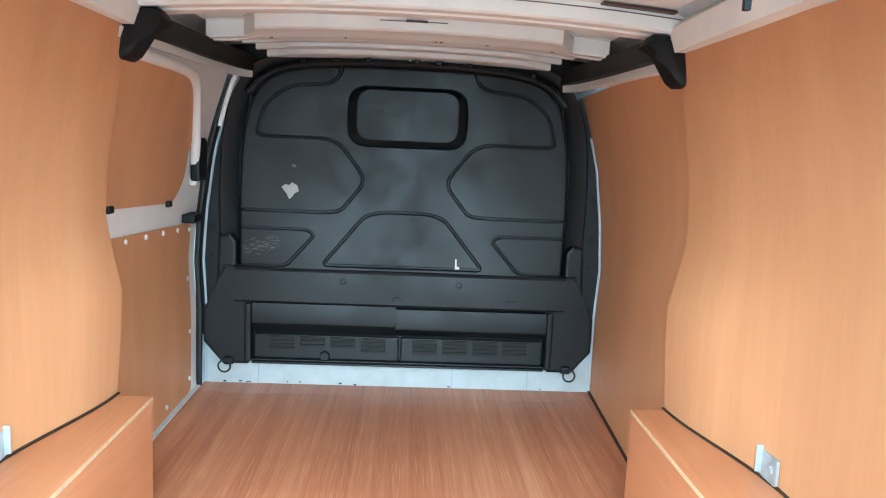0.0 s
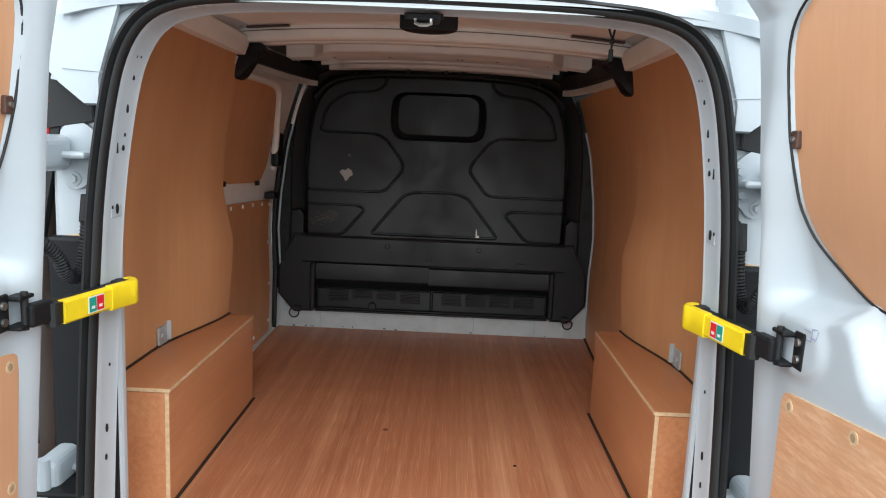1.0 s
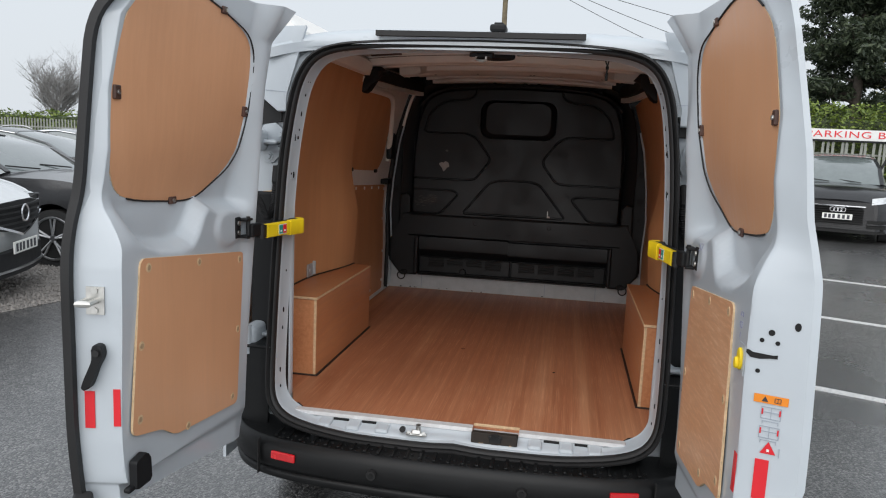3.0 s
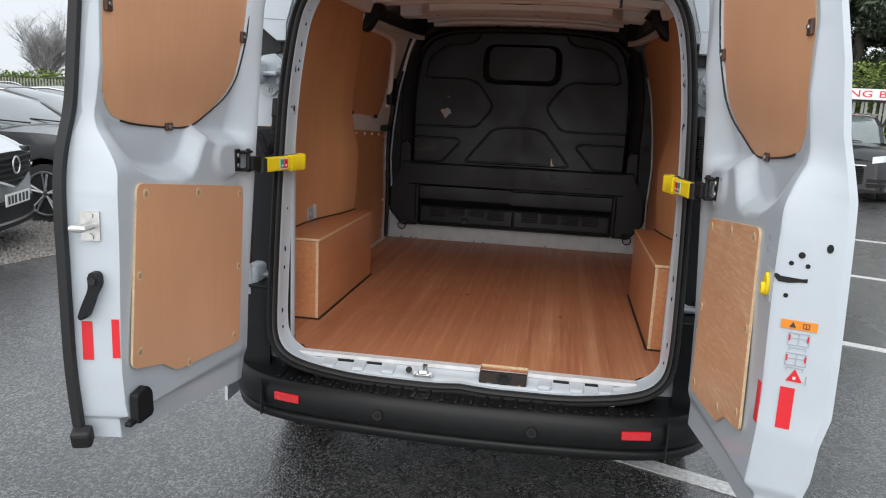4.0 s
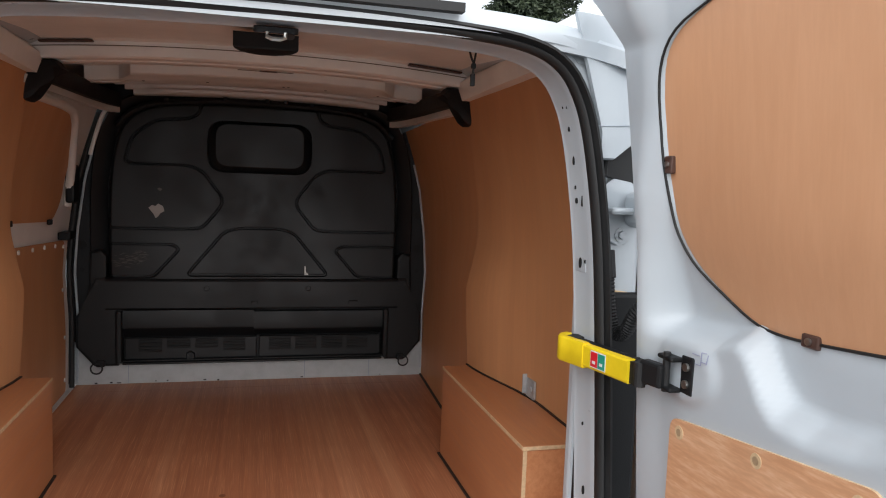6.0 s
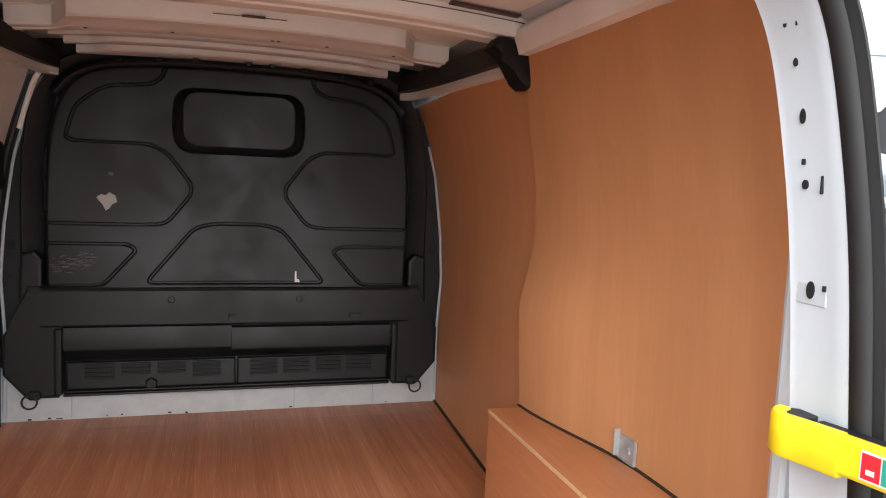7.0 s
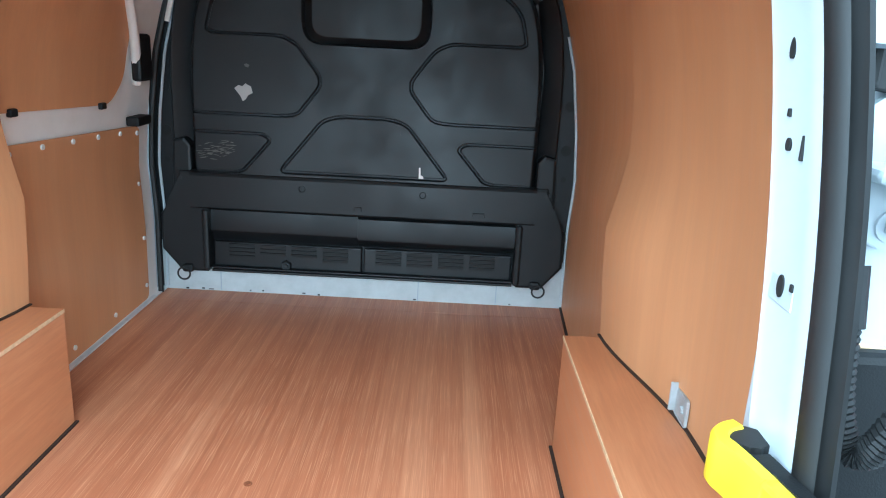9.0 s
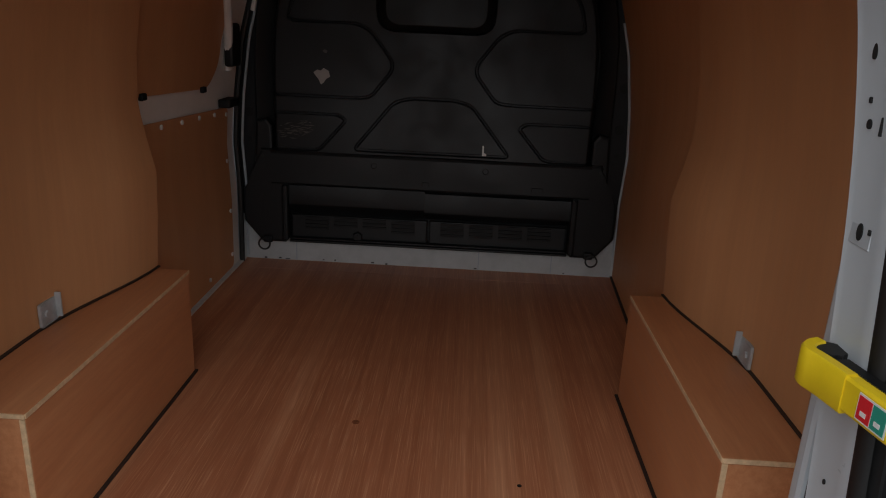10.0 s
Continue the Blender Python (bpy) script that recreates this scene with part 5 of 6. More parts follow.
    part("ratchet_wheel", prism(wheel, b + Vector((s * 0.016, 0.026, -0.022)), (1, 0, 0), (0, 1, 0), 0.046, 0.001), RUBBER, br_, "black toothed plastic wheel")
    st = part("warning_sticker", box(a + d * (L * 0.50) + nrm * 0.0148, (0.001, 0.052, 0.036), 0, rz), STICKER_WHITE, br_, "small warning sticker")
    for k, mt in ((-0.5, STICKER_GREEN), (0.5, STICKER_RED)):
        cc = a + d * (L * 0.50 + k * 0.025) + nrm * 0.0156
        part("pictogram", box(cc, (0.001, 0.023, 0.031), 0, rz), mt, st)
        part("mark", box(cc + nrm * 0.0008 + Vector((0, 0, -0.006)), (0.001, 0.010, 0.006), 0, rz), STICKER_WHITE, st)

    def on_edge(u, z, w, h, mat, name, label="", off=0.002, thick=0.0015, parent=t):
        """A flat piece that lies on the door's skin."""
        e = 0.004
        p0 = at(u, z)
        du, dz = at(u + e, z) - at(u - e, z), at(u, z + e) - at(u, z - e)
        du.normalize(), dz.normalize()
        nn = du.cross(dz).normalized()
        if nn.x * s > 0:
            nn = -nn
        vz = nn.cross(du).normalized()
        M = Matrix((du, vz, nn)).transposed()
        return part(name, box(p0 + nn * off, (w, h, thick), 0, M), mat, parent, label), p0, nn, du, vz

    def edge_u(x, z):
        """Where along the free edge's flange the skin has the depth x."""
        lo, hi = crease(z, s) - 0.02, free_edge(z, s)
        for _ in range(24):
            m = (lo + hi) / 2
            lo, hi = (m, hi) if door_inner_x(m, z, s) < x else (lo, m)
        return lo

    def on_flange(x, z, w, h, mat, name, label="", off=0.002, thick=0.0015):
        return on_edge(edge_u(x, z), z, w, h, mat, name, label, off, thick)

    if s > 0:
        k, p0, nn, du, vz = on_edge(0.676, 1.156, 0.044, 0.074, WHITE, "knob_recess", off=0.001)
        part("lock_knob", prism([(0.0155 * math.cos(q), 0.027 * math.sin(q)) for q in np.linspace(0, 2 * math.pi, 20)[:-1]], p0 + nn * 0.002, du, nn.cross(du), 0.007, 0.003), YELLOW, t, "yellow oval lock release")
        part("knob_grip", prism([(0.008 * math.cos(q), 0.014 * math.sin(q)) for q in np.linspace(0, 2 * math.pi, 16)[:-1]], p0 + nn * 0.009 - vz * 0.010, du, nn.cross(du), 0.008, 0.002), YELLOW, t)
        for x, z, r, k in ((0.876, 1.257, 0.0068, 1.45), (0.826, 1.236, 0.0072, 1.0), (0.808, 1.216, 0.0052, 1.0), (0.840, 1.213, 0.0052, 1.0), (0.806, 1.142, 0.0052, 1.0)):
            _, p0, nn, du, vz = on_flange(x, z, 0.001, 0.001, DARK, "hole_mark")
            part("hole", prism([(r * math.cos(q), k * r * math.sin(q)) for q in np.linspace(0, 2 * math.pi, 18)[:-1]], p0 + nn * 0.0004, du, nn.cross(du), 0.001), DARK, t)
        _, p0, nn, du, vz = on_flange(0.811, 1.179, 0.001, 0.001, DARK, "hole_mark")
        side = 1 if du.x > 0 else -1
        slot = [(-0.034, 0.010), (-0.029, 0.011), (-0.020, 0.006), (0.024, 0.004), (0.034, 0.006), (0.034, -0.003), (0.018, -0.004), (-0.004, -0.008), (-0.024, -0.007), (-0.034, 0.003)]
        part("latch_slot", prism([(a_ * side, b_) for a_, b_ in slot][::side], p0 + nn * 0.0006, du, vz, 0.0012 if du.cross(vz).dot(nn) > 0 else -0.0012), DARK, t, "dark latch slot")
        on_flange(0.840, 1.078, 0.074, 0.020, ORANGE, "orange_label", "orange warning label")
        _, p0, nn, du, vz = on_flange(0.828, 1.078, 0.001, 0.001, INK, "symbol")
        part("warning_symbol", prism([(-0.007, -0.006), (0.007, -0.006), (0, 0.007)], p0 + nn * 0.0030, du, nn.cross(du), 0.0006), INK, t)
        for dz_ in (-0.005, 0.005):
            on_flange(0.854, 1.078 + dz_, 0.013, 0.0014, INK, "symbol_line", off=0.003)
        for dx_ in (-0.006, 0.0, 0.006):
            on_flange(0.854 + dx_, 1.078, 0.0014, 0.010, INK, "symbol_line", off=0.003)
        for zc in (1.043, 0.996):
            for dx_, dz_, w, h in ((0, 0.016, 0.040, 0.0014), (0, -0.012, 0.044, 0.0014), (-0.020, 0.002, 0.0014, 0.030), (0.020, 0.002, 0.0014, 0.030), (0, 0.002, 0.0012, 0.026), (0, -0.018, 0.034, 0.0012), (0, 0.004, 0.034, 0.0012), (-0.016, -0.021, 0.0012, 0.008), (0.016, -0.021, 0.0012, 0.008)):
                on_flange(0.843 + dx_, zc + dz_, w, h, INK_GREY, "diagram_line", off=0.0018, thick=0.0008)
            for dx_ in (-0.018, 0.018):
                on_flange(0.843 + dx_, zc + 0.005, 0.0034, 0.014, STICKER_RED, "diagram_mark", off=0.0022, thick=0.0008)
        _, p0, nn, du, vz = on_flange(0.845, 0.958, 0.002, 0.002, STICKER_RED, "dot")
        part("warning_triangle", prism([(-0.017, -0.012), (0.017, -0.012), (0, 0.018)], p0 + nn * 0.0014, du, nn.cross(du), 0.001), STICKER_RED, t, "red warning triangle")
        on_flange(0.845, 0.955, 0.006, 0.006, STICKER_WHITE, "dot", off=0.0035)
        on_flange(0.868, 0.952, 0.0015, 0.022, INK_GREY, "print_line", off=0.002)
        on_flange(0.836, 0.880, 0.030, 0.100, STICKER_RED, "red_reflective_strip", "red reflective strip")
        on_edge(0.697, 0.880, 0.022, 0.098, STICKER_RED, "red_reflective_strip", "red reflective strip")
        for u, z, w, h in ((0.19, 1.362, 0.022, 0.001), (0.205, 1.357, 0.001, 0.024), (0.212, 1.352, 0.014, 0.001), (0.197, 1.345, 0.016, 0.001), (0.218, 1.358, 0.001, 0.018), (0.208, 1.368, 0.010, 0.001)):
            on_edge(u, z, w, h, INK_BLUE, "pen_scribble", off=0.0012, thick=0.0008)
        for u, z, w, h in ((0.650, 1.255, 0.024, 0.001), (0.652, 1.264, 0.014, 0.001), (0.644, 1.260, 0.001, 0.009), (0.660, 1.260, 0.001, 0.009), (0.650, 1.240, 0.014, 0.0009), (0.650, 1.226, 0.014, 0.0009), (0.657, 1.233, 0.0009, 0.014), (0.643, 1.233, 0.0009, 0.014), (0.650, 1.208, 0.001, 0.012)):
            on_edge(u, z, w, h, INK_BLUE, "pen_scribble", off=0.0012, thick=0.0008)
    else:
        lk = at(0.732, 1.20)
        pl, p0, nn, du, vz = on_edge(0.730, 1.20, 0.046, 0.072, STEEL, "striker_plate", "chromed striker plate", off=0.003, thick=0.005)
        part("striker", tube([p0 + nn * 0.004 - du * 0.004 - vz * 0.0, p0 + nn * 0.05 - du * 0.004, p0 + nn * 0.052 + du * 0.022, p0 + nn * 0.004 + du * 0.022], 0.008, 8, up=(0, 0, 1)), STEEL, t, "chromed striker bar")
        for dz in (-0.026, 0.026):
            part("bolt", cyl(p0 + nn * 0.004 + vz * dz, p0 + nn * 0.010 + vz * dz, 0.009, n=6), STEEL, t)
        _, p0, nn, du, vz = on_edge(0.732, 1.03, 0.004, 0.004, BLACK_PLASTIC, "lever_base")
        sgn = -1 if du.y < 0 else 1
        part("pull_handle", prism(rounded([(0.030 * sgn, -0.060), (0.004 * sgn, -0.060), (0.006 * sgn, -0.020), (-0.018 * sgn, 0.035), (-0.026 * sgn, 0.062), (-0.004 * sgn, 0.058), (0.008 * sgn, 0.030), (0.018 * sgn, 0.0), (0.034 * sgn, -0.030)][::sgn], 0.012, 4), p0 + nn * 0.004, du, vz, 0.026 if du.cross(vz).dot(nn) > 0 else -0.026, 0.005), BLACK_PLASTIC, t, "black plastic pull handle")
        part("handle_bolt", cyl(p0 + nn * 0.028 + du * 0.018 * sgn - vz * 0.040, p0 + nn * 0.036 + du * 0.018 * sgn - vz * 0.040, 0.009, n=12), RUBBER, t)
        on_edge(0.735, 0.91, 0.026, 0.100, STICKER_RED, "red_reflective_strip", "red reflective strip")
        on_edge(0.7235, 0.917, 0.018, 0.10, STICKER_RED, "red_reflective_strip", "red reflective strip")
        seal = smooth_line([at(free_edge(z, s) + 0.012, z, -0.004, lerp_table([(0.6, 0.855), (0.8, 0.872), (1.35, 0.878), (1.5, 0.858), (1.92, 0.836), (2.06, 0.72)], z)) for z in (0.66, 0.72, 0.85, 1.0, 1.15, 1.25, 1.33, 1.40, 1.48, 1.6, 1.75, 1.9, 1.98, 2.05)], 2)
        part("edge_seal", sweep(seal, [(-0.013, -0.012), (0.010, -0.013), (0.014, 0.0), (0.009, 0.012), (-0.010, 0.009)], up=(0, 1, 0)), RUBBER, t, "thick black rubber edge seal", smooth=60)
        part("seal_foot", box(seal[0] + Vector((0.01, -0.01, 0.0)), (0.05, 0.042, 0.05), 0.010, rot(20, 0, 20)), RUBBER, t, "torn rubber end of the seal")
        part("lower_mount", prism(rounded([(-0.030, -0.046), (0.042, -0.046), (0.038, 0.02), (0.02, 0.042), (-0.030, 0.034)], 0.008, 4), at(0.678, 0.73, 0.006), (0, 1, 0), (0, 0, 1), 0.022, 0.004), BLACK_PLASTIC, t, "black plastic lower latch cover")
        part("lower_bar", box(at(0.70, 0.69, 0.01), (0.02, 0.06, 0.014), 0.005), BLACK_PLASTIC, t)
    return t


PANEL_L = [(0.055, 1.228), (0.645, 1.298), (0.694, 0.826), (0.555, 0.791), (0.489, 0.746), (0.100, 0.699)]
PANEL_R = [(0.121, 1.225), (0.584, 1.271), (0.620, 0.766), (0.585, 0.762), (0.485, 0.748), (0.426, 0.703), (0.123, 0.681)]
rear_door(1, 1.0, 0.0, PANEL_R, "open white rear door with plywood boards and warning labels")
rear_door(-1, 1.05, 0.055, PANEL_L, "open white rear door with plywood boards and black edge seal")


# ---- car park around the van ----
# glass base is paled: part of the sky's reflection is painted into it
GLASS = plain("car_glass", (0.15, 0.175, 0.175), 0.07, var=0.1, coat=1.0, spec=0.9)
CHROME = plain("chrome", (0.75, 0.76, 0.78), 0.12, 1.0, var=0.05)
ALLOY = plain("alloy_rim", (0.42, 0.425, 0.435), 0.35, 1.0, var=0.1)
TYRE = plain("tyre", (0.018, 0.018, 0.018), 0.75, var=0.2, bump=0.3)
PLATE = plain("number_plate", (0.78, 0.78, 0.74), 0.35, var=0.04)
LENS = plain("headlight_lens", (0.55, 0.58, 0.60), 0.08, var=0.2, scale=25, coat=0.8)


def car_paint(name, base, flake=0.05):
    m, nt, b = nodes_of(name, 0.3, 0.3, base)
    n = noise_of(nt, coords(nt, (1, 1, 1)), 220, 2, 0.5)
    nt.links.new(ramp_of(nt, n, [(0.35, (0.20,) * 3), (0.62, (0.20 + 3 * flake + 0.05,) * 3)]), b.inputs["Roughness"])
    nt.links.new(ramp_of(nt, noise_of(nt, coords(nt, (1, 1, 1)), 3, 4), [(0.3, tuple(k * 0.88 for k in base)), (0.7, tuple(min(1, k * 1.1) for k in base))]), b.inputs["Base Color"])
    b.inputs["Coat Weight"].default_value, b.inputs["Coat Roughness"].default_value = 0.7, 0.08
    bump_of(nt, b, n, flake, 0.001)
    return m


def car(label, at, heading, paint, length=4.4, width=1.82, height=1.45, hood=0.95, sill=0.24, wheel_r=0.33, cab=(0.62, -0.30, -1.35, -1.95), rails=False, estate=False, front="plain", detail=True, nose_z=0.66):
    """A parked car; its nose points along +x before it is turned by heading."""
    t = thing("car", label, "car", (at[0], at[1], 0), "parked cars")
    t.rotation_euler = (0, 0, radians(heading))
    hl, hw = length / 2, width / 2
    fw, rw = hl - 0.88, -hl + 0.82
    xs = np.unique(np.concatenate([np.linspace(-hl, hl, 34), np.linspace(fw - 0.42, fw + 0.42, 15), np.linspace(rw - 0.42, rw + 0.42, 15)]))
    belt = hood + 0.06
    rows = []
    for x in xs:
        e = (hl - abs(x)) / 0.75
        round_ = math.sqrt(max(0.0, 1 - (1 - min(1, e)) ** 2))
        w = hw * (0.70 + 0.30 * round_)
        if x > cab[0]:
            f = (x - cab[0]) / (hl - cab[0])
            top = belt - 0.05 * f - (belt - 0.05 - nose_z) * f ** 6
        elif x < cab[3]:
            f = (cab[3] - x) / max(0.05, hl + cab[3])
            top = belt + 0.02 - 0.08 * f
        else:
            top = belt
        zs = sill
        for cw in (fw, rw):
            d = abs(x - cw)
            r = wheel_r + 0.05
            if d < r:
                zs = max(zs, wheel_r + math.sqrt(r * r - d * d))
        shoulder = min(top - 0.02, belt - 0.04)
        zs = min(zs, shoulder - 0.06)
        mid = max(zs + 0.02, (sill + shoulder) * 0.55)
        half = [(w * 0.86, zs + 0.0), (w * 0.985, zs + 0.012), (w, mid), (w * 0.985, (mid + shoulder) / 2), (w * 0.955, shoulder), (w * 0.86, top - 0.004 - 0.02 * (x > cab[0])), (w * 0.5, top + 0.012), (0, top + 0.02)]
        bow = 0.16 * sstep((abs(x) - hl + 0.9) / 0.9) * (1 if x > 0 else -1)
        rows.append([(x - bow * (y / hw) ** 2, -y, z) for y, z in half] + [(x - bow * (y / hw) ** 2, y, z) for y, z in half[-2::-1]])
    part("body", loft(rows), paint, t, smooth=45)
    for sx, r in ((1, rows[-1]), (-1, rows[0])):
        part("bumper", ([tuple(p) for p in r], [tuple(range(len(r)))[::sx]]), paint, t)
    part("underside", box((0, 0, sill + 0.08), (length * 0.93, width * 0.84, 0.16), 0.03), DARK, t)
    # cabin
    a, b, c, d = cab
    zt = height
    sect = [(a, belt + 0.005, 0.80), (a - 0.42, belt + (zt - belt) * 0.60, 0.74), (b - 0.05, zt - 0.05, 0.655), (b - 0.45, zt, 0.64), (c + 0.3, zt - 0.02, 0.635), (c, zt - 0.07, 0.64), ((c + d) / 2, belt + (zt - belt) * (0.62 if not estate else 0.72), 0.71), (d, belt + 0.02, 0.77)]
    rows_g = [[(x, -hw * 0.93, belt - 0.01), (x, -hw * (k + (0.93 - k) * 0.35), belt + (z - belt) * 0.62), (x, -hw * k, z - 0.03 * (z > belt + 0.2)), (x, -hw * k * 0.82, z), (x, 0, z + 0.015), (x, hw * k * 0.82, z), (x, hw * k, z - 0.03 * (z > belt + 0.2)), (x, hw * (k + (0.93 - k) * 0.35), belt + (z - belt) * 0.62), (x, hw * 0.93, belt - 0.01)] for x, z, k in sect]
    part("glasshouse", loft(rows_g), GLASS, t, "wet glass with sky reflection put into its grey", smooth=30)
    roof = [[(p[0], p[1], p[2] + 0.006) for p in r[2:7]] for r in rows_g[2:6]]
    part("roof", loft(roof), paint, t, smooth=40)
    for s in (-1, 1):
        for p, q in (((0, 2)), ((5, 7))):
            k = 2 if s < 0 else 6
            pts = [Vector(rows_g[i][k]) for i in range(p, q + 1)]
            part("pillar", sweep(pts, [(-0.035, -0.012), (0.035, -0.012), (0.035, 0.014), (-0.035, 0.014)]), paint, t)
        k = 2 if s < 0 else 6
        part("window_trim", tube([Vector(rows_g[i][k]) + Vector((0, s * 0.02, 0.0)) for i in range(1, 7)], 0.012, 6), CHROME, t, "bright window trim")
        mx = b - 0.55
        part("door_pillar", box((mx, s * hw * 0.82, belt + (zt - belt) * 0.47), (0.07, 0.05, (zt - belt) * 0.9), 0.01, rot(-s * 22)), RUBBER, t)
        part("door_mirror", box((a - 0.28, s * (hw + 0.07), belt + 0.07), (0.10, 0.20, 0.13), 0.035), paint, t)
        if rails:
            part("roof_rail", tube(smooth_line([(b - 0.35, s * hw * 0.60, zt), (b - 0.5, s * hw * 0.60, zt + 0.055), (c + 0.2, s * hw * 0.60, zt + 0.045), (c + 0.05, s * hw * 0.60, zt - 0.02)], 2), 0.014, 6), ALLOY, t)
        for wx in (fw, rw):
            y0, y1 = s * (hw - 0.20), s * (hw - 0.005)
            w = part("wheel", cyl((wx, y0, wheel_r), (wx, y1, wheel_r), wheel_r, n=32), TYRE, t, "black tyre")
            part("rim_dish", cyl((wx, y1 - s * 0.01, wheel_r), (wx, y1 + s * 0.002, wheel_r), wheel_r * 0.74, n=28), DARK, w)
            for j in range(5):
                q = j * 2 * math.pi / 5 + 0.3
                for dq in (-0.13, 0.13):
                    tip = Vector((wx + math.cos(q + dq) * wheel_r * 0.70, y1 + s * 0.006, wheel_r + math.sin(q + dq) * wheel_r * 0.70))
                    hub = Vector((wx + math.cos(q) * 0.03, y1 + s * 0.010, wheel_r + math.sin(q) * 0.03))
                    part("spoke", tube([hub, tip], 0.014, 6), ALLOY, w)
            part("rim", tube([(wx + wheel_r * 0.73 * math.cos(q), y1 + s * 0.004, wheel_r + wheel_r * 0.73 * math.sin(q)) for q in np.linspace(0, 2 * math.pi, 33)[:-1]], 0.014, 6, True, (0, 1, 0)), ALLOY, w, "alloy rim")
            part("hub", cyl((wx, y1, wheel_r), (wx, y1 + s * 0.016, wheel_r), 0.045, n=14), ALLOY, w)
    if not detail:
        return t

    def nose(y):
        k = min(1.0, max(0.0, (abs(y) / hw - 0.70) / 0.30))
        return hl - 0.75 * (1 - math.sqrt(max(0.0, 1 - k * k))) - 0.16 * (y / hw) ** 2

    def facing(y0, y1, z0, z1, mat, name, lab="", n=9, th=0.03, lean=0.0, parent=t, z0b=None, z1b=None):
        """A curved band on the nose between two sides and heights."""
        ys = np.linspace(y0, y1, n)
        lo = [z0 + ((z0b if z0b is not None else z0) - z0) * i / (n - 1) for i in range(n)]
        hi = [z1 + ((z1b if z1b is not None else z1) - z1) * i / (n - 1) for i in range(n)]
        rws = [[(nose(y) + th, y, z) for y, z in zip(ys, lo)], [(nose(y) + th - lean, y, z) for y, z in zip(ys, hi)]]
        return part(name, loft(rws, (-0.10, 0, 0)), mat, parent, lab, smooth=40)

    zl = hood - 0.20
    if front == "wide":
        g = None
        for s in (-1, 1):
            gp = facing(0, s * 0.60, 0.60, 0.90, DARK, "grille", "black grille", 9, 0.012, 0.02, z0b=0.76, z1b=0.93)
            for i in range(5):
                z = 0.655 + 0.05 * i
                facing(0, s * (0.30 + 0.075 * i), z, z + 0.016, RUBBER, "grille_bar", "", 9, 0.024, 0.0, gp)
            facing(0, s * 0.62, 0.585, 0.607, CHROME, "grille_trim", "chrome trim", 9, 0.03, z0b=0.75, z1b=0.772)
            facing(s * 0.60, s * 0.64, 0.75, 0.93, CHROME, "grille_trim", "", 3, 0.014)
        part("badge", tube([(nose(0) + 0.05, 0.075 * math.cos(q), 0.80 + 0.075 * math.sin(q)) for q in np.linspace(0, 2 * math.pi, 21)[:-1]], 0.010, 6, True, (1, 0, 0)), CHROME, t, "plain chrome oval badge")
        facing(-0.84, 0.84, 0.24, 0.46, BLACK_PLASTIC, "lower_bumper", "black plastic lower bumper", 15, 0.02)
        facing(-0.70, 0.70, 0.285, 0.305, ALLOY, "bumper_strip", "silver strip", 13, 0.035)
        pz = 0.50
    elif front == "rings":
        g = facing(-0.45, 0.45, 0.36, 0.72, DARK, "grille", "black grille", 9, 0.02, 0.06)
        for z in np.arange(0.38, 0.70, 0.045):
            facing(-0.44, 0.44, z, z + 0.012, RUBBER, "grille_bar", "", 9, 0.03, 0.02, g)
        facing(-0.47, 0.47, 0.705, 0.725, CHROME, "grille_trim", "", 9, 0.0)
        for k in (-1.5, -0.5, 0.5, 1.5):
            part("badge_ring", tube([(nose(0) + 0.03, k * 0.062 + 0.042 * math.cos(q), 0.645 + 0.042 * math.sin(q)) for q in np.linspace(0, 2 * math.pi, 17)[:-1]], 0.007, 6, True, (1, 0, 0)), CHROME, t, "plain chrome ring")
        for s in (-1, 1):
            facing(s * 0.52, s * 0.86, 0.30, 0.46, DARK, "side_intake", "", 5, 0.02)
            facing(s * 0.52, s * 0.86, 0.375, 0.395, paint, "intake_bar", "", 5, 0.04)
        facing(-0.85, 0.85, 0.20, 0.25, DARK, "lower_bumper", "", 11, 0.02)
        pz = 0.51
    else:
        facing(-0.45, 0.45, 0.55, 0.68, DARK, "grille", "black grille", 7, 0.02)
        facing(-0.70, 0.70, 0.24, 0.38, DARK, "lower_bumper", "", 9, 0.02)
        pz = 0.45
    for s in (-1, 1):
        facing(s * 0.56, s * (hw - 0.06), zl - 0.08, zl + 0.04, LENS, "headlight", "clear headlight", 7, 0.012, 0.05, z0b=zl - 0.02, z1b=zl + 0.10)
    pl = part("number_plate", box((nose(0) + 0.045, 0, pz), (0.012, 0.52, 0.111), 0.004), PLATE, t, "white number plate with dark bars")
    for i, y in enumerate((-0.20, -0.13, -0.06, 0.03, 0.11, 0.19)):
        part("character_bar", box((nose(0) + 0.052, y, pz), (0.002, 0.045, 0.075)), INK, pl)
    for s in (-1, 1):
        part("wiper", tube([(a + 0.03, s * 0.30 + 0.1, belt + 0.03), (a - 0.08, s * 0.30 - 0.35, belt + 0.075)], 0.009, 5), RUBBER, t)
    return t


car("white compact SUV with a black grille, parked on gravel", (-6.775, 2.847), 18, car_paint("white_car", (0.72, 0.74, 0.75), 0.0), 4.45, 1.84, 1.66, 1.06, 0.26, 0.35, (0.75, -0.15, -1.5, -2.0), front="wide", nose_z=0.90)
car("black hatchback with alloy wheels, wet with rain", (-6.70, 5.75), 2, car_paint("black_car", (0.022, 0.022, 0.024)), 4.35, 1.80, 1.50, 0.98, 0.22, 0.33, nose_z=0.74)
car("dark grey estate car parked in the row", (-9.2, 9.9), 12, car_paint("grey_car", (0.10, 0.105, 0.11)), 4.6, 1.82, 1.50, 0.97, rails=True, estate=True, detail=False)
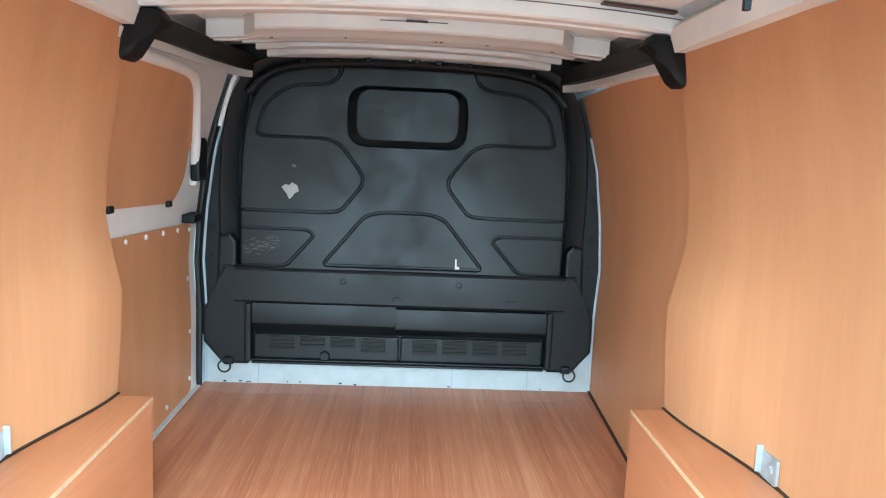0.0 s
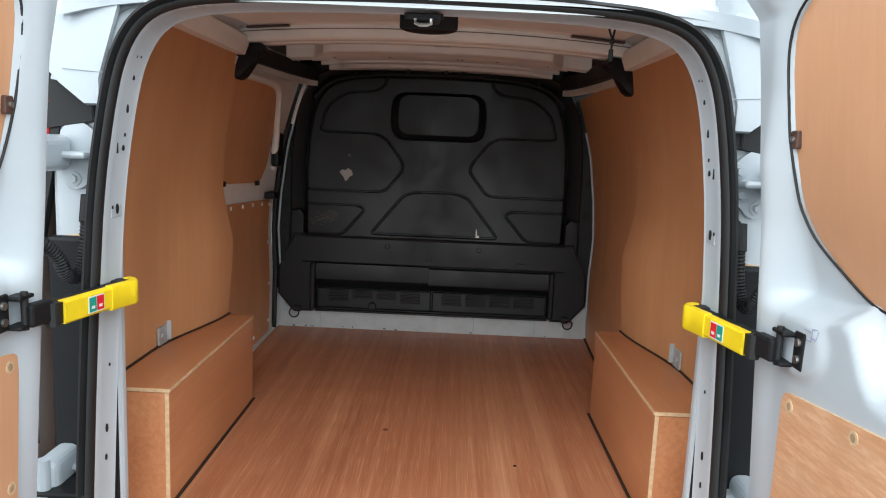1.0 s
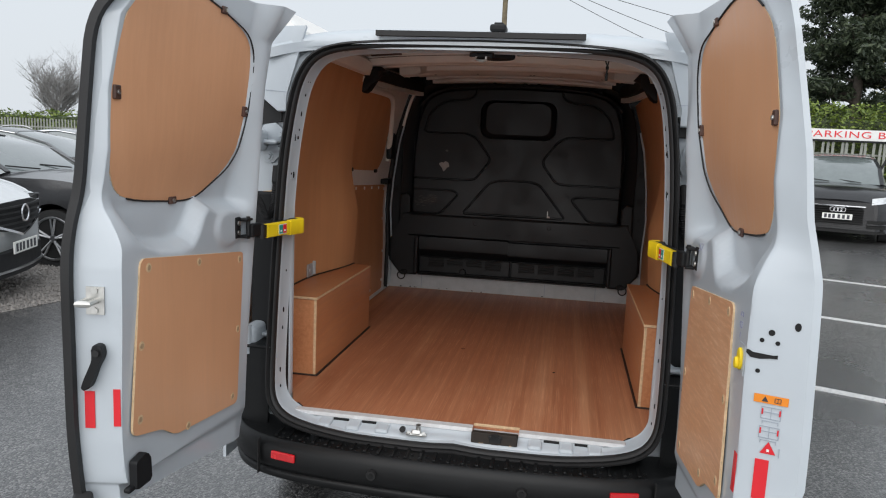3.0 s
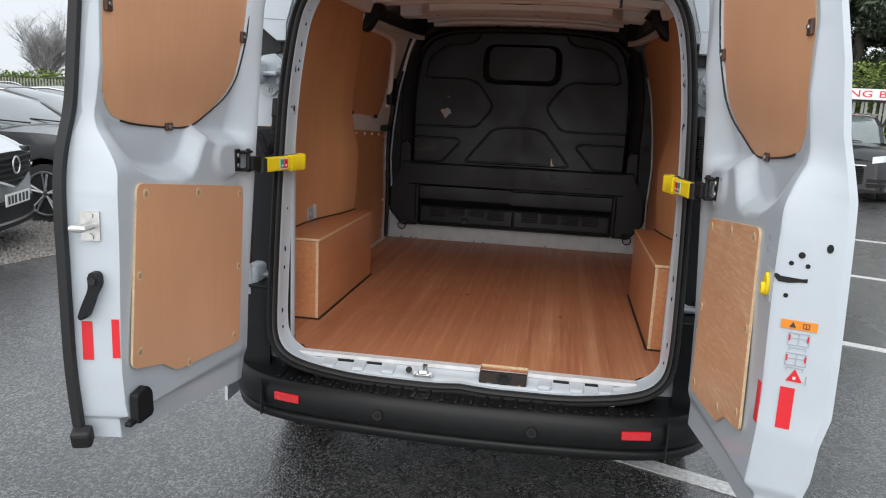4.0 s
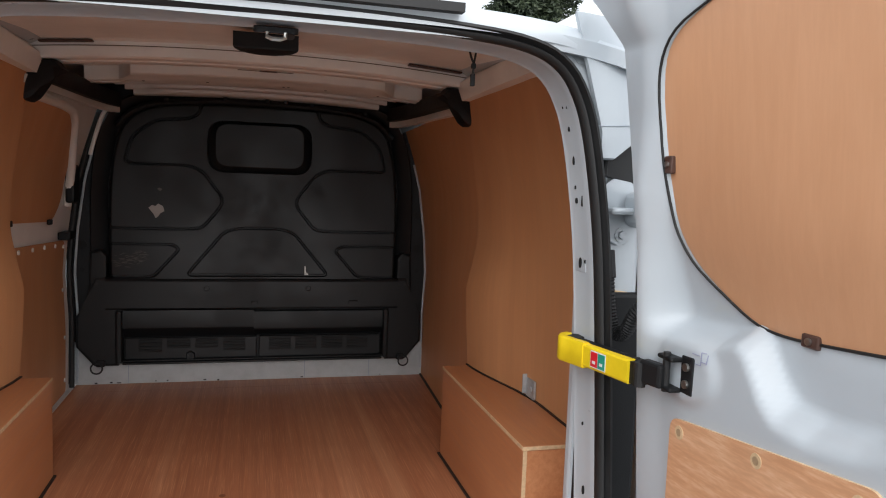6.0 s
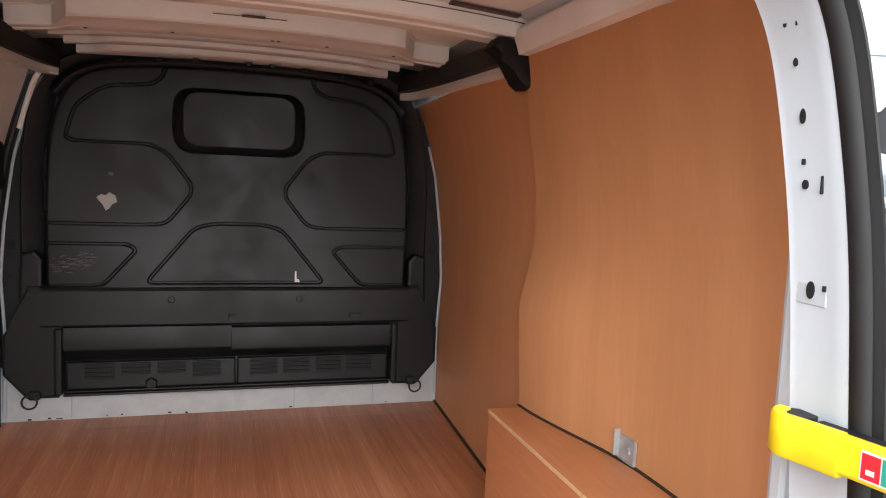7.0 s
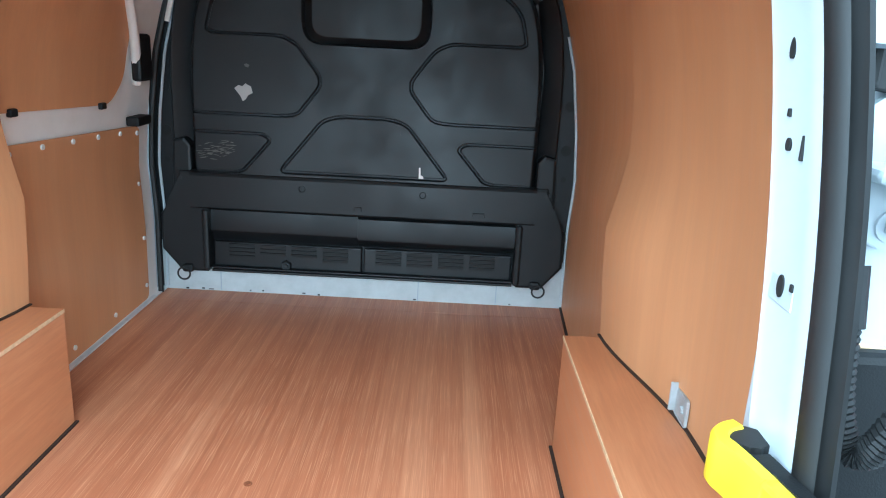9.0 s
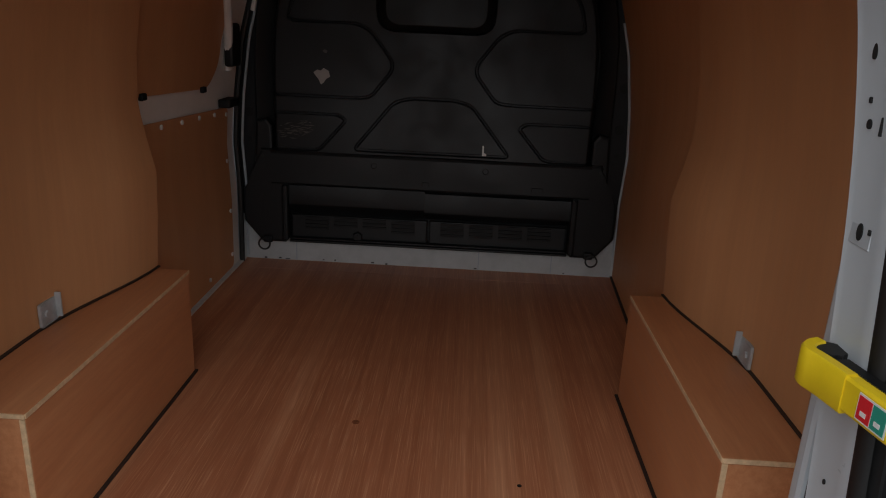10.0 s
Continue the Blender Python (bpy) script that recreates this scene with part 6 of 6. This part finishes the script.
car("silver hatchback parked in the row", (-10.0, 12.6), 12, car_paint("silver_car", (0.35, 0.36, 0.37)), 4.2, 1.78, 1.50, 0.97, detail=False)
car("bright blue car parked in the row", (-14.4, 10.8), 12, car_paint("blue_car", (0.02, 0.10, 0.42)), 4.2, 1.78, 1.50, 0.97, detail=False)
car("silver estate car with roof rails parked far off", (-15.6, 15.5), 12, car_paint("pale_car", (0.45, 0.46, 0.47)), 4.6, 1.8, 1.58, 1.0, rails=True, estate=True, detail=False)
car("black saloon car beaded with rain in front of the fence", (6.34, 15.1), -108, car_paint("dark_saloon", (0.014, 0.014, 0.016), 0.06), 5.0, 1.95, 1.70, 1.04, 0.20, 0.37, (0.85, -0.15, -1.8, -2.3), front="rings", nose_z=0.82)
GRAVEL = plain("gravel", (0.22, 0.205, 0.19), 0.8, var=0.3, scale=30)
rng = np.random.default_rng(5)


def pebbles(n, x0, x1, y0, y1, cut):
    verts, faces = [], []
    oct_ = np.array([(1, 0, 0), (-1, 0, 0), (0, 1, 0), (0, -1, 0), (0, 0, 1), (0, 0, -1)], float)
    of = [(0, 2, 4), (2, 1, 4), (1, 3, 4), (3, 0, 4), (2, 0, 5), (1, 2, 5), (3, 1, 5), (0, 3, 5)]
    k = 0
    while k < n:
        x, y = rng.uniform(x0, x1), rng.uniform(y0, y1)
        if not cut(x, y):
            continue
        r = rng.uniform(0.010, 0.026)
        p = oct_ * r * rng.uniform(0.6, 1.2, (6, 1)) + rng.normal(0, r * 0.15, (6, 3)) + (x, y, r * 0.4)
        b = len(verts)
        verts += p.tolist()
        faces += [tuple(b + i for i in f) for f in of]
        k += 1
    return verts, faces


on_gravel = lambda x, y: x < -4.35 + 0.10 * (y - 3) + 0.10 * math.sin(y * 2.1)
bm = bmesh.new()
vs = [bm.verts.new((-4.35 + 0.10 * (y - 3) + 0.10 * math.sin(y * 2.1), y, 0.004)) for y in np.linspace(-6, 14, 60)]
vs += [bm.verts.new((-30, 14, 0.004)), bm.verts.new((-30, -6, 0.004))]
bm.faces.new(vs)
tagged(part("gravel_bed", bm, GRAVEL), "grey-brown gravel strip under parked cars", "gravel", kind="structure")
tagged(part("gravel", pebbles(16000, -8.0, -3.9, 1.5, 7.5, on_gravel), GRAVEL), "loose grey and brown gravel stones", "gravel", kind="stuff")


# ---- fence, sign, hedges and trees ----
def leaf_cloud(centres, radii, n, size, flat=0.5, seed=1, long=1.0):
    """Many small leaf quads scattered in ellipsoids, denser at their skins."""
    r = np.random.default_rng(seed)
    idx = r.integers(0, len(centres), n)
    d = r.normal(0, 1, (n, 3))
    d /= np.linalg.norm(d, axis=1)[:, None]
    rad = r.uniform(0.25, 1.0, n) ** 0.45
    c = np.array(centres)[idx] + d * rad[:, None] * np.array(radii)[idx]
    a = r.normal(0, 1, (n, 3))
    a[:, 2] *= flat
    a /= np.linalg.norm(a, axis=1)[:, None]
    b = np.cross(a, r.normal(0, 1, (n, 3)))
    b /= np.linalg.norm(b, axis=1)[:, None]
    s = size * r.uniform(0.5, 1.3, n)[:, None]
    v = np.stack([c - a * s * long, c + b * s * 0.45, c + a * s * long, c - b * s * 0.45], 1).reshape(-1, 3)
    return v.tolist(), [(4 * i, 4 * i + 1, 4 * i + 2, 4 * i + 3) for i in range(n)]


def leaf_material(name, dark, mid, light):
    m, nt, b = nodes_of(name, 0.55)
    g = nt.nodes.new("ShaderNodeNewGeometry")
    nt.links.new(ramp_of(nt, g.outputs["Random Per Island"], [(0.0, dark), (0.5, mid), (1.0, light)]), b.inputs["Base Color"])
    return m


HEDGE = leaf_material("hedge_leaf", (0.045, 0.075, 0.010), (0.115, 0.17, 0.024), (0.22, 0.28, 0.05))
PINE = leaf_material("pine_needle", (0.018, 0.030, 0.016), (0.040, 0.058, 0.030), (0.075, 0.095, 0.05))
BUD = leaf_material("spring_bud", (0.12, 0.12, 0.04), (0.20, 0.19, 0.07), (0.28, 0.26, 0.10))
BARK = plain("bark", (0.075, 0.062, 0.050), 0.85, var=0.4, scale=12, bump=0.6, bscale=40)
# bark of the far trees, its grey lightened to paint in the haze
PALE_BARK = plain("haze_pale_bark", (0.20, 0.195, 0.185), 0.85, var=0.3, scale=12)
GALV = plain("galvanised_fence", (0.27, 0.28, 0.25), 0.6, 0.4, var=0.3, scale=9)


def hedge(label, x0, y0, x1, y1, h, depth, n, size, seed):
    t = thing("hedge", label, "hedge", (0, 0, 0))
    k = max(6, int(math.hypot(x1 - x0, y1 - y0) / 0.55))
    r = np.random.default_rng(seed)
    cs, rs = [], []
    for i in range(k):
        f = i / (k - 1)
        for z in np.arange(0.35, h - 0.2, 0.5):
            cs.append((x0 + (x1 - x0) * f + r.normal(0, 0.08), y0 + (y1 - y0) * f + r.normal(0, 0.08), min(z + r.normal(0, 0.08), h - 0.35)))
            rs.append((0.42, depth * 0.5, 0.40 + r.uniform(0, 0.06)))
    part("foliage", leaf_cloud(cs, rs, n, size, 0.6, seed), HEDGE, t)
    # added core box; the hedge's inner shade is put into its darker greens
    part("shade_core", box(((x0 + x1) / 2, (y0 + y1) / 2 + 0.05, h * 0.44), (math.hypot(x1 - x0, y1 - y0), depth * 0.4, h * 0.84), 0.1, rot(0, 0, math.degrees(math.atan2(y1 - y0, x1 - x0)))), leaf_material("hedge_shade_%d" % seed, (0.02, 0.03, 0.008), (0.03, 0.045, 0.01), (0.04, 0.06, 0.014)), t)
    return t


FY = 17.9
hedge("dense bright green clipped hedge behind the fence", 4.5, FY + 1.0, 15.5, FY + 1.0, 3.08, 1.2, 48000, 0.062, 3)
hedge("long green hedge at the far edge of the car park", -52, 35, -12, 31, 2.3, 1.5, 42000, 0.10, 4)


def palisade():
    t = thing("palisade_fence", "weathered galvanised steel palisade fence", "fence", (0, 0, 0))
    for i in range(66):
        x = 4.6 + i * 0.155
        poly = [(-0.033, 0.05), (0.033, 0.05), (0.033, 1.98), (0.012, 2.06), (-0.012, 2.06), (-0.033, 1.98)]
        o = part("pale", prism(poly, (0, 0, 0), (1, 0, 0), (0, 0, 1), 0.012), GALV, t)
        o.location = (x, FY + 0.012 * math.sin(i * 1.7), 0)
        o.rotation_euler = (0, radians(1.2 * math.sin(i * 2.3)), 0)
    for z in (0.45, 1.72):
        part("rail", box((9.7, FY + 0.06, z), (10.4, 0.05, 0.05), 0.006), GALV, t)
    for x in (4.7, 7.4, 10.1, 12.8):
        part("post", box((x, FY + 0.11, 1.0), (0.10, 0.06, 2.0), 0.006), GALV, t)
    return t


palisade()
sign = thing("parking_sign", "long white sign board with red capital letters on the fence", "sign", (7.72, FY - 0.06, 2.215))
part("board", box((0, 0, 0), (3.2, 0.02, 0.27), 0.004), STICKER_WHITE, sign)
part("board_foot", box((0, 0.01, -0.16), (3.2, 0.03, 0.05), 0.004), BLACK_PLASTIC, sign)
cu = bpy.data.curves.new("letters", "FONT")
cu.body, cu.size, cu.extrude, cu.align_x, cu.align_y = "PARKING BAY 4", 0.235, 0.003, "RIGHT", "CENTER"
cu.space_character = 1.08
txt = new("letters", cu)
me = bpy.data.meshes.new_from_object(txt)
bpy.data.objects.remove(txt)
wide = max(v.co.x for v in me.vertices) - min(v.co.x for v in me.vertices)


def islands(me):
    """Splits a mesh into its loose pieces, as (verts, faces)."""
    root = list(range(len(me.vertices)))

    def find(a):
        while root[a] != a:
            root[a] = root[root[a]]
            a = root[a]
        return a

    for e in me.edges:
        root[find(e.vertices[0])] = find(e.vertices[1])
    groups = {}
    for p in me.polygons:
        groups.setdefault(find(p.vertices[0]), []).append(tuple(p.vertices))
    for fs in groups.values():
        ids = sorted({k for f in fs for k in f})
        at_ = {k: n for n, k in enumerate(ids)}
        yield [tuple(me.vertices[k].co) for k in ids], [tuple(at_[k] for k in f) for f in fs]


for piece in islands(me):
    lt = part("letter", piece, STICKER_RED, sign)
    lt.location, lt.rotation_euler = (1.33, -0.014, 0.0), (radians(90), 0, 0)
    lt.scale = (2.70 / wide, 1, 1)


def limb(verts, faces, pts, r0, r1, n=6):
    v, f = sweep(pts, circle(1.0, n), up=(0.3, 0.5, 0.8))
    k = len(pts)
    b = len(verts)
    for i in range(k):
        c = Vector(pts[i])
        r = r0 + (r1 - r0) * i / (k - 1)
        verts += [tuple(c + (Vector(q) - c) * r) for q in v[i * n:(i + 1) * n]]
    faces += [tuple(b + j for j in q) for q in f]


def bare_tree(label, at, h, spread, seed, buds=0, levels=4, kids=(9, 7, 6), thin=1.0, bark=None, bole=0.55, low=0.25, reach=1.0):
    bark = bark or BARK
    t = thing("tree", label, "tree", at)
    r = random.Random(seed)
    wood, twigs = ([], []), ([], [])
    tips = []

    def grow(p, d, length, rad, lev):
        pts = [p]
        n = 5 if lev < 2 else 3
        dd = d.copy()
        for i in range(n):
            dd = (dd + Vector((r.gauss(0, 0.14), r.gauss(0, 0.14), r.gauss(0.06, 0.08)))).normalized()
            pts.append(pts[-1] + dd * length / n)
        out = wood if lev < 2 else twigs
        limb(out[0], out[1], pts, rad, rad * 0.45, 7 if lev < 1 else (5 if lev < 2 else 3))
        if lev + 1 < levels:
            for i in range(kids[min(lev, len(kids) - 1)]):
                f = r.uniform(low if lev == 0 else 0.2, 1.0)
                j = min(n - 1, int(f * n))
                q = pts[j] + (pts[j + 1] - pts[j]) * (f * n - j)
                a = r.uniform(0, 2 * math.pi)
                side = Vector((math.cos(a), math.sin(a), r.uniform(0.1, 0.9))).normalized()
                nd = (dd * 0.55 + side * spread).normalized()
                grow(q, nd, length * r.uniform(0.42, 0.66) * (reach * (0.45 + 0.80 * nd.z) if lev == 0 else 1.0), rad * r.uniform(0.32, 0.5), lev + 1)
        else:
            tips.append(tuple(pts[-1]))

    grow(Vector((0, 0, 0)), Vector((0, 0, 1)), h * bole, h * 0.022 * thin, 0)
    part("trunk", wood, bark, t, smooth=60)
    part("branchwork", twigs, bark, t)
    if buds:
        part("budding_foliage", leaf_cloud(tips, [(0.25, 0.25, 0.25)] * len(tips), buds, 0.05, 1.0, seed), BUD, t)
    return t


bare_tree("tall bare leafless tree against the grey sky", (-47.0, 60.0, 0), 9.6, 0.95, 11, 0, 5, (24, 9, 7, 5), 0.8, PALE_BARK, 0.32, 0.45, 1.85)
bare_tree("bare leafless tree far across the car park", (-40.0, 64.0, 0), 7.5, 0.8, 12, 0, 5, (14, 8, 6, 4), 0.7, PALE_BARK, 0.42, 0.5, 1.7)
bare_tree("bushy bare tree beside the far fence", (-62.0, 58.0, 0), 6.0, 1.0, 13, 500, 4, (9, 7, 5), 0.7, PALE_BARK)
bare_tree("small tree with first yellow-green buds by the hedge", (12.0, FY + 4.0, 0), 7.5, 1.0, 21, 3500, 4, (12, 8, 6))
bare_tree("bare budding tree behind the hedge", (14.5, FY + 6, 0), 9.0, 0.95, 22, 1500, 4, (11, 8, 6))


def pine(label, at, h, seed):
    t = thing("tree", label, "tree", at)
    r = random.Random(seed)
    wood = ([], [])
    limb(wood[0], wood[1], [(0, 0, 0), (0.1, 0, h * 0.4), (0, 0.1, h * 0.75), (0.05, 0, h)], 0.20, 0.04, 9)
    cs, rs = [], []
    for i in range(130):
        z = h * r.uniform(0.12, 0.98)
        a = r.uniform(0, 2 * math.pi)
        L = (1 - z / h) * 1.5 + r.uniform(0.4, 1.1)
        d = Vector((math.cos(a), math.sin(a), r.uniform(-0.05, 0.25)))
        p0 = Vector((0, 0, z))
        limb(wood[0], wood[1], [p0, p0 + d * L * 0.5, p0 + d * L + Vector((0, 0, 0.15))], 0.06, 0.012, 5)
        for f in (0.3, 0.55, 0.8, 1.0):
            c = p0 + d * L * f + Vector((r.gauss(0, 0.15), r.gauss(0, 0.15), r.gauss(0.1, 0.1)))
            cs.append(tuple(c))
            rs.append((0.50, 0.50, 0.26))
    part("trunk", wood, BARK, t, smooth=60)
    part("crown", leaf_cloud(cs, rs, 110000, 0.075, 0.9, seed, 1.4), PINE, t)
    return t


pine("tall dark green pine with layered boughs", (9.65, FY + 6.5, 0), 12.0, 31)
pole = thing("telegraph_pole", "wooden telegraph pole with overhead wires", "pole", (-2.76, 30.0, 0))
part("post", cyl((0, 0, 0), (0, 0, 9.5), 0.14, 0.10, 12), plain("pole_wood", (0.16, 0.13, 0.08), 0.8, var=0.3), pole)
WIRE = plain("wire", (0.03, 0.03, 0.03), 0.6)
for dx, x1, z1 in ((-0.05, 9.0, 4.6), (0.05, 10.5, 4.9), (0.0, 12.0, 5.6)):
    part("wire", tube([(dx + x1 * f, -2.0 * f, 9.2 + (z1 - 9.2) * f - 0.8 * f * (1 - f)) for f in np.linspace(0, 1, 14)], 0.012, 5), WIRE, pole)
lamp_ = thing("street_lamp", "thin grey street lamp far across the car park", "street lamp", (-51.5, 52.0, 0))
part("post", cyl((0, 0, 0), (0, 0, 5.2), 0.07, 0.05, 8), GALV, lamp_)
part("head", box((0.2, 0, 5.2), (0.6, 0.2, 0.1), 0.03), GALV, lamp_)
far_fence = thing("palisade_fence", "low grey paling fence at the far side", "fence", (-30.5, 29.0, 0))
for i in range(60):
    part("pale", box((i * 0.16, 0.02 * i * 0.1, 0.9), (0.07, 0.02, 1.8), 0), GALV, far_fence)
part("rail", box((4.7, 0.06, 1.4), (9.6, 0.05, 0.06)), GALV, far_fence)
